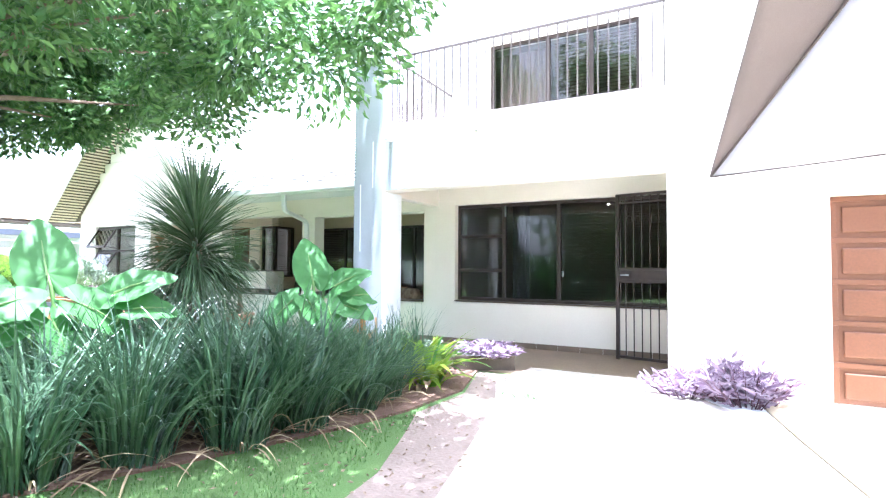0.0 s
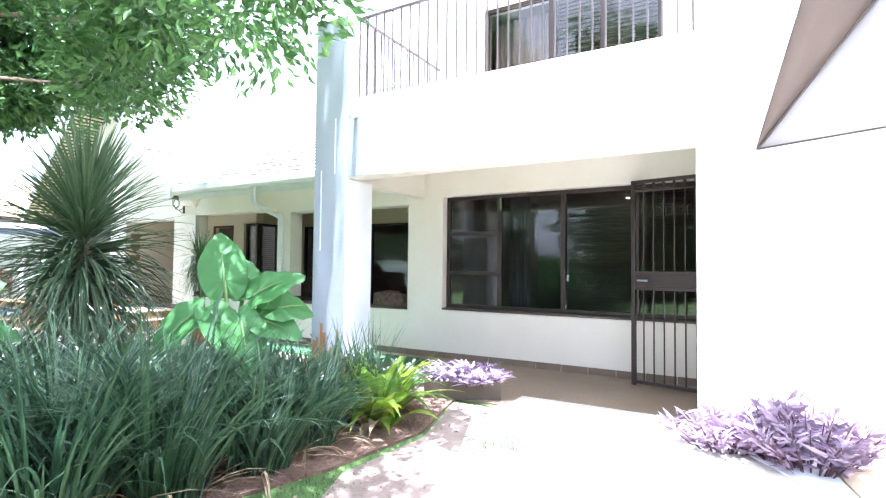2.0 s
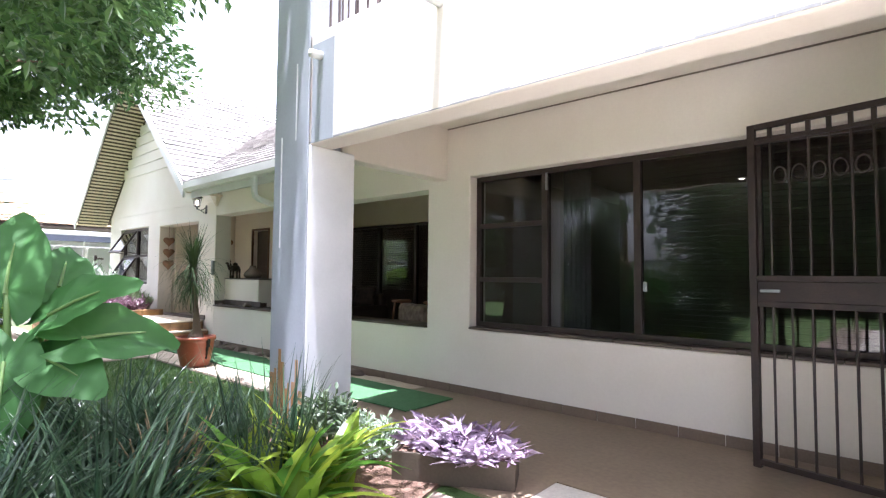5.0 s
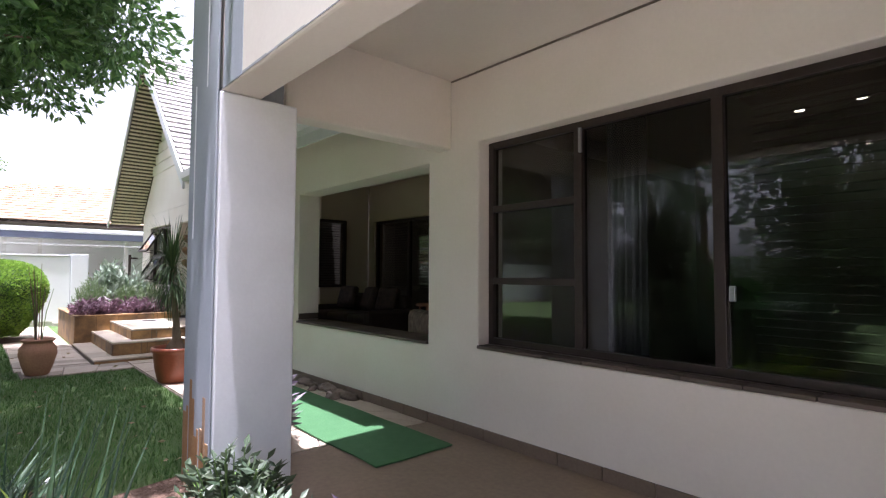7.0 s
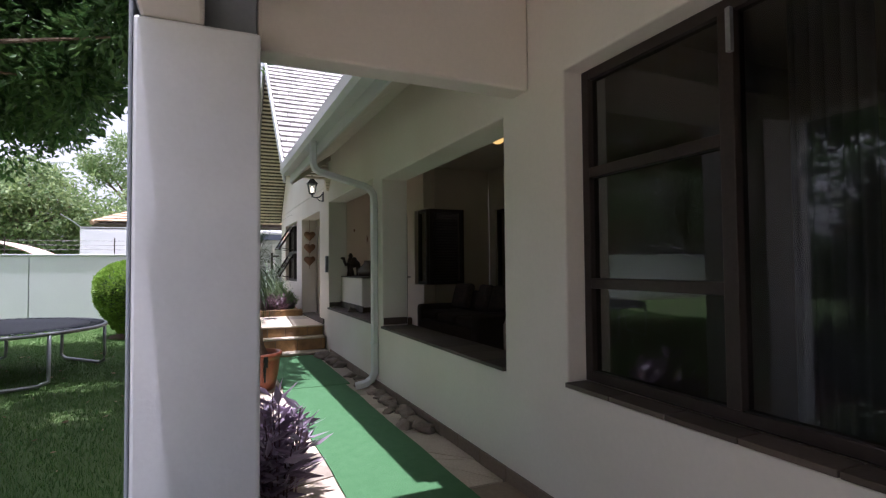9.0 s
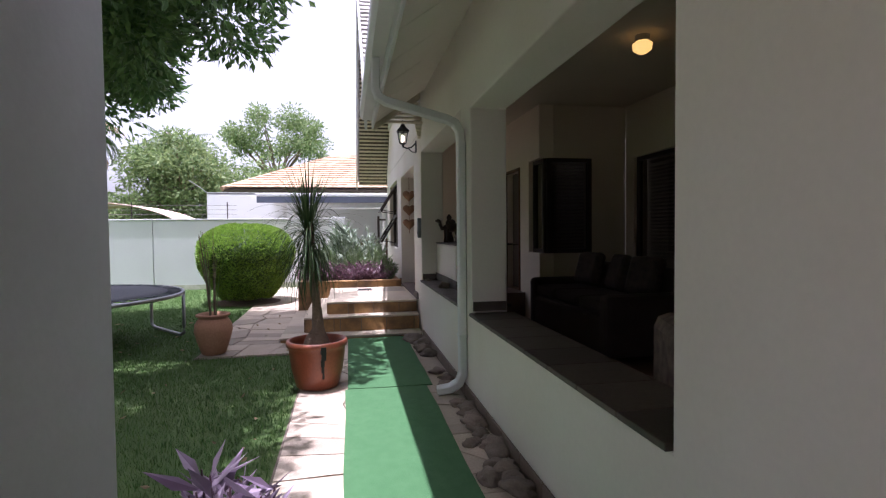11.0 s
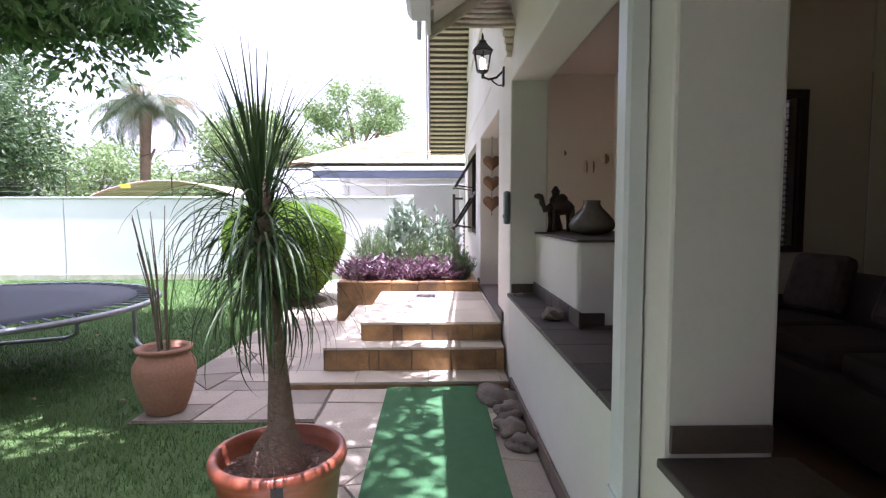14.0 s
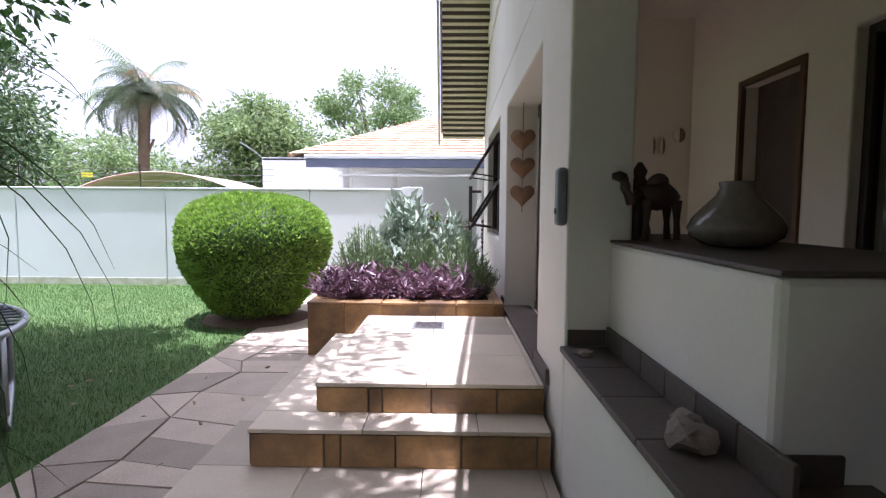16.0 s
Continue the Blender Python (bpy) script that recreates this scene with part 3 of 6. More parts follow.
# dark foot tiles at the jambs of the openings
for x in (-9.248, -6.688):
    jt = thing("jamb_tile", "dark brown foot tile at the jamb of the opening", "skirting", kind="structure")
    part("tile", boxed(x, x + 0.012, 7.56, 7.72 if x < -9 else 7.81, 0.667, 0.735, 0.003), SILL, jt)

# tiled sills
for nm, x0, x1, z in (("window_sill_1", -9.25, -7.0, 0.64), ("window_sill_2", -6.69, -4.32, 0.63), ("window_sill_3", -3.74, -0.45, 0.66)):
    s = thing(nm, "dark brown tiled window ledge", "sill", kind="structure")
    x, end = x0, (7.95 if nm == "window_sill_1" else 7.87 if nm == "window_sill_2" else 7.66)
    while x < x1 - 0.02:
        part("tile", boxed(x + 0.002, min(x + 0.3, x1) - 0.002, 7.53, end, z + 0.001, z + 0.024, 0.004), SILL, s)
        x += 0.3

# ---- roofs ----
ROOF_TOP, ROOF_X, EAVE_Y = 5.3, -12.0, 6.95


def shingles(name, a, b, c, d, rows, cols, parent, label, material=SHINGLE, lap=1.12, butt=0.028):
    """Overlapping shingles over the slope a b (eave) to d c (ridge), each a thin wedge, joined."""
    a, b, c, d = (Vector(v) for v in (a, b, c, d))
    n = (b - a).cross(d - a).normalized()
    n = n if n.z > 0 else -n
    verts, faces, rnd, full = [], [], random.Random(3), cols
    for r in range(rows):
        u0, u1 = r / rows, (r + lap) / rows
        shift = 0.5 * (r % 2)
        cols = max(1, round(full * (a.lerp(d, u0) - b.lerp(c, u0)).length / max((a - b).length, (c - d).length)))
        for k in range(-1, cols):
            s0, s1 = max(0, (k + shift + 0.02) / cols), min(1, (k + shift + 0.98) / cols)
            if s1 - s0 < 0.1 / cols:
                continue
            e = rnd.uniform(0, 0.008)
            low0, low1 = a.lerp(d, u0).lerp(b.lerp(c, u0), s0), a.lerp(d, u0).lerp(b.lerp(c, u0), s1)
            hi0, hi1 = a.lerp(d, min(1, u1)).lerp(b.lerp(c, min(1, u1)), s0), a.lerp(d, min(1, u1)).lerp(b.lerp(c, min(1, u1)), s1)
            i = len(verts)
            verts += [low0 + n * (butt + e), low1 + n * (butt + e), hi1 + n * 0.004, hi0 + n * 0.004, low0 + n * 0.002, low1 + n * 0.002]
            faces += [(i, i + 1, i + 2, i + 3), (i + 4, i + 5, i + 1, i)]
    ob = part(name, (verts, faces), material, parent, label)
    ob["kind"] = "stuff"
    return ob


ra = thing("roof_gable", "steep gable roof of pale weathered shingles with slatted eaves", "roof", kind="structure")
zl, xl, xr, zr = 2.36, -14.92, -9.02, 2.56
part("slope_west", solid(bmesh.new(), [(xl, EAVE_Y, zl), (ROOF_X, EAVE_Y, ROOF_TOP), (ROOF_X, 15, ROOF_TOP), (xl, 15, zl)], 0.05), DARKWOOD, ra)
part("slope_east", solid(bmesh.new(), [(ROOF_X, EAVE_Y, ROOF_TOP), (xr, EAVE_Y, zr), (xr - 0.4, 7.56, zr + 0.37), (-11.9, 10.6, 5.2), (ROOF_X, 15, ROOF_TOP)], 0.05), DARKWOOD, ra)
shingles("shingles_east", (xr, EAVE_Y - 0.03, zr + 0.01), (xr, EAVE_Y + 0.05, zr + 0.01), (ROOF_X, 10.8, ROOF_TOP + 0.01), (ROOF_X, EAVE_Y - 0.03, ROOF_TOP + 0.01), 26, 22, ra, "pale grey shingles")
shingles("shingles_west", (xl, 15, zl + 0.01), (xl, EAVE_Y - 0.03, zl + 0.01), (ROOF_X, EAVE_Y - 0.03, ROOF_TOP + 0.01), (ROOF_X, 15, ROOF_TOP + 0.01), 26, 50, ra, "pale grey shingles")
for (xa, za), nm in (((xl, zl), "bargeboard"), ((xr, zr), "bargeboard")):
    bm = bmesh.new()
    solid(bm, [(xa, EAVE_Y - 0.035, za - 0.16), (ROOF_X, EAVE_Y - 0.035, ROOF_TOP - 0.16), (ROOF_X, EAVE_Y - 0.035, ROOF_TOP + 0.02), (xa, EAVE_Y - 0.035, za + 0.02)], 0.03 if xa > ROOF_X else -0.03)
    part(nm, bm, GUTTER, ra, "white bargeboard")
# slatted soffit under the verges: slats run out from the wall, spaced up the slope
for xa, za in ((xl, zl), (xr, zr)):
    n = 46
    for i in range(n):
        s = (i + 0.5) / n
        x, z = xa + (ROOF_X - xa) * s, za + (ROOF_TOP - za) * s - 0.085
        lean = math.atan2(ROOF_TOP - za, ROOF_X - xa)
        bm = box(bmesh.new(), -0.018, 0.018, EAVE_Y, FY, -0.009, 0.009, 0, None)
        ob = part("soffit_slat", bm, SLAT, ra)
        ob.matrix_basis = Matrix.Translation((x, 0, z)) @ Matrix.Rotation(-lean, 4, "Y")
    # dark bars added in place of the shade in the wider slat gaps
    for s in (0.27, 0.52, 0.77):
        x, z = xa + (ROOF_X - xa) * s, za + (ROOF_TOP - za) * s - 0.07
        ob = part("shade_bar", boxed(-0.04, 0.04, EAVE_Y, FY, -0.03, 0.03), DARKWOOD, ra)
        ob.matrix_basis = Matrix.Translation((x, 0, z + 0.02)) @ Matrix.Rotation(-math.atan2(ROOF_TOP - za, ROOF_X - xa), 4, "Y")
# rake strips where the soffit meets the wall
for k in range(4):
    lean = math.atan2(ROOF_TOP - zr, ROOF_X - xr)
    long = math.hypot(ROOF_TOP - zr, ROOF_X - xr)
    ob = part("rake_strip", boxed(0.0, long - 0.1, 7.47 + 0.014 * k, 7.546, 0.1 + 0.05 * k, 0.14 + 0.05 * k, 0.003), SLAT, ra)
    ob.matrix_basis = Matrix.Translation((xr, 0, zr)) @ Matrix.Rotation(-lean, 4, "Y")
# boarded courses on the gable face
for i in range(5):
    z = 3.3 + i * 0.22
    half = (5.05 - z) * 1.0
    part("gable_board", boxed(ROOF_X - half, ROOF_X + half, 7.525, 7.548, z, z + 0.2, 0.004), PLASTER, ra)

rb = thing("roof_low", "low shingled roof above the verandah", "roof", kind="structure")
part("slope", solid(bmesh.new(), [(-9.05, 6.93, 2.6), (-4.202, 6.93, 2.6), (-4.202, 10.6, 5.2), (-11.9, 10.6, 5.2)], 0.05), DARKWOOD, rb)
shingles("shingles", (-9.05, 6.9, 2.6), (-4.3, 6.9, 2.6), (-4.3, 10.6, 5.22), (-11.9, 10.6, 5.22), 30, 34, rb, "pale grey shingles")
part("soffit", solid(bmesh.new(), [(-8.85, 6.98, 2.47), (-4.202, 6.98, 2.47), (-4.202, 7.549, 2.87), (-8.85, 7.549, 2.87)], 0.03), PLASTER, rb)
part("end_board", solid(bmesh.new(), [(-8.86, 6.975, 2.36), (-8.86, 7.5, 2.73), (-8.86, 7.5, 2.86), (-8.86, 6.975, 2.49)], 0.035), SLAT, rb)
x = -8.55
while x < -4.3:
    part("rafter_tail", solid(bmesh.new(), [(x, 6.98, 2.43), (x, 7.3, 2.655), (x, 7.3, 2.72), (x, 6.98, 2.495)], 0.045), PLASTER, rb)
    x += 0.6
part("fascia", boxed(-8.87, -4.3, 6.955, 6.978, 2.38, 2.6, 0.003), GUTTER, rb, "white fascia board")
gt = thing("gutter", "white metal eaves gutter", "gutter")
bm = bmesh.new()
prof = [(6.83, 2.62), (6.83, 2.52), (6.86, 2.48), (6.953, 2.48), (6.953, 2.62), (6.943, 2.62), (6.943, 2.49), (6.866, 2.49), (6.84, 2.525), (6.84, 2.62)]
a = [bm.verts.new((-8.9, y, z)) for y, z in prof]
b = [bm.verts.new((-4.34, y, z)) for y, z in prof]
for i in range(len(prof)):
    j = (i + 1) % len(prof)
    bm.faces.new((a[i], a[j], b[j], b[i]))
bm.faces.new(a), bm.faces.new(b[::-1])
bmesh.ops.recalc_face_normals(bm, faces=bm.faces)
part("channel", bm, GUTTER, gt)
dp = thing("downpipe", "white ribbed metal downpipe with bends and an outlet shoe", "downpipe")


def square_tube(pts, w, d):
    bm = bmesh.new()
    rings = []
    for i, p in enumerate(pts):
        p = Vector(p)
        t = (Vector(pts[min(i + 1, len(pts) - 1)]) - Vector(pts[max(i - 1, 0)])).normalized()
        s = Vector((1, 0, 0))
        s = (s - t * s.dot(t)).normalized()
        u = t.cross(s)
        rings.append([bm.verts.new(p + s * a * w / 2 + u * b * d / 2) for a, b in ((-1, -0.7), (-0.7, -1), (-0.3, -1), (-0.2, -0.85), (0.2, -0.85), (0.3, -1), (0.7, -1), (1, -0.7), (1, 0.7), (0.7, 1), (-0.7, 1), (-1, 0.7))])
    for q, r in zip(rings, rings[1:]):
        for k in range(12):
            bm.faces.new((q[k], q[(k + 1) % 12], r[(k + 1) % 12], r[k]))
    bm.faces.new(rings[0][::-1]), bm.faces.new(rings[-1])
    bmesh.ops.recalc_face_normals(bm, faces=bm.faces)
    return bm


part("pipe", square_tube([(-6.82, 6.89, 2.5), (-6.82, 6.89, 2.27), (-6.823, 6.91, 2.215), (-6.826, 6.96, 2.185), (-6.85, 7.41, 2.075), (-6.855, 7.47, 2.05), (-6.86, 7.51, 1.99), (-6.86, 7.518, 1.9), (-6.86, 7.518, 0.8), (-6.86, 7.518, 0.16)], 0.086, 0.06), GUTTER, dp)
part("joint_sleeve", square_tube([(-6.86, 7.518, 1.9), (-6.86, 7.518, 1.84)], 0.09, 0.064), GUTTER, dp)
part("wall_clip", boxed(-6.91, -6.81, 7.484, 7.549, 0.45, 0.472, 0.003), GUTTER, dp, "thin metal wall clip")
part("shoe", square_tube([(-6.86, 7.518, 0.17), (-6.87, 7.49, 0.1), (-6.89, 7.43, 0.055), (-6.91, 7.33, 0.035)], 0.09, 0.064), GUTTER, dp)

# ---- boundary wall ----
bw = thing("boundary_wall", "long white plastered garden wall with mould along its foot", "wall", kind="structure")
for y0, y1 in ((-14, -7.0), (-7.0, -2.3), (-2.3, 0.0), (0.0, 2.45), (2.45, 4.8), (4.8, 6.3)):
    part("panel", boxed(-15.7, -15.5, y0 + 0.008, y1 - 0.008, -0.1, 1.545, 0.012), BOUNDARY, bw)
    part("foot", boxed(-15.505, -15.494, y0 + 0.01, y1 - 0.01, -0.05, 0.1, 0.002), MOULD, bw, "mouldy wall foot")
    part("coping", boxed(-15.72, -15.48, y0 + 0.004, y1 - 0.004, 1.546, 1.575, 0.006), BOUNDARY, bw)
part("pier", boxed(-15.74, -15.42, 6.3, 6.62, -0.1, 1.6, 0.012), BOUNDARY, bw)
tagged(part("wall_garden_south", boxed(-15.7, 12, -14.2, -14, -0.1, 2.0), BOUNDARY), "white plastered garden wall far behind", "wall", "", "structure")
tagged(part("wall_garden_east", boxed(12, 12.2, -14.2, 14, -0.1, 2.0), BOUNDARY), "white plastered garden wall far behind", "wall", "", "structure")
tagged(part("wall_yard", boxed(-19.7, -19.5, 2.6, 14, -0.1, 2.45, 0.01), BOUNDARY), "white plastered neighbour wall behind the yard", "wall", "", "structure")

wall("wall_upper_room", "x", 9.6, 9.8, -4.0, -0.44, 3.0, 5.6, [], DIM_INNER, "painted back wall of the upper room")
flat("ceiling_upper_room", [(-4.0, 7.9), (-0.44, 7.9), (-0.44, 9.6), (-4.0, 9.6)], 5.4, 5.6, DIM_INNER, "painted ceiling of the upper room", "ceiling")
flat("floor_balcony", [(-4.0, 5.94), (-0.44, 5.94), (-0.44, 9.6), (-4.0, 9.6)], 3.0, 3.04, CONCRETE, "concrete balcony floor", "floor")
wall("wall_garage_room", "x", 9.0, 9.2, -0.14, 7.0, -0.1, 3.0, [], DIM_INNER, "back wall of the garage")
wall("wall_garage_east", "y", 7.0, 7.3, 5.7, 14, -0.1, 7.5, [], PLASTER, "white plastered garage end wall")


# ---- steps, planter, paving ----
def tiled_front(parent, x, y0, y1, z0, z1, widths):
    y = y0
    k = 0
    while y < y1 - 0.01:
        w = min(widths[k % len(widths)], y1 - y)
        part("riser_tile", boxed(x, x + 0.014, y + 0.004, y + w - 0.004, z0 + 0.004, z1 - 0.004, 0.003), STEP_TILE, parent)
        y += w
        k += 1


def tiled_side(parent, y, x0, x1, z0, z1):
    x = x0
    while x > x1 + 0.01:
        w = min(0.3, x - x1)
        part("riser_tile", boxed(x - w + 0.004, x - 0.004, y - 0.014, y, z0 + 0.004, z1 - 0.004, 0.003), STEP_TILE, parent)
        x -= w


def tread_slabs(parent, x0, x1, y0, y1, z, step):
    """Slabs laid over a rectangle, x0 > x1."""
    x = x0
    while x > x1 + 0.02:
        w = min(step, x - x1)
        y = y0
        while y < y1 - 0.02:
            d = min(step * 1.05, y1 - y)
            part("tread_slab", boxed(x - w + 0.0015, x - 0.0015, y + 0.0015, y + d - 0.0015, z, z + 0.02, 0.003), TREAD, parent)
            y += d
        x -= w


st = thing("garden_steps", "tiled steps and terrace of ochre riser tiles and pale sandstone treads", "steps", kind="structure")
END = -11.22
part("step_core", boxed(-9.125, END, 5.915, 7.53, -0.05, 0.035), JOINT, st)
part("step_core", boxed(-9.385, END, 6.165, 7.53, 0.036, 0.215), JOINT, st)
part("step_core", boxed(-9.585, END, 6.425, 7.53, 0.216, 0.365), JOINT, st)
tiled_front(st, -9.124, 5.91, 7.53, -0.02, 0.035, (0.45, 0.5, 0.4))
tiled_front(st, -9.384, 6.16, 7.53, 0.055, 0.215, (0.34, 0.075, 0.25, 0.3))
tiled_front(st, -9.584, 6.42, 7.53, 0.235, 0.365, (0.25, 0.07, 0.24, 0.32))
tiled_side(st, 6.165, -9.385, END, 0.055, 0.215)
tiled_side(st, 6.425, -9.585, END, 0.235, 0.365)
tread_slabs(st, -9.105, -9.385, 5.9, 7.53, 0.036, 0.5)
tread_slabs(st, -9.385, END, 5.9, 6.165, 0.036, 0.5)
tread_slabs(st, -9.365, -9.585, 6.15, 7.53, 0.216, 0.5)
tread_slabs(st, -9.585, END, 6.15, 6.425, 0.216, 0.5)
tread_slabs(st, -9.565, END, 6.41, 7.53, 0.366, 0.52)
dr = thing("drain_cover", "small grey metal grate set in the terrace", "drain")
part("plate", boxed(-10.98, -10.75, 6.8, 7.03, 0.387, 0.392, 0.002), STEEL, dr)
for i in range(7):
    part("slot", boxed(-10.96 + i * 0.03, -10.945 + i * 0.03, 6.82, 7.01, 0.392, 0.3935), IRON, dr)

pl = thing("planter", "raised garden planter faced with ochre tiles, full of soil", "planter", kind="structure")
for x0, x1, y0, y1 in ((-11.35, -11.23, 5.93, 7.5), (-13.6, -13.48, 5.93, 7.5), (-13.48, -11.35, 5.93, 6.05), (-13.48, -11.35, 7.4, 7.5)):
    part("wall", boxed(x0, x1, y0, y1, -0.05, 0.47), STEP_TILE, pl)
part("soil", boxed(-13.48, -11.35, 6.05, 7.4, 0.3, 0.43), SOIL, pl)
y = 5.92
while y < 7.49:
    part("cap_tile", boxed(-11.37, -11.205, y + 0.003, min(y + 0.3, 7.5) - 0.003, 0.471, 0.492, 0.004), STEP_TILE, pl)
    part("face_tile", boxed(-11.23, -11.216, y + 0.004, min(y + 0.3, 7.5) - 0.004, 0.0, 0.467, 0.003), STEP_TILE, pl)
    y += 0.3
x = -11.37
while x > -13.58:
    part("cap_tile", boxed(max(x - 0.3, -13.6) + 0.003, x - 0.003, 5.915, 6.055, 0.471, 0.492, 0.004), STEP_TILE, pl)
    x -= 0.3

# ---- windows and doors ----
def window(name, label, x0, x1, z0, z1, y, mullions, transoms=(), d=0.06, t=0.05):
    """An aluminium window along x: outer frame, mullions, transoms (from, to, height) and one pane a field."""
    w = thing(name, label, "window", kind="structure")
    part("window_frame", box(box(box(box(bmesh.new(), x0, x0 + t, y, y + d, z0, z1, 0.004), x1 - t, x1, y, y + d, z0, z1, 0.004), x0 + t, x1 - t, y, y + d, z0, z0 + t, 0.004), x0 + t, x1 - t, y, y + d, z1 - t, z1, 0.004), FRAME, w)
    for m in mullions:
        part("mullion", boxed(m - t * 0.6, m + t * 0.6, y - 0.006, y + d, z0 + t, z1 - t, 0.004), FRAME, w)
    for a, b, z in transoms:
        part("transom", boxed(a, b, y - 0.003, y + d - 0.004, z - t / 2, z + t / 2, 0.004), FRAME, w)
    xs = [x0 + t, *mullions, x1 - t]
    for a, b in zip(xs, xs[1:]):
        p = part("pane", boxed(a, b, y + d * 0.45, y + d * 0.45 + 0.005, z0 + t, z1 - t), GLASS, w)
        p.visible_shadow = False
    return w


w1 = window("window_1", "wide dark bronze sliding window of the lounge", -3.74, -0.45, 0.685, 2.21, 7.66, (-2.94, -2.08, -1.22), ((-3.69, -2.97, 1.16), (-3.69, -2.97, 1.7)))
part("handle", boxed(-2.03, -2.0, 7.635, 7.655, 1.08, 1.16, 0.004), STEEL, w1, "small steel latch")
part("stay", boxed(-2.92, -2.9, 7.63, 7.65, 2.0, 2.16, 0.002), STEEL, w1, "white window stay")
window("window_2", "upper window with dark frame above the balcony", -3.18, -0.93, 3.1, 4.74, 7.68, (-2.25, -1.6))
w3 = window("window_3", "dark framed window with two sashes hung open", -13.9, -12.26, 0.95, 2.16, 7.62, (-13.08,), ((-13.9, -12.26, 1.56),))
for z in (2.12, 1.53):
    sash = part("open_sash", box(box(box(box(bmesh.new(), -0.39, -0.35, 0, 0.035, -0.56, 0), 0.35, 0.39, 0, 0.035, -0.56, 0), -0.35, 0.35, 0, 0.035, -0.04, 0), -0.35, 0.35, 0, 0.035, -0.56, -0.52), FRAME, w3)
    sash.matrix_basis = pose(-13.49, 7.6, z, -32, 0, 0)
    p = part("pane", boxed(-0.35, 0.35, 0.015, 0.02, -0.52, -0.04), GLASS, sash)
    p.visible_shadow = False
    part("stay", rod(bmesh.new(), (-13.12, 7.6, z - 0.5), (-13.12, 7.32, z - 0.46), 0.008), FRAME, w3)
    part("stay", rod(bmesh.new(), (-13.86, 7.6, z - 0.5), (-13.86, 7.32, z - 0.46), 0.008), FRAME, w3)
window("window_4", "dark framed corner window seen across the verandah", -9.8, -9.42, 0.95, 2.17, 9.16, ())
w5 = thing("window_5", "dark framed corner window seen across the verandah", "window", kind="structure")
part("window_frame", box(box(box(box(bmesh.new(), -9.44, -9.38, 9.2, 9.25, 0.95, 2.17), -9.44, -9.38, 9.76, 9.81, 0.95, 2.17), -9.44, -9.38, 9.25, 9.76, 0.95, 1.0), -9.44, -9.38, 9.25, 9.76, 2.12, 2.17), FRAME, w5)
p = part("pane", boxed(-9.42, -9.415, 9.25, 9.76, 1.0, 2.12), GLASS, w5)
p.visible_shadow = False
window("door_1", "dark framed glass sliding door of the verandah", -9.2, -5.2, 0.05, 2.17, 10.34, (-8.2, -7.2, -6.2))
d2 = thing("door_2", "dark stained wooden doorway with the door open", "door", kind="structure")
for a, b in ((-10.84, -10.8), (-10.19, -10.15)):
    part("jamb", boxed(a, b, 9.08, 9.12, 0.386, 2.14, 0.004), BROWN_DOOR, d2)
part("lintel", boxed(-10.8, -10.19, 9.08, 9.12, 2.1, 2.14, 0.004), BROWN_DOOR, d2)
part("leaf", boxed(-10.8, -10.19, 9.2, 9.24, 0.386, 2.1, 0.004), CARVED, d2, "dark stained door leaf")
for z in (0.6, 1.35):
    part("panel", boxed(-10.7, -10.29, 9.185, 9.199, z, z + 0.6, 0.008), CARVED, d2)
d3 = thing("door_3", "open arched entry with a dark wooden frame post", "door", kind="structure")
part("jamb", boxed(-10.02, -9.932, 7.64, 7.765, 0.4, 2.128, 0.006), BROWN_DOOR, d3)
part("threshold", boxed(-11.66, -9.93, 7.53, 7.78, 0.386, 0.4, 0.004), SILL, d3)
for x, w in ((-11.78, 0.12), (-9.93, 0.38)):
    part("foot_tile", boxed(x, x + w, 7.53, 7.548, 0.39, 0.47, 0.003), SILL, d3)

# lounge blinds and curtain
bl = thing("venetian_blind", "brown venetian blind hanging behind the lounge glass", "blind")
part("headrail", boxed(-2.02, -0.53, 7.771, 7.97, 2.16, 2.22, 0.004), BLIND, bl)
for i in range(31):
    part("slat", boxed(-2.0, -0.55, 7.93, 7.965, 0.75 + i * 0.046, 0.753 + i * 0.046), BLIND, bl)
bl2 = thing("venetian_blind", "brown venetian blind hanging behind the upper window", "blind")
for i in range(30):
    part("slat", boxed(-2.2, -0.98, 7.86, 7.885, 3.15 + i * 0.052, 3.154 + i * 0.052), BLIND, bl2)
cu = thing("curtain", "grey gathered curtain beside the lounge window", "curtain")
bm = bmesh.new()
cols = [[bm.verts.new((-2.9 + 0.27 * k / 24, 7.95 + 0.025 * math.sin(k * 1.4), z)) for z in (0.06, 2.3)] for k in range(25)]
for a, b in zip(cols, cols[1:]):
    bm.faces.new((a[0], b[0], b[1], a[1]))
ob = part("cloth", bm, CURTAIN, cu, smooth=True)
ob.modifiers.new("thick", "SOLIDIFY").thickness = 0.004
cu2 = thing("curtain", "pinkish curtain behind the upper window", "curtain")
bm = bmesh.new()
cols = [[bm.verts.new((-3.12 + 0.85 * k / 40, 7.95 + 0.025 * math.sin(k * 1.4), z)) for z in (3.1, 4.65)] for k in range(41)]
for a, b in zip(cols, cols[1:]):
    bm.faces.new((a[0], b[0], b[1], a[1]))
ob = part("cloth", bm, mat("dusty_pink_curtain", (0.4, 0.3, 0.29), 0.9, None, 6, 90, 0.1), cu2, smooth=True)
ob.modifiers.new("thick", "SOLIDIFY").thickness = 0.004
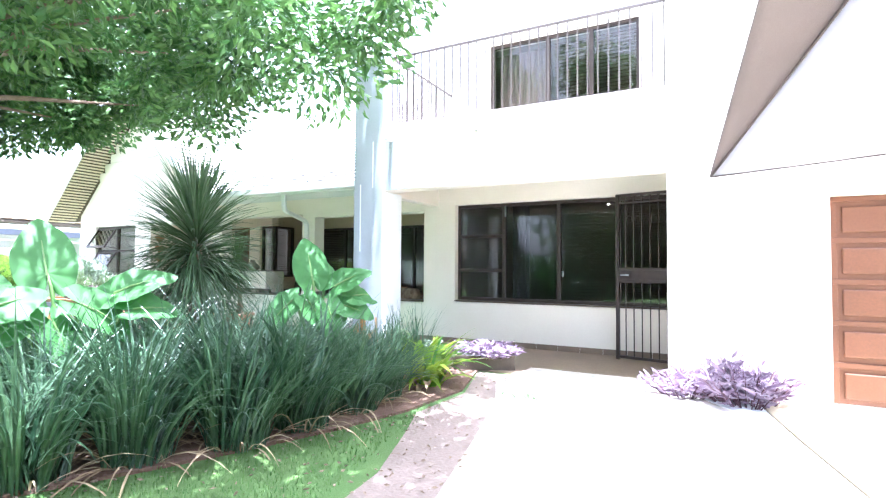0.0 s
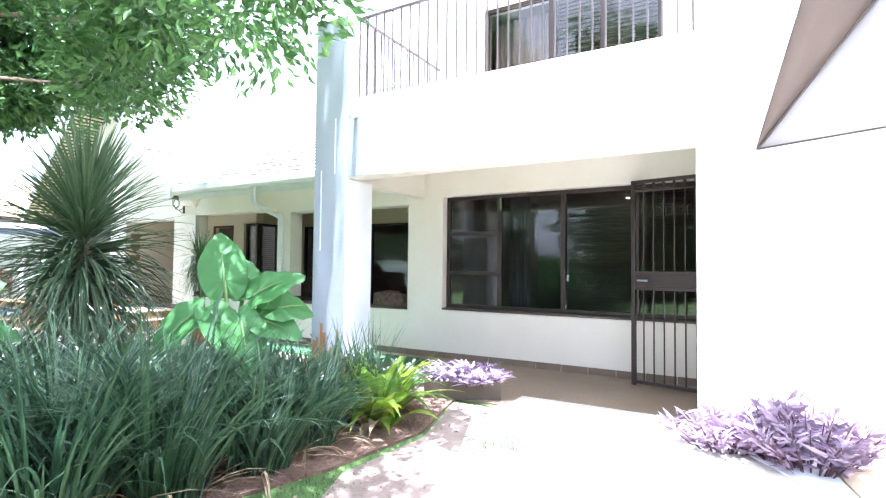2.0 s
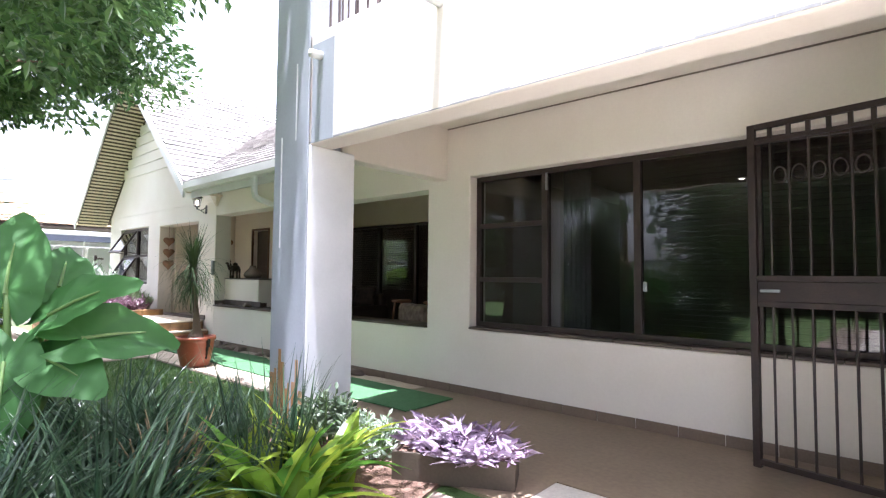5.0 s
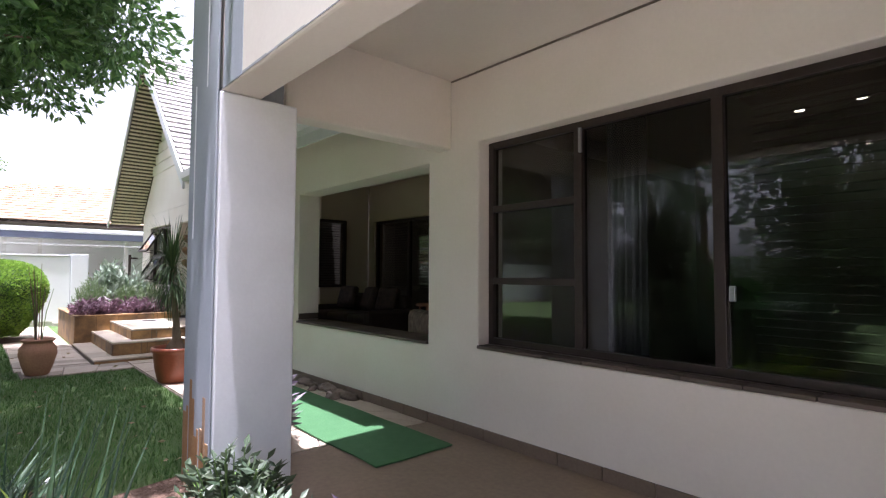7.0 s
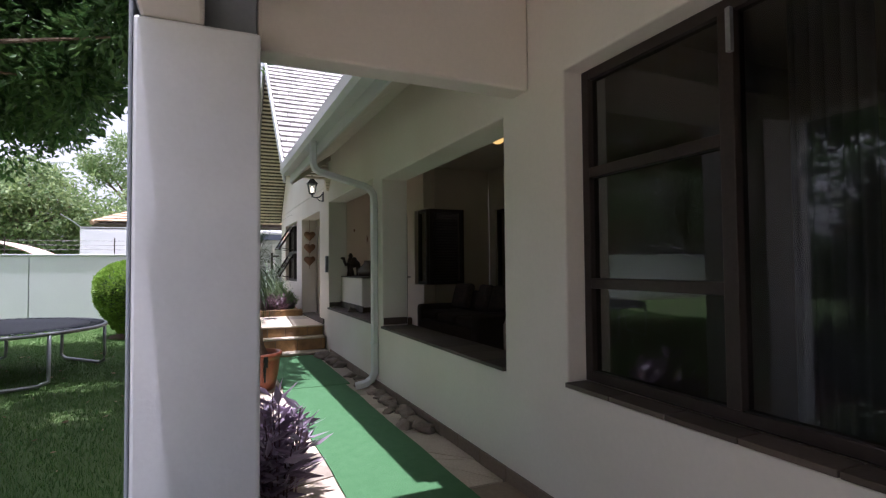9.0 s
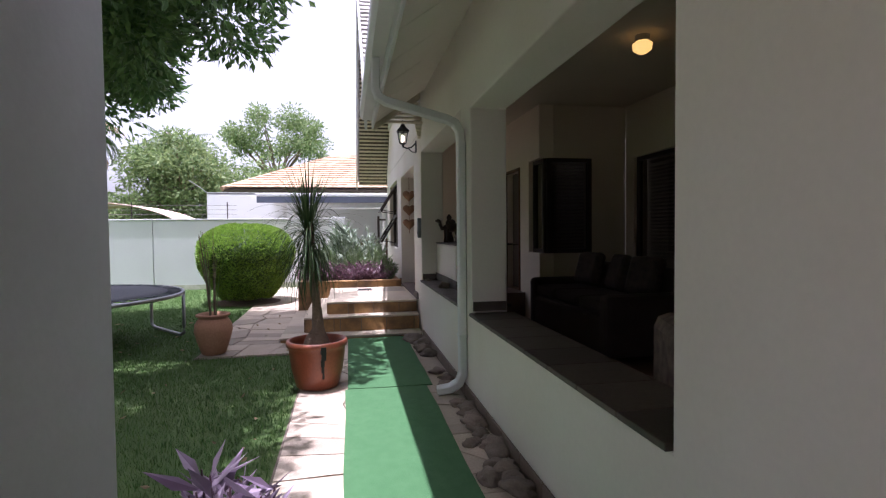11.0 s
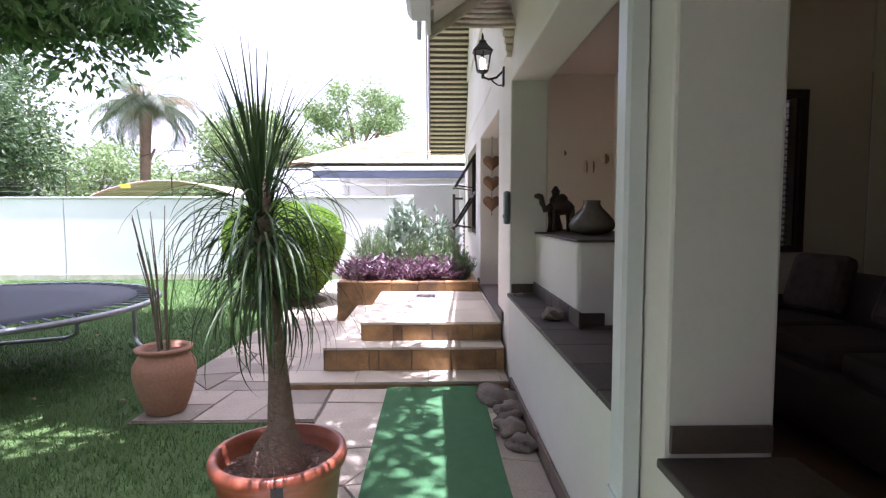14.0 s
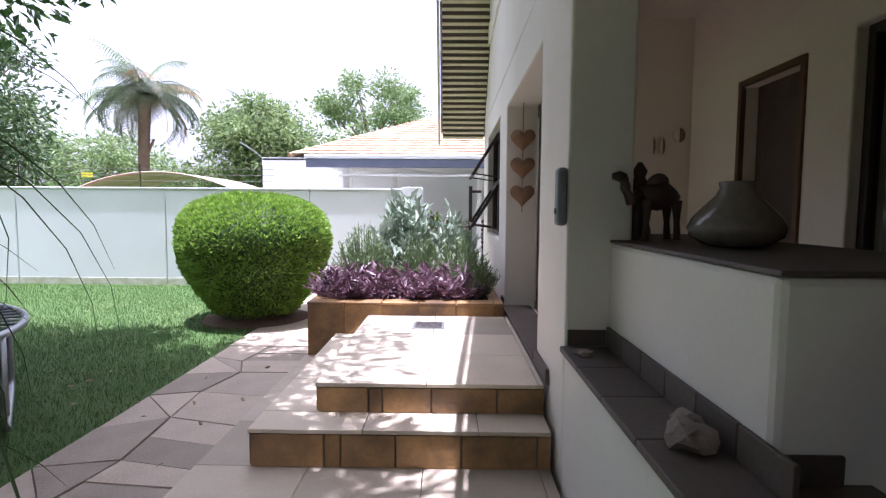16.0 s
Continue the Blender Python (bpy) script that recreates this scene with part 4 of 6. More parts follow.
for x, y in ((-2.26, 9.9), (-1.84, 9.88), (-2.1, 11.7)):
    sl = thing("ceiling_spotlight", "small lit recessed spotlight in the lounge ceiling", "spotlight", "lounge spotlights")
    part("ring", lathe(bmesh.new(), [(0.05, 2.605), (0.055, 2.61), (0.05, 2.619)], 20, (x, y, 0)), STEEL, sl)
    part("bulb", lathe(bmesh.new(), [(0.02, 2.597), (0.034, 2.6), (0.034, 2.604)], 20, (x, y, 0)), BULB, sl, "glowing bulb")
LX, LY = -7.03, 9.1
cl = thing("ceiling_lamp", "small warm lit lamp under the verandah ceiling", "lamp")
part("rose", lathe(bmesh.new(), [(0.06, 2.8), (0.06, 2.849)], 20, (LX, LY, 0)), STEEL, cl)
part("shade", lathe(bmesh.new(), [(0.03, 2.7), (0.075, 2.73), (0.08, 2.78), (0.05, 2.8)], 20, (LX, LY, 0)), WARM_BULB, cl, "glowing amber shade")

for label, x0, x1, y, z0, z1 in (("brown venetian blind behind the corner window", -9.76, -9.46, 9.33, 1.0, 2.12), ("brown venetian blind behind the sliding glass door", -9.1, -8.3, 10.46, 0.9, 2.08), ("brown venetian blind behind the sliding glass door", -8.1, -7.3, 10.46, 0.9, 2.08)):
    vb = thing("venetian_blind", label, "blind", "verandah blinds")
    part("headrail", boxed(x0, x1, y, y + 0.04, z1, z1 + 0.035, 0.004), BLIND, vb)
    z = z0
    while z < z1 - 0.02:
        ob = part("slat", boxed(x0, x1, -0.018, 0.018, -0.0015, 0.0015), BLIND, vb)
        ob.matrix_basis = pose(0, y + 0.02, z, -28, 0, 0)
        z += 0.045

vb = thing("venetian_blind", "brown venetian blind behind the corner window", "blind", "verandah blinds")
part("headrail", boxed(-9.52, -9.48, 9.26, 9.75, 2.12, 2.155, 0.004), BLIND, vb)
for i in range(25):
    ob = part("slat", boxed(-0.018, 0.018, 9.26, 9.75, -0.0015, 0.0015), BLIND, vb)
    ob.matrix_basis = pose(-9.5, 0, 1.02 + 0.045 * i, 0, 28, 0)

# security gate, standing open
ga = thing("security_gate", "dark brown steel security gate with vertical bars, standing ajar", "gate", at=(-1.185, 7.2, 0.02), turn=-12.5)
GW, GH = 0.78, 2.16
for x in (0.0, GW - 0.045):
    part("stile", boxed(x, x + 0.045, -0.02, 0.02, 0, GH, 0.004), IRON, ga)
for z, t in ((0.02, 0.035), (1.0, 0.035), (1.16, 0.035), (GH - 0.13, 0.025), (GH - 0.035, 0.035)):
    part("rail", boxed(0.045, GW - 0.045, -0.018, 0.018, z, z + t, 0.003), IRON, ga)
part("lock_plate", boxed(0.045, GW - 0.045, -0.012, 0.012, 1.036, 1.158, 0.002), IRON, ga)
for i in range(6):
    x = 0.045 + (GW - 0.09) * (i + 0.8) / 6.6
    for z0, z1 in ((0.056, 1.0), (1.196, GH - 0.131)):
        part("bar", rod(bmesh.new(), (x, 0, z0), (x, 0, z1), 0.008, seg=8), IRON, ga)
    part("bar", boxed(x - 0.012, x + 0.012, -0.008, 0.008, GH - 0.104, GH - 0.036), IRON, ga)
for i in range(5):
    x = 0.045 + (GW - 0.09) * (i + 1.3) / 6.6
    bm = bmesh.new()
    tube(bm, [(x + 0.035 * math.cos(a), 0, 1.82 + 0.05 * math.sin(a)) for a in (2 * math.pi * k / 12 for k in range(13))], 0.006, 6)
    part("scroll", bm, IRON, ga)
part("handle", box(rod(bmesh.new(), (0.09, -0.012, 1.1), (0.09, -0.06, 1.1), 0.008), 0.08, 0.19, -0.066, -0.05, 1.09, 1.11, 0.004), STEEL, ga, "steel lever handle")
part("gate_post", boxed(GW + 0.002, GW + 0.05, -0.03, 0.03, -0.02, GH + 0.02, 0.004), IRON, ga)

# balcony railing
rl = thing("balcony_railing", "grey-brown steel balcony railing with upright bars", "railing")
part("top_rail", boxed(-3.86, -0.45, 5.845, 5.875, 4.0, 4.03, 0.004), RAIL, rl)
part("bottom_rail", boxed(-3.86, -0.45, 5.85, 5.87, 3.1, 3.12, 0.003), RAIL, rl)
part("return_rail", boxed(-3.86, -3.83, 5.876, 7.6, 4.0, 4.03, 0.004), RAIL, rl)
n = 31
for i in range(n):
    x = -3.845 + i * (3.38 / (n - 1))
    part("bar", boxed(x - 0.007, x + 0.007, 5.853, 5.867, 3.07 if i % 8 == 0 else 3.12, 4.0), RAIL, rl)
for i in range(12):
    y = 5.98 + i * 0.135
    part("bar", boxed(-3.852, -3.838, y - 0.007, y + 0.007, 3.04, 4.0), RAIL, rl)

# garage door
gd = thing("garage_door", "orange-brown timber garage door with raised panels", "garage door", kind="structure")
part("leaf", boxed(0.89, 3.4, 5.83, 5.87, 0.02, 1.86), WOOD, gd)
for r in range(5):
    z0, z1 = 0.02 + r * 0.368, 0.02 + (r + 1) * 0.368
    part("section_rail", boxed(0.89, 3.4, 5.812, 5.829, z1 - 0.05, z1 - 0.004, 0.004), WOOD, gd)
    for c in range(4):
        x0 = 0.89 + c * 0.6275
        part("stile", boxed(x0, x0 + 0.06, 5.812, 5.829, z0, z1 - 0.051, 0.003), WOOD, gd)
        part("raised_panel", boxed(x0 + 0.095, x0 + 0.59, 5.806, 5.829, z0 + 0.045, z1 - 0.095, 0.012), WOOD, gd)

# shade sail
def sail(name, label, material, a, b, c, sag=0.12, n=14):
    """A cloth triangle with hollowed edges that sags in the middle."""
    s = thing(name, label, "shade sail")
    a, b, c = Vector(a), Vector(b), Vector(c)
    bm, grid, mid = bmesh.new(), {}, (Vector(a) + b + c) / 3
    for i in range(n + 1):
        for j in range(n + 1 - i):
            u, v = i / n, j / n
            w = 1 - u - v
            p = a * w + b * u + c * v
            e = u * v * w * 27
            p = p.lerp(mid, 0.0) - Vector((0, 0, sag * e + 0.012 * math.sin(9 * u + 5 * v)))
            grid[i, j] = bm.verts.new(p)
    for i in range(n):
        for j in range(n - i):
            bm.faces.new((grid[i, j], grid[i + 1, j], grid[i, j + 1]))
            if i + j < n - 1:
                bm.faces.new((grid[i + 1, j], grid[i + 1, j + 1], grid[i, j + 1]))
    ob = part("cloth", bm, material, s, smooth=True)
    ob.modifiers.new("thick", "SOLIDIFY").thickness = 0.003
    for p, q in ((a, b), (a, c)):
        part("edge_rope", tube(bmesh.new(), [p.lerp(q, k / 8) for k in range(9)], 0.008, 6), SAIL_DARK, s)
    part("corner_ring", tube(bmesh.new(), [a, a + Vector((-0.08, 0.2, 0.03))], 0.008, 6), STEEL, s)
    return s


sail("shade_sail", "pale grey cloth shade sail stretched over the driveway", SAIL, (-0.04, 5.5, 2.06), (3.9, 3.0, 1.95), tuple(Vector((-0.04, 5.5, 2.06)).lerp(Vector((0.8, 4.4, 3.01)), 2.4)))
sail("shade_sail", "brown underside flap of the cloth shade sail", SAIL_DARK, (-0.045, 5.51, 2.07), tuple(Vector((-0.04, 5.5, 2.07)).lerp(Vector((0.8, 4.4, 3.02)), 2.4)), tuple(Vector((-0.04, 5.5, 2.07)).lerp(Vector((0.27, 3.8, 2.9)), 2.0)), 0.03)

# ---- path mats and wall lamp ----
def turf(name, x0, x1, y0, y1):
    t = thing(name, "green artificial turf runner lying on the paving", "mat", "turf runners")
    bm = bmesh.new()
    bmesh.ops.create_grid(bm, x_segments=40, y_segments=8, size=0.5, matrix=Matrix.Translation(((x0 + x1) / 2, (y0 + y1) / 2, 0.022)) @ Matrix.Diagonal((x1 - x0, y1 - y0, 1, 1)))
    for v in bm.verts:
        v.co.z += 0.006 * noise.noise(Vector((v.co.x * 2.2, v.co.y * 3, 0)))
        v.co.y += 0.012 * noise.noise(Vector((v.co.x * 1.3, 7, 0)))
    ob = part("carpet", bm, MAT_GREEN, t)
    mod = ob.modifiers.new("thick", "SOLIDIFY")
    mod.thickness = 0.01


turf("turf_mat", -7.12, -3.72, 6.64, 7.28)
turf("turf_mat", -9.1, -7.14, 6.66, 7.33)

la = thing("wall_lantern", "black cast metal wall lantern with clear glass, lit", "wall lamp", at=(-9.62, 7.55, 2.41))
part("wall_plate", boxed(-0.03, 0.03, -0.015, 0, -0.17, -0.02, 0.006), BLACK, la)
part("arm", tube(bmesh.new(), [(0, -0.01, -0.05), (0, -0.06, -0.1), (0, -0.12, -0.115), (0, -0.16, -0.1), (0, -0.17, -0.06)], 0.009, 8), BLACK, la)
part("arm", tube(bmesh.new(), [(0, -0.01, -0.16), (0, -0.05, -0.16), (0, -0.09, -0.13), (0, -0.1, -0.112)], 0.006, 8), BLACK, la)
part("base", lathe(bmesh.new(), [(0.006, -0.11), (0.012, -0.09), (0.01, -0.075), (0.045, -0.06), (0.05, -0.05)], 6, (0, -0.17, 0)), BLACK, la)
part("glass", lathe(bmesh.new(), [(0.045, -0.049), (0.07, 0.09)], 6, (0, -0.17, 0)), LAMP_GLASS, la)
for k in range(6):
    a = 2 * math.pi * k / 6
    part("rib", rod(bmesh.new(), (0.047 * math.cos(a), -0.17 + 0.047 * math.sin(a), -0.05), (0.072 * math.cos(a), -0.17 + 0.072 * math.sin(a), 0.09), 0.005, seg=6), BLACK, la)
part("cap", lathe(bmesh.new(), [(0.085, 0.09), (0.09, 0.1), (0.05, 0.14), (0.03, 0.165), (0.034, 0.175), (0.012, 0.19), (0.01, 0.215), (0.003, 0.24)], 6, (0, -0.17, 0)), BLACK, la)
part("bulb", lathe(bmesh.new(), [(0.012, -0.04), (0.02, 0.0), (0.022, 0.03), (0.01, 0.05)], 12, (0, -0.17, 0)), BULB, la, "glowing bulb", True)

bx = thing("intercom_box", "small grey plastic intercom box on the wall", "box")
part("case", boxed(-9.31, -9.24, 7.505, 7.548, 1.17, 1.41, 0.014), PLASTIC_GREY, bx)
part("button", rod(bmesh.new(), (-9.275, 7.505, 1.23), (-9.275, 7.5, 1.23), 0.012), BLACK, bx)

hd = thing("hanging_hearts", "three brown woven hearts on a string in the door recess", "decoration")
part("string", rod(bmesh.new(), (-11.5, 7.67, 1.22), (-11.5, 7.67, 2.128), 0.004, seg=6), HEART, hd)
for z in (1.83, 1.6, 1.37):
    bm = bmesh.new()
    pts = []
    for k in range(28):
        a = 2 * math.pi * k / 28
        pts.append((0.0085 * 16 * math.sin(a) ** 3 * 0.75, 0.0085 * (13 * math.cos(a) - 5 * math.cos(2 * a) - 2 * math.cos(3 * a) - math.cos(4 * a)) * 0.75))
    front = [bm.verts.new((-11.475, 7.67 + px, z + pz)) for px, pz in pts]
    back = [bm.verts.new((-11.525, 7.67 + px, z + pz)) for px, pz in pts]
    cf, cb = bm.verts.new((-11.455, 7.67, z)), bm.verts.new((-11.545, 7.67, z))
    for k in range(28):
        j = (k + 1) % 28
        bm.faces.new((front[k], front[j], back[j], back[k])), bm.faces.new((front[j], front[k], cf)), bm.faces.new((back[k], back[j], cb))
    bmesh.ops.recalc_face_normals(bm, faces=bm.faces)
    part("heart", bm, HEART, hd, smooth=True)
for y, z, w, h in ((8.78, 1.79, 0.022, 0.075), (8.86, 1.79, 0.022, 0.075), (9.0, 1.88, 0.05, 0.06), (8.52, 1.95, 0.03, 0.03)):
    wd = thing("wall_plaque", "small half brown half cream plaque on the cream wall", "decoration", "wall plaques")
    for side, paint in ((1, HEART), (-1, CREAM)):
        part("plaque", solid(bmesh.new(), [(-11.585, y + side * w * math.sin(k * math.pi / 12), z + h * math.cos(k * math.pi / 12)) for k in range(13)], 0.014 * side), paint, wd)

# ---- carved animal, vase and stones on the ledge ----
ca = thing("carved_camel", "dark carved wooden camel figure on the half wall", "figurine", at=(-9.28, 7.93, 1.113), turn=-70)
bm = bmesh.new()
blob(bm, (0, 0, 0.22), 0.12, 0.05, 2, (1.15, 0.55, 0.6), 1)
blob(bm, (0.0, 0, 0.29), 0.06, 0.05, 2, (1.0, 0.7, 0.8), 2)
for lx in (-0.1, 0.1):
    for ly in (-0.035, 0.035):
        tube(bm, [(lx, ly, 0.0), (lx * 0.95, ly, 0.09), (lx * 0.9, ly, 0.2)], [0.02, 0.015, 0.028], 8)
tube(bm, [(0.11, 0, 0.22), (0.17, 0, 0.2), (0.2, 0, 0.26), (0.21, 0, 0.31)], [0.04, 0.03, 0.026, 0.022], 8)
blob(bm, (0.235, 0, 0.315), 0.036, 0.05, 1, (1.4, 0.7, 0.8), 3)
part("body", bm, CARVED, ca, smooth=True)
ca.scale = (0.82, 0.82, 0.82)
c2 = thing("carved_figure", "tall dark carved wooden figure beside the wall", "figurine")
bm = bmesh.new()
lathe(bm, [(0.06, 1.112), (0.055, 1.15), (0.035, 1.22), (0.05, 1.3), (0.045, 1.36), (0.025, 1.39), (0.035, 1.42), (0.01, 1.46)], 14, (-9.55, 7.95, 0))
part("body", bm, CARVED, c2, smooth=True)
va = thing("clay_vase", "squat grey glazed clay vase on the half wall", "vase")
part("body", lathe(bmesh.new(), [(0.05, 1.113), (0.1, 1.122), (0.142, 1.15), (0.15, 1.178), (0.135, 1.21), (0.1, 1.25), (0.065, 1.285), (0.052, 1.31), (0.056, 1.33), (0.048, 1.332), (0.042, 1.3)], 40, (-8.84, 8.02, 0)), GLAZED_CLAY, va, smooth=True)

rnd = random.Random(11)
spots = [(-5.35 - i * 0.1 + rnd.uniform(-0.03, 0.03), 7.46 + rnd.uniform(-0.04, 0.03), rnd.uniform(0.045, 0.075)) for i in range(14)]
spots += [(-5.5, 7.36, 0.06), (-5.95, 7.37, 0.05), (-7.05, 7.42, 0.07), (-7.25, 7.47, 0.06), (-7.5, 7.43, 0.06), (-8.15, 7.46, 0.07), (-8.35, 7.42, 0.09), (-8.5, 7.44, 0.07), (-8.62, 7.47, 0.09), (-8.8, 7.42, 0.1), (-8.95, 7.38, 0.08)]
for i, (x, y, r) in enumerate(spots):
    s = thing("river_stone", "rounded brown-grey stone beside the wall foot", "stone", "stones along the wall", at=(x, y, r * 0.4), turn=rnd.uniform(0, 180))
    part("stone", blob(bmesh.new(), (0, 0, 0), r, 0.32, 3, (1.25, 0.85 + 0.05 * (i % 5), 0.5 + 0.06 * (i % 3)), i), ROCK, s, smooth=True)
for i, (x, y, r) in enumerate(((-8.32, 7.65, 0.06), (-8.43, 7.7, 0.04), (-9.1, 7.6, 0.025), (-9.13, 7.58, 0.02))):
    s = thing("ledge_stone", "rough brown stone lying on the tiled ledge", "stone", "ledge stones", at=(x, y, 0.664 + r * 0.45), turn=40 * i)
    part("stone", blob(bmesh.new(), (0, 0, 0), r, 0.25, 2, (1.25, 0.95, 0.6), i + 40), ROCK, s)

# ---- verandah furniture ----
def padded(x0, x1, y0, y1, z0, z1, r=0.05):
    return boxed(x0, x1, y0, y1, z0, z1, r)


so = thing("sofa", "dark brown upholstered sofa on the verandah", "sofa", at=(-8.2, 9.3, 0.05))
part("base", padded(-0.9, 0.9, -0.4, 0.4, 0.06, 0.42), DARK_FABRIC, so)
for x in (-0.85, 0.85):
    for y in (-0.33, 0.33):
        part("foot", rod(bmesh.new(), (x, y, 0), (x, y, 0.08), 0.03), BROWN_DOOR, so)
part("backrest", padded(-0.9, 0.9, 0.26, 0.44, 0.4, 0.82), DARK_FABRIC, so)
for x in (-0.98, 0.82):
    part("armrest", padded(x, x + 0.17, -0.42, 0.42, 0.06, 0.62), DARK_FABRIC, so)
for x in (-0.6, 0.0, 0.6):
    part("cushion", padded(x - 0.28, x + 0.28, -0.38, 0.24, 0.42, 0.54, 0.04), DARK_FABRIC, so)
for x, turn in ((-0.55, 12), (0.1, -8), (0.62, 15)):
    cs = thing("scatter_cushion", "dark floral scatter cushion leaning on the brown sofa", "cushion", "scatter cushions", at=(-8.2 + x, 9.42, 0.62), turn=turn)
    ob = part("cover", padded(-0.2, 0.2, -0.06, 0.06, 0.0, 0.38, 0.055), CUSHION, cs)
    ob.matrix_basis = pose(0, 0, 0, -18, 0, 0)
ch = thing("armchair", "armchair with beige floral upholstery below the opening", "armchair", at=(-4.95, 8.55, 0.05), turn=160)
part("seat", padded(-0.38, 0.38, -0.4, 0.35, 0.12, 0.46, 0.06), FABRIC, ch)
part("backrest", padded(-0.38, 0.38, 0.3, 0.5, 0.3, 0.78, 0.07), FABRIC, ch)
for x in (-0.5, 0.36):
    part("armrest", padded(x, x + 0.14, -0.4, 0.42, 0.1, 0.64, 0.05), FABRIC, ch)
for x in (-0.32, 0.32):
    for y in (-0.32, 0.36):
        part("leg", rod(bmesh.new(), (x, y, 0), (x, y, 0.13), 0.022), BROWN_DOOR, ch)
for x, y in ((-6.9, 9.7), (-6.2, 9.75)):
    sto = thing("bar_stool", "tall pale wooden bar stool by the glass door", "stool", "bar stools", at=(x, y, 0.05))
    part("seat", lathe(bmesh.new(), [(0.16, 0.68), (0.17, 0.69), (0.17, 0.71), (0.15, 0.72)], 20), URN, sto)
    for a in range(4):
        c, s = math.cos(a * math.pi / 2 + 0.78), math.sin(a * math.pi / 2 + 0.78)
        part("leg", rod(bmesh.new(), (0.2 * c, 0.2 * s, 0), (0.11 * c, 0.11 * s, 0.68), 0.017), URN, sto)
    part("ring", tube(bmesh.new(), [(0.165 * math.cos(k * 0.5236), 0.165 * math.sin(k * 0.5236), 0.26) for k in range(13)], 0.012, 6), URN, sto)


# ---- pots ----
def pot_plant():
    """Wide cracked terracotta pot with a ponytail palm."""
    x, y = -7.34, 6.42
    p = thing("terracotta_pot", "glazed red terracotta pot with a split side on the paving", "pot", at=(x, y, 0.006))
    bm = lathe(bmesh.new(), [(0.155, 0.0), (0.17, 0.015), (0.205, 0.16), (0.222, 0.3), (0.224, 0.33), (0.24, 0.335), (0.246, 0.355), (0.24, 0.38), (0.218, 0.382), (0.21, 0.34), (0.2, 0.3)], 40)
    part("body", bm, POT, p, smooth=True)
    crack = bmesh.new()
    for i in range(5):
        w = 0.02 - i * 0.0035
        z = 0.36 - i * 0.05
        a = 0.25 + 0.02 * math.sin(i * 2)
        r = 0.246 - i * 0.009
        box(crack, r - 0.02, r + 0.004, -w, w, z - 0.056, z, 0, Matrix.Rotation(a, 4, "Z"))
    part("crack", crack, BLACK, p, "dark split in the side")
    part("soil", lathe(bmesh.new(), [(0.05, 0.28), (0.2, 0.295), (0.204, 0.31), (0.1, 0.325), (0.02, 0.33)], 24), SOIL, p)
    t = thing("ponytail_palm", "ponytail palm with swollen trunk and long drooping leaves", "plant", at=(x, y, 0.33))
    part("trunk", tube(bmesh.new(), [(0, 0, -0.05), (0.0, 0, 0.0), (0.005, 0, 0.06), (0, 0.01, 0.14), (-0.01, 0.0, 0.35), (-0.02, -0.03, 0.62), (-0.02, -0.045, 0.9), (-0.02, -0.05, 1.05)], [0.11, 0.115, 0.095, 0.05, 0.035, 0.031, 0.038, 0.03], 14), BARK, t, smooth=True)

    def tuft(name, n, z, lift, length, droop, label=""):
        az = rng.uniform(0, 2 * math.pi, n)
        base = np.stack([-0.02 + 0.03 * np.cos(az), -0.05 + 0.03 * np.sin(az), rng.uniform(*z, n)], 1)
        part(name, ribbons(base, az, rng.uniform(*lift, n), rng.uniform(*length, n), 0.0095, rng.uniform(*droop, n), 9, 0.2, 0.8), PONY_LEAF, t, label)
    tuft("crown", 95, (0.85, 1.08), (1.15, 1.56), (0.3, 0.6), (0.05, 0.9))
    tuft("arching_foliage", 95, (0.75, 1.02), (0.25, 1.1), (0.34, 0.56), (1.5, 3.0))
    tuft("hanging_foliage", 150, (0.6, 0.95), (-0.9, 0.35), (0.3, 0.48), (1.3, 2.2), "drooping older leaves")


pot_plant()
ur = thing("clay_urn", "round-shouldered matt terracotta urn on the paving corner", "urn", at=(-8.72, 5.3, 0.008))
part("body", lathe(bmesh.new(), [(0.1, 0.0), (0.115, 0.01), (0.155, 0.12), (0.185, 0.24), (0.18, 0.31), (0.145, 0.365), (0.135, 0.38), (0.165, 0.395), (0.168, 0.41), (0.15, 0.418), (0.125, 0.4), (0.12, 0.37)], 36), URN, ur, smooth=True)
part("soil", lathe(bmesh.new(), [(0.02, 0.36), (0.12, 0.37), (0.118, 0.38), (0.02, 0.385)], 20), SOIL, ur)
rd = thing("reed_plant", "sparse upright reeds growing from the urn", "plant", at=(-8.72, 5.3, 0.38))
rnd = random.Random(4)
for i in range(14):
    a, s = rnd.uniform(0, 6.28), rnd.uniform(0.04, 0.2)
    h = rnd.uniform(0.5, 0.95)
    part("reed", tube(bmesh.new(), [(0.03 * math.cos(a), 0.03 * math.sin(a), 0), (s * 0.5 * math.cos(a), s * 0.5 * math.sin(a), h * 0.55), (s * math.cos(a), s * math.sin(a), h)], [0.0055, 0.0045, 0.0025], 5), BARK if i % 3 else EAR_STALK, rd)

# ---- trampoline ----
tr = thing("trampoline", "round trampoline with dark mesh bed and steel legs on the lawn", "trampoline", at=(-9.36, 3.48, -0.06))
TR = 1.3
ring = [2 * math.pi * k / 64 for k in range(65)]
part("frame_ring", tube(bmesh.new(), [(TR * math.cos(a), TR * math.sin(a), 0.62) for a in ring], 0.022, 8), STEEL, tr, smooth=True)
bm = bmesh.new()
prof = [(0.0, 0.615), (0.4, 0.618), (0.8, 0.625), (TR - 0.16, 0.638)]
rings = [[bm.verts.new((r * math.cos(a), r * math.sin(a), z)) for a in ring[:-1]] for r, z in prof[1:]]
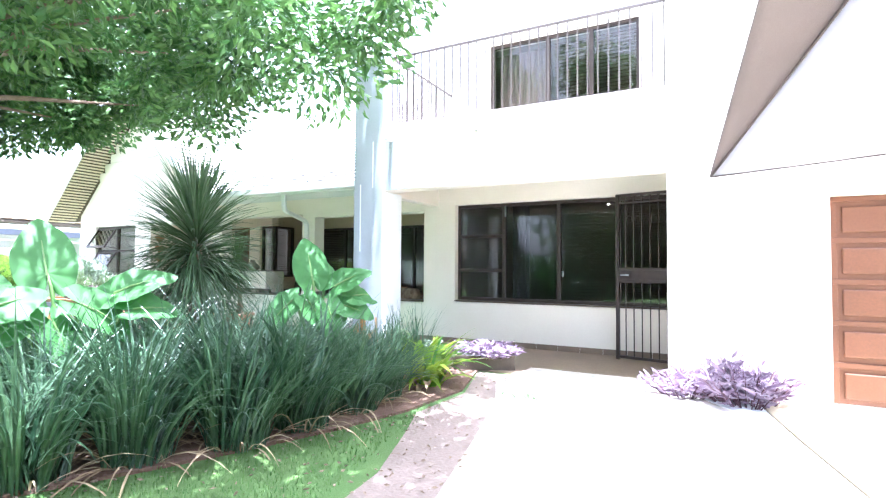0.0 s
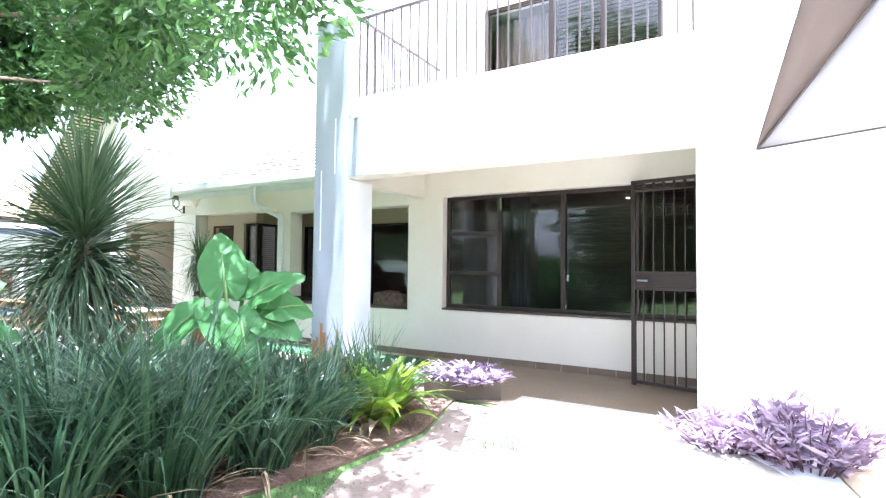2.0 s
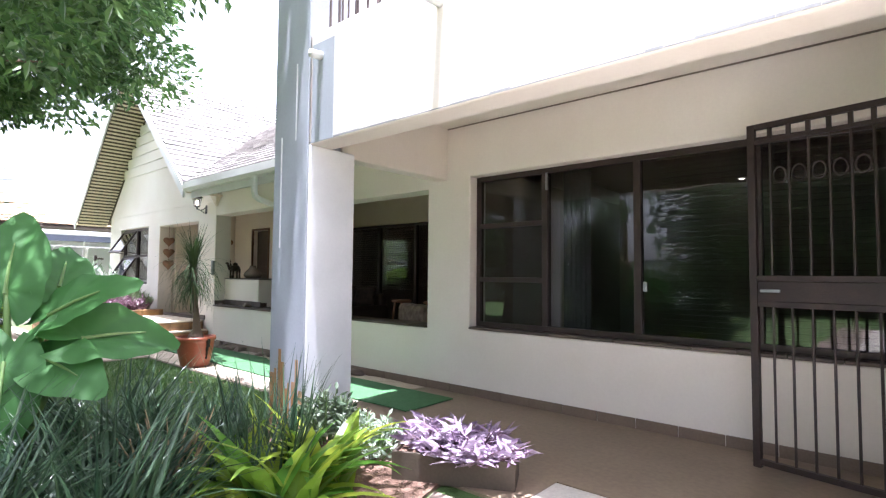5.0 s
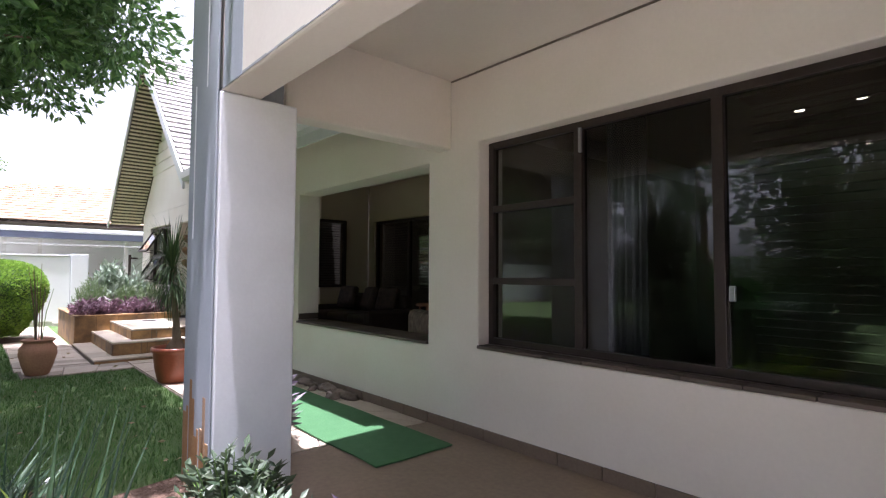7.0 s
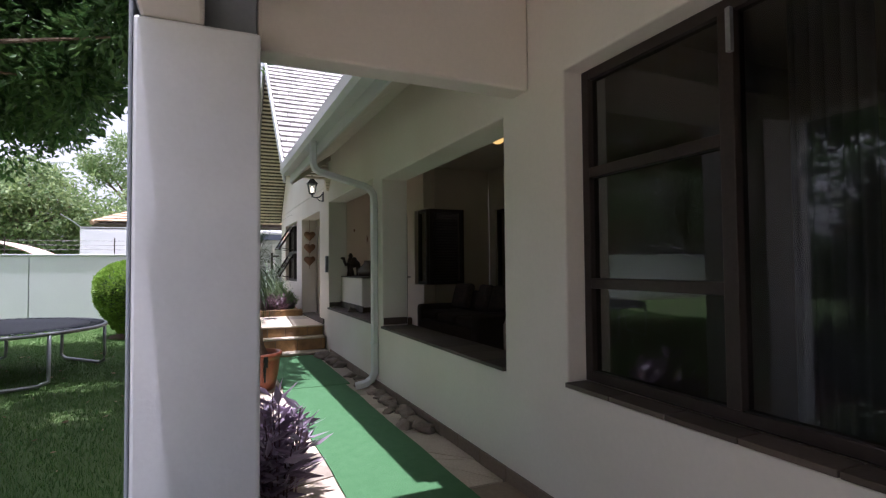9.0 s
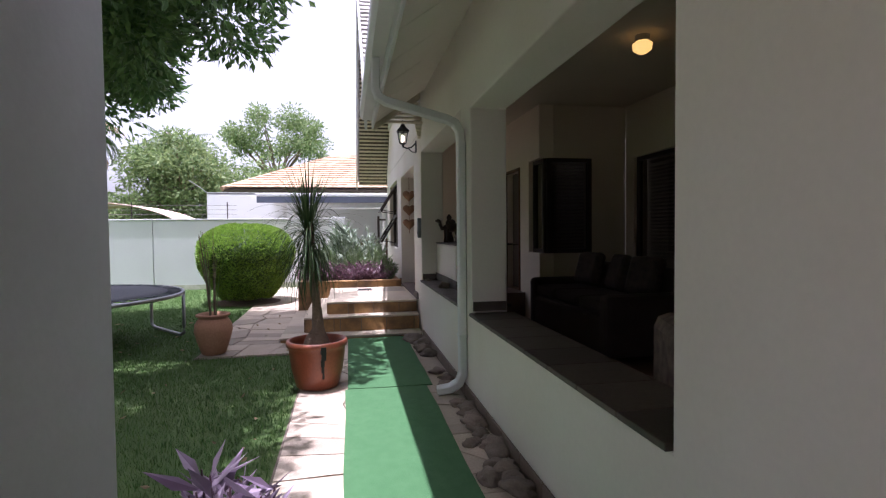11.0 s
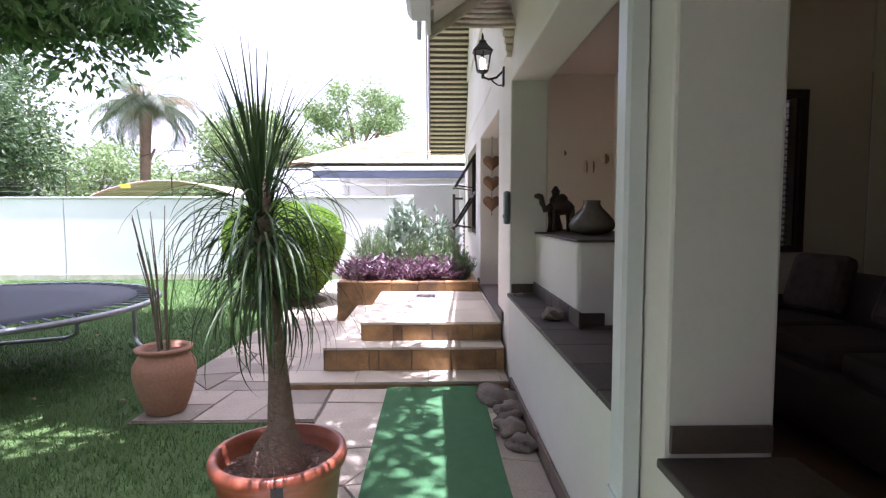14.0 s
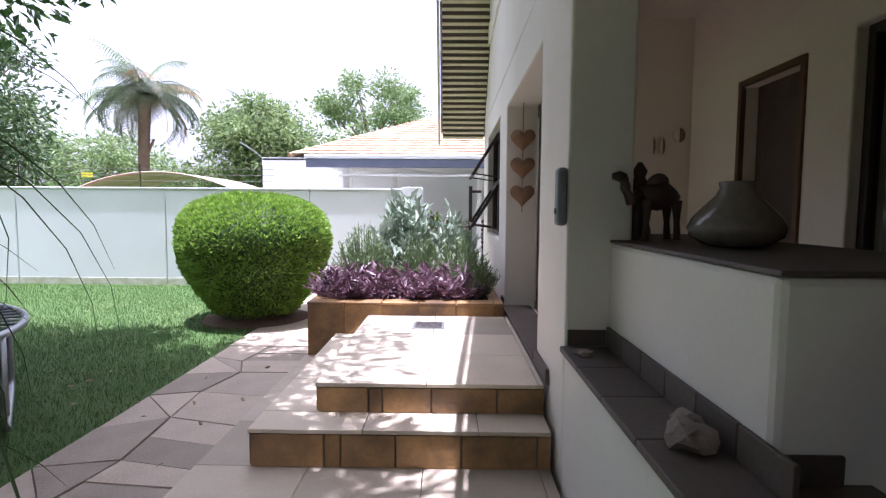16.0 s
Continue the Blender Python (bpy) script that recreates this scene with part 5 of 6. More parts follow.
c = bm.verts.new((0, 0, prof[0][1]))
for k in range(64):
    bm.faces.new((c, rings[0][k], rings[0][(k + 1) % 64]))
    for p, q in zip(rings, rings[1:]):
        bm.faces.new((p[k], q[k], q[(k + 1) % 64], p[(k + 1) % 64]))
ob = part("bed", bm, JUMP, tr, smooth=True)
ob.modifiers.new("thick", "SOLIDIFY").thickness = 0.004
for k in range(64):
    a = ring[k]
    part("spring", rod(bmesh.new(), ((TR - 0.165) * math.cos(a), (TR - 0.165) * math.sin(a), 0.637), ((TR - 0.01) * math.cos(a), (TR - 0.01) * math.sin(a), 0.632), 0.009, seg=5), PADBLUE, tr)
for a0 in (radians(129), radians(24), radians(-66), radians(-156)):
    pa, pb = [(TR * math.cos(a0 + s * 0.39), TR * math.sin(a0 + s * 0.39)) for s in (-1, 1)]
    part("leg", tube(bmesh.new(), [(*pa, 0.62), (pa[0], pa[1], 0.2), (pa[0] * 0.99 + pb[0] * 0.01, pa[1] * 0.99 + pb[1] * 0.01, 0.12), (pa[0] * 0.9 + pb[0] * 0.1, pa[1] * 0.9 + pb[1] * 0.1, 0.085), (pb[0] * 0.9 + pa[0] * 0.1, pb[1] * 0.9 + pa[1] * 0.1, 0.085), (pb[0], pb[1], 0.12), (pb[0], pb[1], 0.2), (*pb, 0.62)], 0.02, 8), STEEL, tr, smooth=True)

# ---- planting bed ----
def strap_clump(x, y, n, height, spread, material=STRAP_LEAF, width=0.022, label="dense clump of dark green strap-leaved lily", droop=(0.7, 1.9), r=0.2, lift=(0.95, 1.5), group="lily clumps", fold=0.25):
    t = thing("lily_clump", label, "plant", group, at=(x, y, 0.0))
    az = rng.uniform(0, 2 * math.pi, n)
    rr = r * np.sqrt(rng.uniform(0, 1, n))
    base = np.stack([rr * np.cos(az * 3.1), rr * np.sin(az * 3.1), np.zeros(n)], 1)
    part("foliage", ribbons(base, az, rng.uniform(*lift, n), height * rng.uniform(0.65, 1.25, n), width * rng.uniform(0.6, 1.2, n), rng.uniform(*droop, n) * spread, 7, fold), material, t)
    m = max(6, n // 14)
    az = rng.uniform(0, 2 * math.pi, m)
    base = np.stack([r * np.cos(az), r * np.sin(az), np.full(m, 0.02)], 1)
    part("dry_foliage", ribbons(base, az, rng.uniform(0.1, 0.9, m), height * rng.uniform(0.3, 0.7, m), width * 0.7, rng.uniform(0.8, 1.6, m), 5), DRY_LEAF, t, "withered straw-coloured leaves")


rnd = random.Random(21)
for x, y, n, h in ((-2.85, 2.55, 260, 0.86), (-3.15, 2.05, 240, 0.84), (-3.35, 1.55, 230, 0.84), (-3.75, 1.15, 200, 0.8), (-2.75, 3.05, 250, 0.88), (-2.7, 3.6, 240, 0.84), (-2.75, 4.05, 220, 0.78),
                   (-3.3, 2.85, 240, 0.9), (-3.25, 3.5, 240, 0.88), (-3.55, 2.25, 240, 0.86), (-4.0, 2.9, 220, 0.86), (-3.6, 4.3, 210, 0.8), (-4.3, 2.0, 200, 0.84), (-4.6, 3.2, 200, 0.8), (-3.9, 3.7, 220, 0.84),
                   (-3.2, 4.55, 190, 0.68), (-3.45, 4.65, 150, 0.6), (-4.15, 4.0, 160, 0.66), (-4.6, 3.75, 150, 0.66), (-4.2, 1.3, 200, 0.84), (-4.7, 2.5, 180, 0.84), (-5.3, 3.1, 160, 0.8)):
    strap_clump(x, y, n + 60, h * (1.18 if y < 3.2 else 1.0), 1.0, lift=(1.0, 1.55), droop=(0.5, 1.7))
strap_clump(-2.95, 4.84, 110, 0.74, 0.3, STRAP_LEAF, 0.018, lift=(1.2, 1.55))
strap_clump(-2.62, 4.72, 80, 0.64, 0.9, LIME_LEAF, 0.13, "lime green broad strap-leaved lily with yellowing leaves", (0.8, 2.2), 0.14, (0.85, 1.5), "", 0.1)
strap_clump(-2.85, 5.12, 60, 0.56, 0.85, LIME_LEAF, 0.12, "lime green broad strap-leaved lily", (0.8, 2.2), 0.14, (0.85, 1.5), "", 0.1)
strap_clump(-3.05, 4.78, 45, 0.5, 0.9, LIME_LEAF, 0.11, "lime green broad strap-leaved lily", (0.8, 2.2), 0.14, (0.85, 1.5), "", 0.1)
dg = thing("dry_stalks", "tangle of bleached dry stalks among the lilies", "plant", at=(-2.95, 4.35, 0))
for i in range(26):
    a, s, h = rnd.uniform(0, 6.28), rnd.uniform(0.1, 0.25), rnd.uniform(0.3, 0.6)
    part("stalk", tube(bmesh.new(), [(0.06 * math.cos(a * 3), 0.06 * math.sin(a * 3), 0), (s * 0.5 * math.cos(a), s * 0.5 * math.sin(a), h * 0.6), (s * math.cos(a + 0.4), s * math.sin(a + 0.4), h)], [0.007, 0.006, 0.003], 5), DRY_LEAF, dg)


def ear_leaf(length, cup=0.16, tip=0.5):
    """A heart-shaped leaf with back lobes, ribs and a wavy rim; it lies along +x from its stalk."""
    bm, nr, na = bmesh.new(), 6, 36
    centre = bm.verts.new((0, 0, 0))
    rings = []
    for i in range(1, nr + 1):
        row = []
        for k in range(na + 1):
            a = -math.pi + 2 * math.pi * k / na
            notch = 0.12 + 0.88 * min(1.0, (math.pi - abs(a)) / 0.5)
            reach = (0.55 + 0.45 * math.cos(a / 2) ** 2 * (1 + 0.42 * math.exp(-(a / 0.3) ** 2))) * notch
            rr = length * 0.74 * reach * i / nr
            x, y = rr * math.cos(a), rr * math.sin(a) * 0.62
            rib = 0.018 * length * math.cos(a * 12) * i / nr
            z = cup * abs(y) * 0.9 + rib - tip * max(0, x) ** 2 / length * 0.6 - 0.1 * max(0, -x) + 0.02 * length * math.sin(a * 7) * (i / nr) ** 2
            row.append(bm.verts.new((x, y, z)))
        rings.append(row)
    for k in range(na):
        bm.faces.new((centre, rings[0][k], rings[0][k + 1]))
        for p, q in zip(rings, rings[1:]):
            bm.faces.new((p[k], q[k], q[k + 1], p[k + 1]))
    return bm


def elephant_ear(x, y, facing, specs):
    """Leaves that stand on long stalks and turn their faces to the light; facing is the side they turn to, in degrees.
    Each: sideways reach, depth, height, length, tip (degrees from upright, to the right), nod."""
    t = thing("elephant_ear", "elephant ear plant with huge ribbed heart-shaped green leaves", "plant", "elephant ears", at=(x, y, 0))
    f = Vector((math.cos(radians(facing)), math.sin(radians(facing)), 0))
    right = Vector((-f.y, f.x, 0))
    for i, (side, near, h, L, tip, nod) in enumerate(specs):
        at = right * side + f * near + Vector((0, 0, h))
        part("stalk", tube(bmesh.new(), [(at.x * 0.1, at.y * 0.1, 0), (at.x * 0.3, at.y * 0.3, h * 0.6), (at.x * 0.75, at.y * 0.75, h * 0.92), tuple(at)], [0.026, 0.02, 0.014, 0.01], 8), EAR_STALK, t, smooth=True)
        turned = Matrix.Rotation(radians((0, -38, 30, 24, -34, 12, 42, -20)[i % 8]), 3, "Z") @ f
        n = (turned + Vector((0, 0, math.tan(radians(nod))))).normalized()
        up = (Vector((0, 0, 1)) - n * n.z).normalized()
        side_way = up.cross(n).normalized()
        xa = (up * math.cos(radians(tip)) + side_way * math.sin(radians(tip))).normalized()
        ya = n.cross(xa)
        lf = part("leaf", ear_leaf(L, 0.1 + 0.08 * (i % 3), 0.25 + 0.2 * (i % 3)), EAR_LEAF, t, smooth=True)
        lf.matrix_basis = Matrix.Translation(at) @ Matrix((xa, ya, n)).transposed().to_4x4()
        part("midrib", tube(bmesh.new(), [(-0.02, 0, 0.006), (L * 0.25, 0, 0.004), (L * 0.5, 0, -0.03 * L)], [0.009, 0.006, 0.003], 6), EAR_STALK, lf)


elephant_ear(-3.33, 3.87, -38, ((-0.06, -0.05, 1.12, 0.46, -6, 20), (0.16, 0.02, 1.02, 0.42, 48, 40), (0.32, 0.08, 0.92, 0.46, 82, 50), (-0.1, 0.1, 0.86, 0.42, 160, 35), (-0.26, 0.06, 0.88, 0.42, -150, 40), (0.06, 0.16, 0.82, 0.4, 175, 30), (0.1, -0.15, 1.14, 0.36, 20, 45), (0.2, 0.12, 0.84, 0.36, 110, 45)))
elephant_ear(-4.02, 2.05, -30, ((-0.12, -0.05, 1.14, 0.52, -10, 22), (0.3, 0.0, 1.0, 0.46, 52, 45), (0.1, 0.1, 0.92, 0.46, 130, 40), (-0.25, 0.1, 0.9, 0.48, -135, 45), (-0.45, 0.0, 1.0, 0.46, -80, 50), (0.42, 0.1, 0.88, 0.42, 85, 55), (-0.05, 0.18, 0.8, 0.42, 180, 35)))
elephant_ear(-3.95, 1.35, -20, ((0.2, 0.0, 0.92, 0.42, 60, 45), (-0.2, 0.05, 0.9, 0.42, -80, 45), (0.0, 0.1, 0.82, 0.42, 170, 40)))

yu = thing("yucca", "tall yucca with a dense head of narrow drooping grey-green leaves", "plant", at=(-4.5, 3.42, 0))
part("trunk", tube(bmesh.new(), [(0, 0, -0.02), (0.02, 0.01, 0.6), (0, 0, 1.2), (0.0, 0.0, 1.75)], [0.09, 0.07, 0.06, 0.05], 12), BARK, yu, smooth=True)
n = 520
az = rng.uniform(0, 2 * math.pi, n)
k = rng.uniform(0, 1, n)
part("crown", ribbons(np.stack([0.05 * np.cos(az), 0.05 * np.sin(az), 1.15 + 0.6 * k], 1), az, -0.15 + 1.6 * k, rng.uniform(0.55, 0.9, n) * (1.0 - 0.15 * k), 0.022, rng.uniform(0.1, 1.3, n) * (1.25 - k), 7, 0.3, 0.8), YUCCA_LEAF, yu)
n = 320
az = rng.uniform(0, 2 * math.pi, n)
part("skirt", ribbons(np.stack([0.06 * np.cos(az), 0.06 * np.sin(az), rng.uniform(0.8, 1.4, n)], 1), az, rng.uniform(-0.8, 0.25, n), rng.uniform(0.6, 0.95, n), 0.02, rng.uniform(0.7, 1.6, n), 6), YUCCA_LEAF, yu, "hanging older leaves")["kind"] = "stuff"


def bush(name, label, x, y, z, rx, ry, h, stems, per, size, material, wide=0.3, rise=0.5, category="plant", group=""):
    """Leafy stems that rise and lean outward from a base, with pointed leaves along them."""
    t = thing(name, label, category, group, at=(x, y, z))
    sm, pts, outs = bmesh.new(), [], []
    for i in range(stems):
        a, q = rnd.uniform(0, 6.28), math.sqrt(rnd.uniform(0.02, 1))
        top = Vector((rx * q * math.cos(a), ry * q * math.sin(a), h * (1.05 - 0.55 * q * q) * rnd.uniform(0.7, 1.1)))
        b = Vector((top.x * 0.45, top.y * 0.45, 0))
        tube(sm, [b, b.lerp(top, 0.6) + Vector((0, 0, 0.05 * h)), top], [0.006, 0.005, 0.003], 4)
        for j in range(per):
            s = (j + rnd.random()) / per
            p = b.lerp(top, 0.25 + 0.75 * s)
            pts.append(p)
            az = rnd.uniform(0, 6.28)
            outs.append(Vector((math.cos(az), math.sin(az), rise * (0.4 + s))).normalized())
    part("stalk", sm, EAR_STALK if material not in (PURPLE_LEAF, PLUM_LEAF) else PLUM_LEAF, t)
    part("foliage", leaves(np.array(pts), size, np.array(outs), wide, 0.35), material, t)


bush("purple_spiderwort", "sprawling purple-leaved plant at the foot of the garage wall", 0.22, 5.4, 0, 0.52, 0.36, 0.4, 90, 10, 0.12, PURPLE_LEAF, 0.26)
bush("purple_spiderwort", "sprawling purple-leaved plant at the wall corner", -0.28, 5.5, 0, 0.42, 0.28, 0.26, 60, 9, 0.11, PURPLE_LEAF, 0.26)
tb = thing("trough_planter", "low brown wooden trough beside the patio", "planter", at=(-2.48, 5.82, 0), turn=28)
part("front", boxed(-0.36, 0.36, -0.13, -0.11, 0.0, 0.17, 0.004), DARKWOOD, tb)
part("rear", boxed(-0.36, 0.36, 0.11, 0.13, 0.0, 0.17, 0.004), DARKWOOD, tb)
for x in (-0.36, 0.34):
    part("end", boxed(x, x + 0.02, -0.109, 0.109, 0.0, 0.17, 0.004), DARKWOOD, tb)
part("soil", boxed(-0.338, 0.338, -0.108, 0.108, 0.01, 0.15), SOIL, tb)
bush("purple_spiderwort", "purple-leaved plant spilling over the wooden trough", -2.44, 5.82, 0.13, 0.48, 0.24, 0.2, 95, 10, 0.11, PURPLE_LEAF, 0.26, 0.25)
bush("small_shrub", "small dull green leafy shrub at the foot of the pillar", -3.62, 5.72, 0, 0.3, 0.24, 0.36, 60, 12, 0.07, BLUE_LEAF, 0.4)
bush("small_shrub", "small pale green leafy shrub beside the trough", -3.12, 5.72, 0, 0.26, 0.2, 0.28, 50, 10, 0.065, SILVER_LEAF, 0.4)
bush("purple_spiderwort", "upright purple-leaved plant beside the path behind the pillar", -4.6, 6.32, 0, 0.26, 0.2, 0.56, 44, 10, 0.15, PURPLE_LEAF, 0.24)

# plants in the raised planter
for x, y in ((-11.55, 6.12), (-11.55, 6.45), (-11.55, 6.8), (-11.55, 7.15), (-11.9, 6.2), (-11.9, 7.0)):
    bush("purple_spiderwort", "dense dark purple leafy plant in the raised planter", x, y, 0.43, 0.3, 0.26, 0.3, 55, 10, 0.1, PLUM_LEAF, 0.24, group="purple planter plants")
for x, y, h in ((-12.0, 6.25, 0.5), (-12.05, 6.8, 0.4), (-12.0, 7.15, 0.45), (-12.5, 6.4, 0.5), (-11.75, 7.25, 0.25)):
    bush("rosemary_bush", "feathery pale green bush in the raised planter", x, y, 0.41, 0.3, 0.3, h + 0.14, 110, 26, 0.055, ROSEMARY_LEAF, 0.16, 0.9, group="feathery bushes")
bush("silver_succulent", "tall silvery broad-leaved succulent in the raised planter", -12.55, 6.62, 0.41, 0.42, 0.4, 0.98, 60, 14, 0.14, SILVER_LEAF, 0.42, 0.9)
bush("silver_succulent", "tall silvery broad-leaved succulent in the raised planter", -12.8, 7.0, 0.41, 0.35, 0.4, 0.8, 50, 14, 0.12, SILVER_LEAF, 0.42, 0.9)

# clipped hedge ball
hb = thing("clipped_bush", "clipped flat-topped round green bush in a soil ring", "bush", at=(-12.95, 4.87, 0))
part("soil_ring", lathe(bmesh.new(), [(0.6, -0.02), (0.58, 0.004), (0.3, 0.02), (0.02, 0.02)], 40), SOIL, hb)
part("trunk", tube(bmesh.new(), [(0, 0, 0), (0.02, 0, 0.3)], [0.06, 0.05], 10), BARK, hb)


def hedge_radius(z):
    """The outline of the bush by height from 0 to 1: narrow foot, widest above the middle, domed top."""
    if z < 0.62:
        return 0.82 * (0.5 + 0.5 * math.sin(math.pi / 2 * z / 0.62))
    return 0.82 * max(0.0, 1 - ((z - 0.62) / 0.38) ** 2.6) ** (1 / 2.4)


pts, outs = [], []
line = [(hedge_radius(k / 200), k / 200) for k in range(201)]
weight = [0.0]
for (r0, z0), (r1, z1) in zip(line, line[1:]):
    weight.append(weight[-1] + math.hypot(r1 - r0, 1.31 * (z1 - z0)) * (r0 + r1 + 0.02))
for i in range(30000):
    w = rnd.random() * weight[-1]
    k = min(199, int(np.searchsorted(weight, w)))
    r0, z = line[k]
    a = rnd.uniform(0, 6.283)
    lump = 1 + 0.035 * noise.noise(Vector((math.cos(a) * 3, math.sin(a) * 3, z * 4)))
    r = r0 * lump * rnd.uniform(0.93, 1.0)
    pts.append((r * math.cos(a), r * math.sin(a), 0.07 + 1.31 * z * lump))
    slope = 0.2 if z < 0.62 else 0.3 + 2.0 * (z - 0.62) / 0.38
    outs.append((math.cos(a), math.sin(a), slope))
outs = [tuple(Vector(o).normalized()) for o in outs]
part("foliage", leaves(np.array(pts), 0.045, np.array(outs), 0.5, 0.6), HEDGE_LEAF, hb)
# solid filler whose dark colour stands in for shade between the leaves
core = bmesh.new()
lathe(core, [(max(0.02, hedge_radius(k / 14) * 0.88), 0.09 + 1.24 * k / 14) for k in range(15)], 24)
part("shade_core", core, DARK_LEAF, hb, "solid dark core for the inner shade")


# ---- trees ----
def broad_tree(name, label, x, y, trunk_h, trunk_r, centre, radii, clusters, per, size, material, wide=0.42, under=0.35, group="", seed=1, spread=0.55, lean=(0, 0), lobes=(), gaps=()):
    """Tapered trunk, limbs to every clump, and clumps of leaves spread through an uneven crown."""
    t = thing(name, label, "tree", group, at=(x, y, 0))
    r = random.Random(seed)
    fork = Vector((lean[0], lean[1], trunk_h))
    part("trunk", tube(bmesh.new(), [(0, 0, -0.05), (0.02, 0, trunk_h * 0.3), (fork.x * 0.6, fork.y * 0.6, trunk_h * 0.7), tuple(fork)], [trunk_r * 1.3, trunk_r, trunk_r * 0.85, trunk_r * 0.7], 12), BARK, t, smooth=True)
    limbs, pts, outs = bmesh.new(), [], []
    c = Vector(centre) - Vector((x, y, 0))
    for i in range(clusters):
        a, q = r.uniform(0, 6.283), math.sqrt(r.uniform(0.03, 1))
        top = r.uniform(-under, 1)
        k = math.sqrt(max(0.05, 1 - top * top * 0.8)) * q
        p = c + Vector((radii[0] * k * math.cos(a), radii[1] * k * math.sin(a), radii[2] * top)) * (0.88 + 0.24 * r.random())
        if i < len(lobes):
            p = Vector(lobes[i]) - Vector((x, y, 0))
        if any((p.x + x - gx) ** 2 + (p.y + y - gy) ** 2 < gr * gr for gx, gy, gr in gaps):
            continue
        if i % (8 if lobes else 3) == 0 and i >= len(lobes):
            mid = fork.lerp(p, 0.5) + Vector((r.uniform(-0.3, 0.3), r.uniform(-0.3, 0.3), radii[2] * 0.12))
            tube(limbs, [fork, mid, p], [trunk_r * 0.35, trunk_r * 0.18, 0.012], 6)
        count = per if not lobes else round(per * (1.4 if p.x < 0.5 else 1.05 if i < len(lobes) else 0.75))
        g = np.array([[r.gauss(0, 1) for _ in range(3)] for _ in range(count)])
        g = g / np.maximum(1e-6, np.linalg.norm(g, axis=1))[:, None] * (np.array([r.random() for _ in range(count)]) ** 0.45)[:, None] * spread * r.uniform(0.7, 1.3)
        g[:, 2] *= 0.7
        pts.append(g + np.array(p))
        o = g * 1.2 + np.array([0, 0, -0.25 * spread])
        outs.append(o / np.maximum(1e-6, np.linalg.norm(o, axis=1))[:, None])
    part("limb", limbs, BARK, t)
    part("crown", leaves(np.concatenate(pts), size, np.concatenate(outs), wide, 0.8), material, t)
    return t


rl = random.Random(9)
LOBES = [(-2.75, 4.2, 3.85), (-3.1, 4.25, 3.6), (-3.35, 4.3, 3.45), (-3.7, 4.2, 3.2), (-5.4, 4.1, 3.0), (-3.6, 4.0, 3.6), (-3.9, 3.5, 3.7), (-4.6, 4.0, 3.4), (-8.2, 6.0, 3.95), (-8.9, 5.8, 3.9), (-9.6, 5.3, 3.75), (-8.4, 5.4, 4.3), (-11.8, 3.7, 3.5), (-11.6, 3.1, 3.1)]
LOBES += [(rl.uniform(-2.9, -0.9), rl.uniform(1.2, 4.7), rl.uniform(4.9, 5.6)) for i in range(44)]
LOBES += [(rl.uniform(-6.2, -4.3), rl.uniform(3.9, 5.1), rl.uniform(5.0, 5.6)) for i in range(30)]
LOBES += [(rl.uniform(-12.0, -10.0), rl.uniform(2.0, 4.2), rl.uniform(3.15, 4.6)) for i in range(34)]
LOBES += [(rl.uniform(-10.4, -8.0), rl.uniform(4.2, 5.7), rl.uniform(3.9, 4.9)) for i in range(14)]
LOBES += [(rl.uniform(-11.2, -4.6), rl.uniform(1.4, 5.75), rl.uniform(5.3, 6.1)) for i in range(150)]
LOBES += [(rl.uniform(-6.8, -4.2), rl.uniform(4.6, 5.5), rl.uniform(5.3, 6.0)) for i in range(26)]
LOBES += [(rl.uniform(-8.9, -7.3), rl.uniform(5.95, 6.25), rl.uniform(5.1, 5.5)) for i in range(6)]
broad_tree("garden_tree", "large leafy shade tree with dense drooping dark green crown", -7.6, 1.2, 2.6, 0.2, (-7.6, 2.1, 4.5), (4.1, 3.55, 1.7), 600, 300, 0.13, TREE_LEAF, 0.42, 0.7, "", 7, 0.55, lobes=LOBES, gaps=((-6.7, 4.3, 0.5), (-8.1, 4.5, 0.5), (-7.4, 3.5, 0.5), (-6.0, 3.4, 0.45)))
# trees and low bushes at the far side of the garden, mirrored in the panes
for i, (x, y) in enumerate(((-4.6, -8.5), (-2.2, -10.8), (-0.3, -9.5), (1.9, -10.0), (4.0, -8.0), (8.5, -5.0), (9.0, 1.0), (-15.0, -10.0))):
    broad_tree("garden_tree", "dense dark green tree at the far side of the garden", x, y, 1.6, 0.18, (x, y, 3.4), (2.6, 2.2, 2.8), 120, 110, 0.22, DARK_LEAF, 0.45, 0.95, "trees at the far side", 30 + i, 0.8)
broad_tree("garden_tree", "slim tree with an open crown across the garden", -9.0, -9.4, 3.4, 0.14, (-9.2, -9.4, 4.4), (1.9, 1.6, 1.5), 40, 55, 0.2, DARK_LEAF, 0.42, 0.9, "", 44, 0.6)
broad_tree("garden_tree", "slim tree with an open crown across the garden", -11.6, -11.0, 2.6, 0.12, (-11.6, -11.0, 3.6), (1.5, 1.3, 1.5), 34, 60, 0.2, DARK_LEAF, 0.42, 0.9, "", 45, 0.6)
for i in range(7):
    broad_tree("garden_shrub", "low dense dark green shrub before the far wall", -13.5 + 3.0 * i, -12.6, 0.4, 0.06, (-13.5 + 3.0 * i, -12.6, 0.85), (1.7, 0.9, 0.9), 34, 70, 0.2, DARK_LEAF, 0.45, 0.95, "far shrubs", 50 + i, 0.55)
sc = thing("slatted_screen", "white slatted timber screen on top of the far garden wall", "screen")
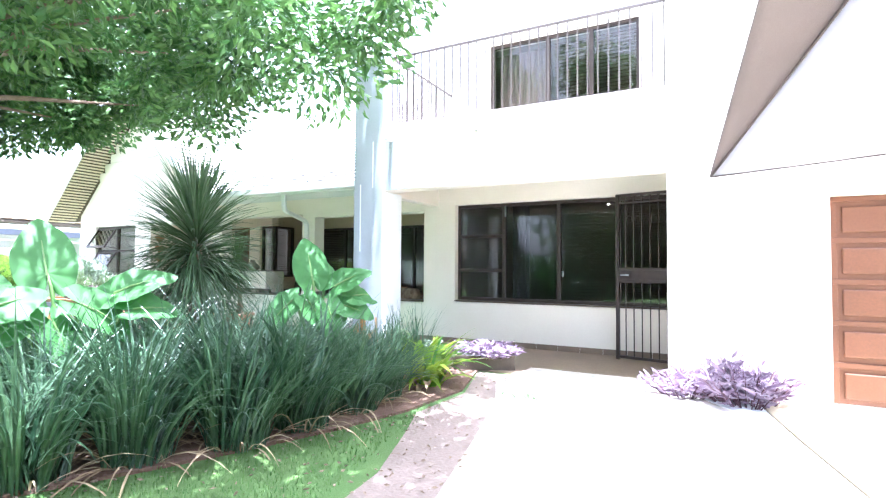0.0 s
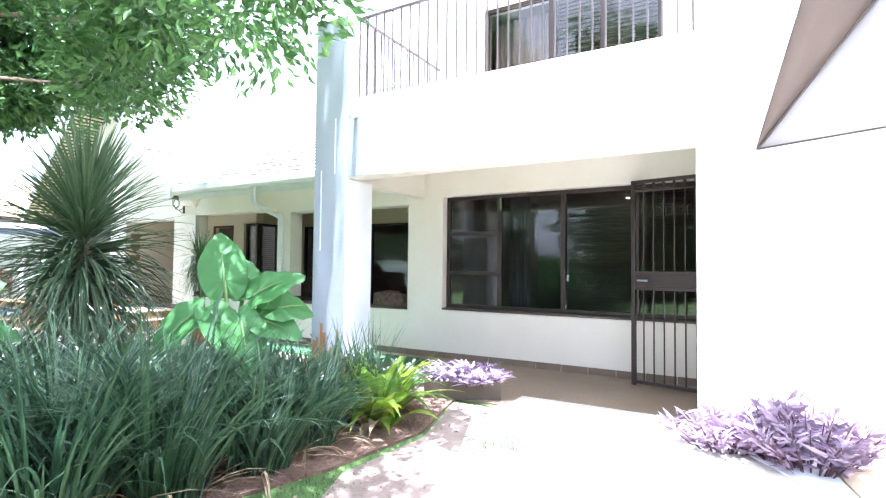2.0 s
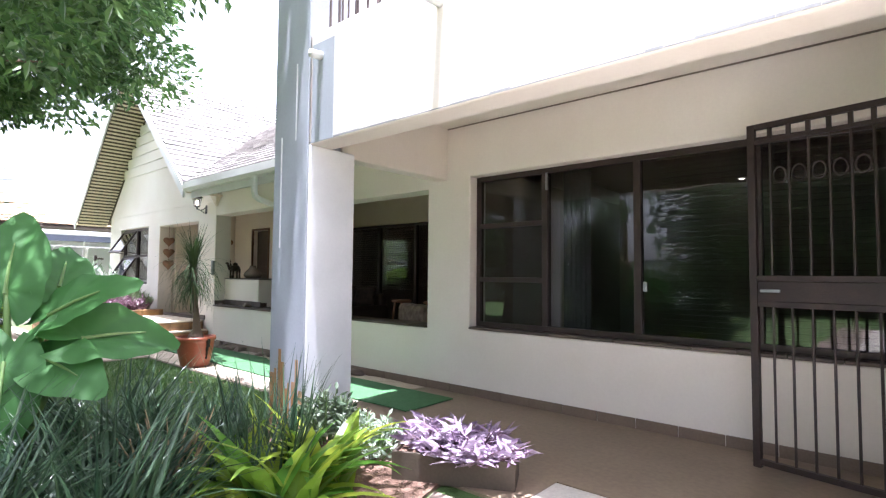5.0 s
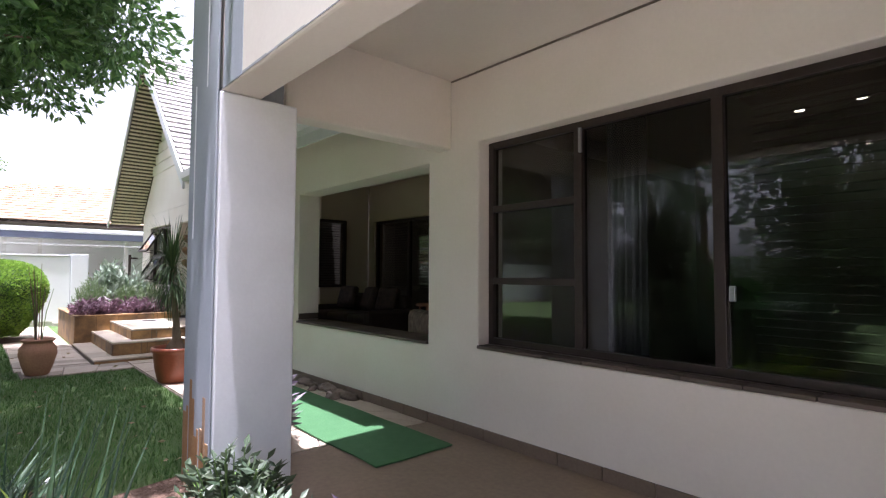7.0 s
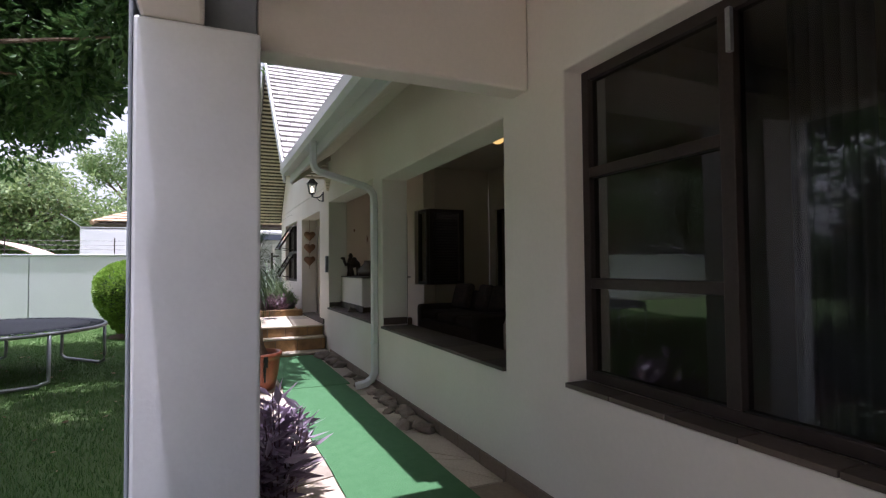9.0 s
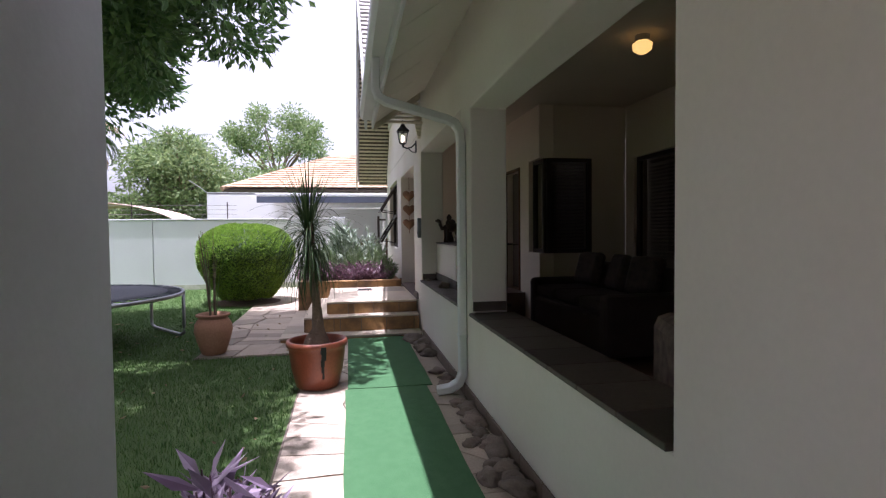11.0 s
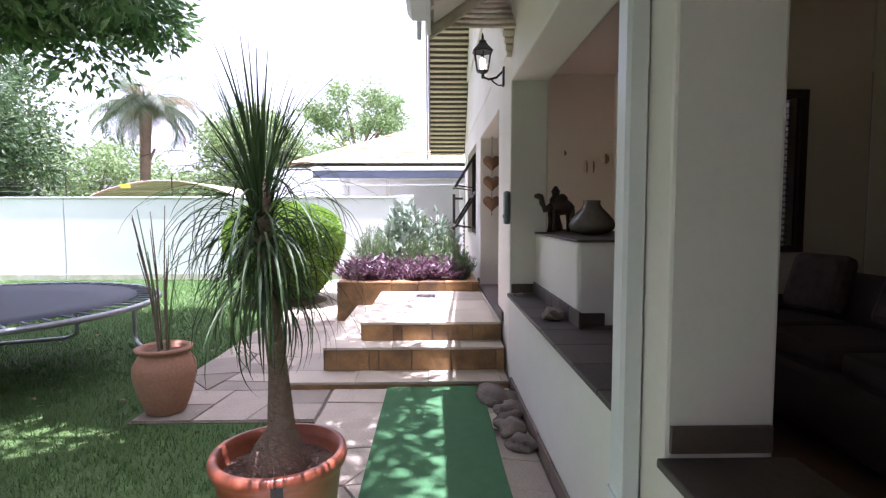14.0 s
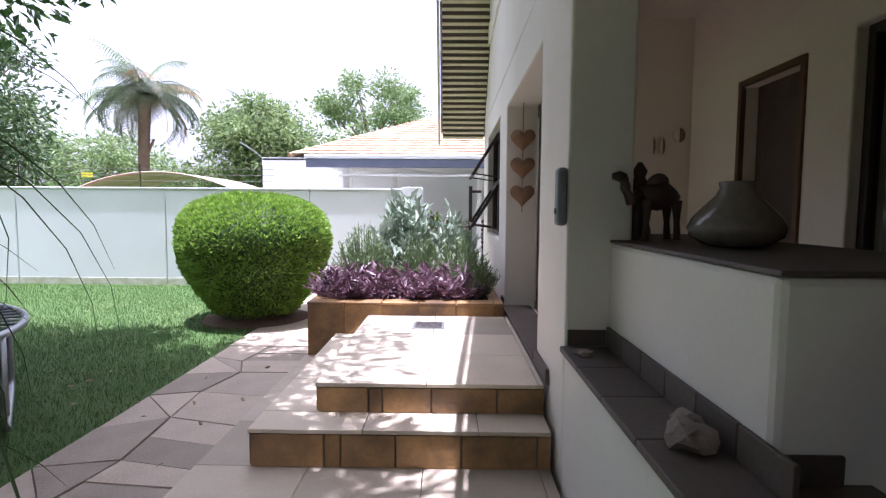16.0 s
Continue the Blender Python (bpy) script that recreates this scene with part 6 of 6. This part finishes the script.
for x in (-13.6, -12.3, -11.0):
    part("post", boxed(x - 0.04, x + 0.04, -14.14, -14.06, 2.0, 3.6, 0.005), BOUNDARY, sc)
for i in range(6):
    part("slat", boxed(-13.7, -10.9, -14.05, -14.02, 2.06 + 0.26 * i, 2.22 + 0.26 * i, 0.004), BOUNDARY, sc)


# ---- beyond the boundary wall ----
broad_tree("street_tree", "dark dense tree beyond the garden wall", -21.5, -7.5, 2.2, 0.2, (-21.5, -7.5, 4.0), (2.6, 3.2, 2.6), 130, 120, 0.2, DARK_LEAF, 0.42, 0.9, "trees beyond the wall", 11, 0.8)
broad_tree("street_tree", "dark dense tree beyond the garden wall", -19.5, -11.5, 2.2, 0.2, (-19.5, -11.5, 4.4), (2.6, 3.2, 3.2), 130, 120, 0.2, DARK_LEAF, 0.42, 0.9, "trees beyond the wall", 12, 0.8)
broad_tree("street_tree", "light green tree beyond the garden wall", -24.0, -9.5, 2.4, 0.2, (-24.0, -9.5, 3.4), (3.2, 3.0, 1.9), 80, 80, 0.22, FAR_LEAF, 0.42, 0.9, "trees beyond the wall", 13, 0.85)
broad_tree("street_tree", "light green tree beyond the garden wall", -31.0, -1.6, 2.0, 0.2, (-31, -1.6, 3.5), (2.6, 2.4, 2.3), 120, 110, 0.24, FAR_LEAF, 0.42, 0.8, "trees beyond the wall", 14, 0.8)
broad_tree("street_tree", "light green tree beyond the garden wall", -34.0, 1.5, 2.0, 0.2, (-34, 1.5, 3.0), (2.8, 2.6, 1.8), 110, 100, 0.24, FAR_LEAF, 0.42, 0.8, "trees beyond the wall", 15, 0.8)
broad_tree("street_tree", "light green tree beyond the garden wall", -33.0, -5.5, 2.0, 0.2, (-33, -5.5, 1.9), (3.2, 3.4, 1.1), 90, 80, 0.26, FAR_LEAF, 0.42, 0.9, "trees beyond the wall", 16, 0.85)
broad_tree("street_tree", "light green tree beyond the garden wall", -36.0, -12.5, 2.0, 0.2, (-36, -12.5, 3.2), (3.6, 4.0, 1.8), 90, 80, 0.28, FAR_LEAF, 0.42, 0.9, "trees beyond the wall", 17, 0.9)
broad_tree("umbrella_tree", "tall wide-crowned tree with open forks behind the tiled roof", -42.0, 1.8, 4.6, 0.35, (-42, 1.9, 7.7), (3.4, 3.7, 1.9), 42, 230, 0.24, FAR_LEAF, 0.42, 0.5, "", 18, 0.85)
broad_tree("street_tree", "dark dense tree beyond the garden wall", -16.9, -4.5, 2.2, 0.16, (-17.2, -4.6, 3.6), (1.2, 2.0, 1.5), 70, 110, 0.16, DARK_LEAF, 0.42, 0.9, "trees beyond the wall", 19, 0.7)


def palm(x, y, h, n, L, seed, label, group="palms beyond the wall"):
    t = thing("palm_tree", label, "palm", group, at=(x, y, 0))
    r = random.Random(seed)
    part("trunk", tube(bmesh.new(), [(0, 0, 0), (0.1, 0.05, h * 0.5), (0.0, 0.12, h)], [0.26, 0.2, 0.24], 12), BARK, t, smooth=True)
    part("stub", tube(bmesh.new(), [(0, 0, h * 0.55), (0.1, 0.5, h * 0.7)], [0.09, 0.05], 6), BARK, t)
    for i in range(n):
        a, e = r.uniform(0, 6.283), r.uniform(-0.2, 1.4)
        seg, p, pts, bend = 9, Vector((0, 0.12, h)), [], r.uniform(0.12, 0.32)
        for k in range(seg + 1):
            pts.append(p.copy())
            p = p + Vector((math.cos(a) * math.cos(e), math.sin(a) * math.cos(e), math.sin(e))) * L / seg
            e -= bend
        tube_bm = tube(bmesh.new(), pts, [0.03 * (1 - k / 12) for k in range(seg + 1)], 4)
        fr = part("frond", tube_bm, PALM_LEAF, t)
        base, az, lf = [], [], []
        for k in range(1, seg + 1):
            for s in (-1, 1):
                for q in (0, 0.33, 0.66):
                    base.append(tuple(pts[k].lerp(pts[k - 1], q)))
                    az.append(a + s * 1.15)
                    lf.append(L * 0.32 * math.sin(math.pi * (0.15 + 0.8 * k / seg)))
        part("frond_blade", ribbons(base, np.array(az), -0.35, np.array(lf), 0.055, 0.9, 3), PALM_LEAF if i % 7 else DRY_LEAF, fr)


palm(-9.9, -9.3, 2.5, 26, 2.0, 9, "low feathery palm at the far side of the garden", "")
palm(-28.0, -5.2, 5.7, 48, 2.7, 3, "tall feathery palm with a thick brown trunk beyond the wall")
palm(-33.0, -2.6, 5.4, 34, 2.5, 4, "feathery palm among the far trees")

# neighbour's house with tiled hip roof
nb = thing("neighbour_house", "white single-storey house with an orange tiled hip roof", "house")
part("wall", boxed(-32, -24, 1.8, 12, 0, 3.0), BOUNDARY, nb)
EA, EZ = (-23.5, 1.3, 12.5), 3.0
part("roof", solid(bmesh.new(), [(-23.5, 1.3, 3.0), (-23.5, 12.5, 3.0), (-28, 8.5, 5.0), (-28, 4.9, 4.75)], 0.1), DARKWOOD, nb)
shingles("roof_tiles", (-23.5, 1.3, 3.10), (-23.5, 12.5, 3.10), (-28, 9.0, 5.05), (-28, 4.9, 4.85), 16, 46, nb, "orange roof tiles", TERRACOTTA_ROOF, 0.96)
shingles("roof_tiles", (-32.5, 1.3, 3.10), (-23.5, 1.3, 3.10), (-27.9, 4.9, 4.85), (-28.1, 4.9, 4.85), 16, 40, nb, "orange roof tiles", TERRACOTTA_ROOF, 0.96)
part("ridge", tube(bmesh.new(), [(-23.5, 1.3, 3.04), (-28, 4.9, 4.8), (-28, 9.0, 5.0)], 0.09, 6), TERRACOTTA_ROOF, nb)
shingles("roof_tiles", (-29, 5.5, 4.10), (-29, 12.5, 4.10), (-31, 12.5, 5.40), (-31, 7.4, 5.30), 10, 26, nb, "orange roof tiles", TERRACOTTA_ROOF, 0.96)
nw = tagged(part("wall_neighbour", boxed(-19.7, -19.5, 2.62, 4.0, 2.4, 2.46), BOUNDARY), "coping of the neighbour's white wall", "wall", "", "structure")
nb.matrix_world = pose(1.2, 1.1, -0.25)
cp = thing("carport", "white flat-roofed carport with a blue-grey beam and steel posts", "carport")
part("roof_deck", boxed(-21.0, -16.4, 4.52, 13, 2.16, 2.22, 0.01), GUTTER, cp)
part("fascia_beam", boxed(-16.39, -16.3, 4.52, 13, 1.98, 2.13, 0.01), BLUEGREY, cp, "blue-grey front beam")
part("front_lip", boxed(-16.42, -16.28, 4.5, 13, 2.131, 2.2, 0.01), GUTTER, cp)
part("lower_lip", boxed(-16.39, -16.31, 5.1, 13, 1.83, 1.86, 0.006), GUTTER, cp)
for i in range(9):
    part("roof_rib", boxed(-16.6 - i * 0.5, -16.56 - i * 0.5, 4.6, 13, 2.08, 2.158), GUTTER, cp)
for x, y in ((-16.7, 5.15), (-16.7, 7.6), (-17.9, 5.0), (-18.1, 5.9)):
    part("post", boxed(x - 0.04, x + 0.04, y - 0.04, y + 0.04, 0.06, 2.155), GUTTER, cp)
dc = thing("curved_carport", "faded pink curved carport roof beyond the wall", "carport")
bm = bmesh.new()
rows = [[bm.verts.new((-22.5 - 3.2 * i / 6, -4.2 + 5.0 * k / 24, 1.72 + 0.62 * math.sin(math.pi * k / 24) ** 0.75)) for k in range(25)] for i in range(7)]
for a, b in zip(rows, rows[1:]):
    for k in range(24):
        bm.faces.new((a[k], a[k + 1], b[k + 1], b[k]))
ob = part("sheet", bm, PINK, dc, smooth=True)
ob.modifiers.new("thick", "SOLIDIFY").thickness = 0.03
part("edge_beam", tube(bmesh.new(), [(-22.5, -4.2, 1.66), (-22.5, 0.8, 1.66)], 0.05, 6), mat("red_painted_steel", (0.4, 0.06, 0.04), 0.5), dc)
for y in (-4.1, 0.7):
    part("post", boxed(-22.6, -22.5, y - 0.05, y + 0.05, 0, 1.66), STEEL, dc)
ef = thing("fence_wires", "thin security fence posts and wires along the wall top", "fence")
for i in range(9):
    y = -12 + i * 2.0
    part("post", rod(bmesh.new(), (-15.6, y, 1.57), (-15.6, y, 1.95), 0.012, seg=6), IRON, ef)
for z in (1.68, 1.78, 1.88):
    part("wire", rod(bmesh.new(), (-15.6, -13.5, z), (-15.6, 4.2, z), 0.003, seg=4), IRON, ef)
part("warning_plate", boxed(-15.625, -15.612, 1.02, 1.2, 1.74, 1.82), YELLOW, ef, "small yellow warning plate")
ae = thing("aerial_pole", "thin leaning steel pole on the neighbour's wall", "pole")
part("pole", tube(bmesh.new(), [(-19.55, 2.66, 2.4), (-19.4, 2.45, 2.6), (-19.2, 2.2, 2.78)], 0.015, 6), STEEL, ae)
yg = thing("yard_gate_post", "thin black steel gate post at the house corner", "post")
part("post", boxed(-15.05, -15.0, 7.35, 7.4, 0, 1.6), IRON, yg)
part("bar", boxed(-15.04, -15.01, 7.4, 7.54, 1.5, 1.54), IRON, yg)

# table and chairs in the yard
tb2 = thing("garden_table", "dark wooden garden table in the yard", "table", at=(-17.6, 6.7, 0.06))
part("tabletop", boxed(-0.5, 0.5, -0.5, 0.5, 0.7, 0.74, 0.006), BROWN_DOOR, tb2)
for x in (-0.44, 0.44):
    for y in (-0.44, 0.44):
        part("leg", boxed(x - 0.03, x + 0.03, y - 0.03, y + 0.03, 0, 0.7), BROWN_DOOR, tb2)
cy = thing("garden_chair", "dark slatted wooden garden chair by the table", "chair", "garden chairs", at=(-16.7, 7.15, 0.06), turn=70)
part("seat", boxed(-0.24, 0.24, -0.24, 0.24, 0.42, 0.45), BROWN_DOOR, cy)
for x in (-0.22, 0.22):
    part("front_leg", boxed(x - 0.02, x + 0.02, -0.24, -0.2, 0, 0.42), BROWN_DOOR, cy)
    part("back_post", boxed(x - 0.02, x + 0.02, 0.2, 0.24, 0, 1.0), BROWN_DOOR, cy)
for i in range(6):
    part("back_slat", boxed(-0.2, 0.2, 0.21, 0.23, 0.5 + i * 0.085, 0.55 + i * 0.085), BROWN_DOOR, cy)
copy_thing(cy, pose(-17.7, 5.95, 0.06, 0, 0, 180))
copy_thing(cy, pose(-17.9, 7.5, 0.06, 0, 0, 10))
vp = thing("table_plant", "small yellow-green pot plant on the garden table", "plant", at=(-17.5, 6.75, 0.8))
part("pot", lathe(bmesh.new(), [(0.06, 0.0), (0.09, 0.1), (0.08, 0.1)], 14), URN, vp)
part("leaves", leaves(rng.normal(size=(120, 3)) * 0.07 + np.array([0, 0, 0.2]), 0.1), LIME_LEAF, vp)

# ---- lawn blades, litter, paving pieces ----
def inside(px, py, poly):
    hit = np.zeros(len(px), bool)
    for (x0, y0), (x1, y1) in zip(poly, poly[1:] + poly[:1]):
        cross = (y0 > py) != (y1 > py)
        hit ^= cross & (px < (x1 - x0) * (py - y0) / (y1 - y0 + 1e-9) + x0)
    return hit


def turf_blades(name, poly, count, h, label):
    xs, ys = [p[0] for p in poly], [p[1] for p in poly]
    px, py = rng.uniform(min(xs), max(xs), count), rng.uniform(min(ys), max(ys), count)
    ok = inside(px, py, poly)
    px, py = px[ok], py[ok]
    n = len(px)
    ob = part(name, ribbons(np.stack([px, py, np.full(n, -0.012)], 1), rng.uniform(0, 6.283, n), rng.uniform(0.7, 1.5, n), rng.uniform(0.5, 1.2, n) * h, 0.007, 0.6, 1), GRASS_LEAF)
    return tagged(ob, label, "grass", "", "stuff")


turf_blades("lawn_grass", [(-4.4, 5.75), (-4.4, 6.25), (-8.53, 6.25), (-8.53, 5.12), (-15.4, 5.02), (-15.4, -1.0), (-5.6, -1.0), (-6.1, 3.2), (-5.2, 4.7), (-4.4, 5.4)], 210000, 0.038, "short green lawn grass")
turf_blades("verge_grass", [(-2.25, 4.3), (-2.35, 3.75), (-2.55, 3.05), (-2.8, 2.4), (-3.0, 1.95), (-3.25, 1.45), (-3.6, 0.6), (-2.0, 0.6), (-1.75, 1.6), (-1.85, 2.4), (-2.05, 3.2), (-2.0, 3.9)], 9000, 0.032, "short green lawn grass beside the bed")
turf_blades("verge_tuft", [(-1.85, 4.7), (-1.75, 4.4), (-1.4, 4.55), (-1.35, 4.8), (-1.6, 4.95)], 1500, 0.05, "sparse grass tuft on the sandy verge")
n = 700
q = np.stack([rng.uniform(-3.3, -1.2, n), rng.uniform(1.2, 5.6, n), np.full(n, 0.014)], 1)
lo = rng.normal(size=(n, 3)) * np.array([1, 1, 0.15])
tagged(part("leaf_litter", leaves(q[(q[:, 0] < -1.35 - 0.25 * (q[:, 1] - 3))], 0.035, lo[(q[:, 0] < -1.35 - 0.25 * (q[:, 1] - 3))], 0.4, 0.1), BARK), "fallen dry leaves on the soil", "litter", "", "stuff")
n = 160
q = np.stack([rng.uniform(-11, -4.6, n), rng.uniform(2.2, 6.2, n), np.full(n, 0.03)], 1)
tagged(part("lawn_litter", leaves(q, 0.05, rng.normal(size=(n, 3)) * np.array([1, 1, 0.15]), 0.4, 0.1), DRY_LEAF), "fallen dry leaves on the lawn", "litter", "", "stuff")


def paving(name, label, x0, x1, y0, y1, nx, ny, seed, z=0.006):
    """Irregular flat stones over a rectangle: a jittered grid of polygons with open joints."""
    t = thing(name, label, "paving", kind="structure")
    r = random.Random(seed)
    g = {}
    for i in range(nx + 1):
        for j in range(ny + 1):
            jx, jy = (0 if i in (0, nx) else r.uniform(-0.27, 0.27)), (0 if j in (0, ny) else r.uniform(-0.3, 0.3))
            g[i, j] = Vector((x0 + (x1 - x0) * (i + jx) / nx, y0 + (y1 - y0) * (j + jy) / ny))
    for i in range(nx):
        for j in range(ny):
            quad = [g[i, j], g[i + 1, j], g[i + 1, j + 1], g[i, j + 1]]
            if r.random() < 0.4:
                halves = ([quad[0], quad[1], quad[2]], [quad[0], quad[2], quad[3]]) if r.random() < 0.5 else ([(quad[0] + quad[1]) / 2, quad[1], quad[2], (quad[2] + quad[3]) / 2], [quad[0], (quad[0] + quad[1]) / 2, (quad[2] + quad[3]) / 2, quad[3]])
            else:
                halves = (quad,)
            for poly in halves:
                c = sum(poly, Vector((0, 0))) / len(poly)
                inner = [(c + (p - c) * (1 - 0.009 / max(0.05, (p - c).length))) for p in poly]
                me_b = prism(bmesh.new(), [tuple(p - c) for p in inner], -0.03, 0.0)
                ob = part("paving_stone", me_b, STONE, t)
                ob.matrix_basis = pose(c.x, c.y, z + r.uniform(-0.003, 0.003), r.uniform(-0.3, 0.3), r.uniform(-0.3, 0.3), 0)
    return t


paving("paving_path", "irregular buff stone paving along the house wall", -9.1, -4.32, 6.28, 7.53, 11, 3, 5)
paving("paving_corner", "irregular buff stone paving before the steps", -9.1, -8.56, 5.16, 6.27, 1, 3, 6)
paving("paving_side", "irregular buff stone paving beside the terrace", -11.66, -9.11, 5.1, 5.89, 6, 2, 7)
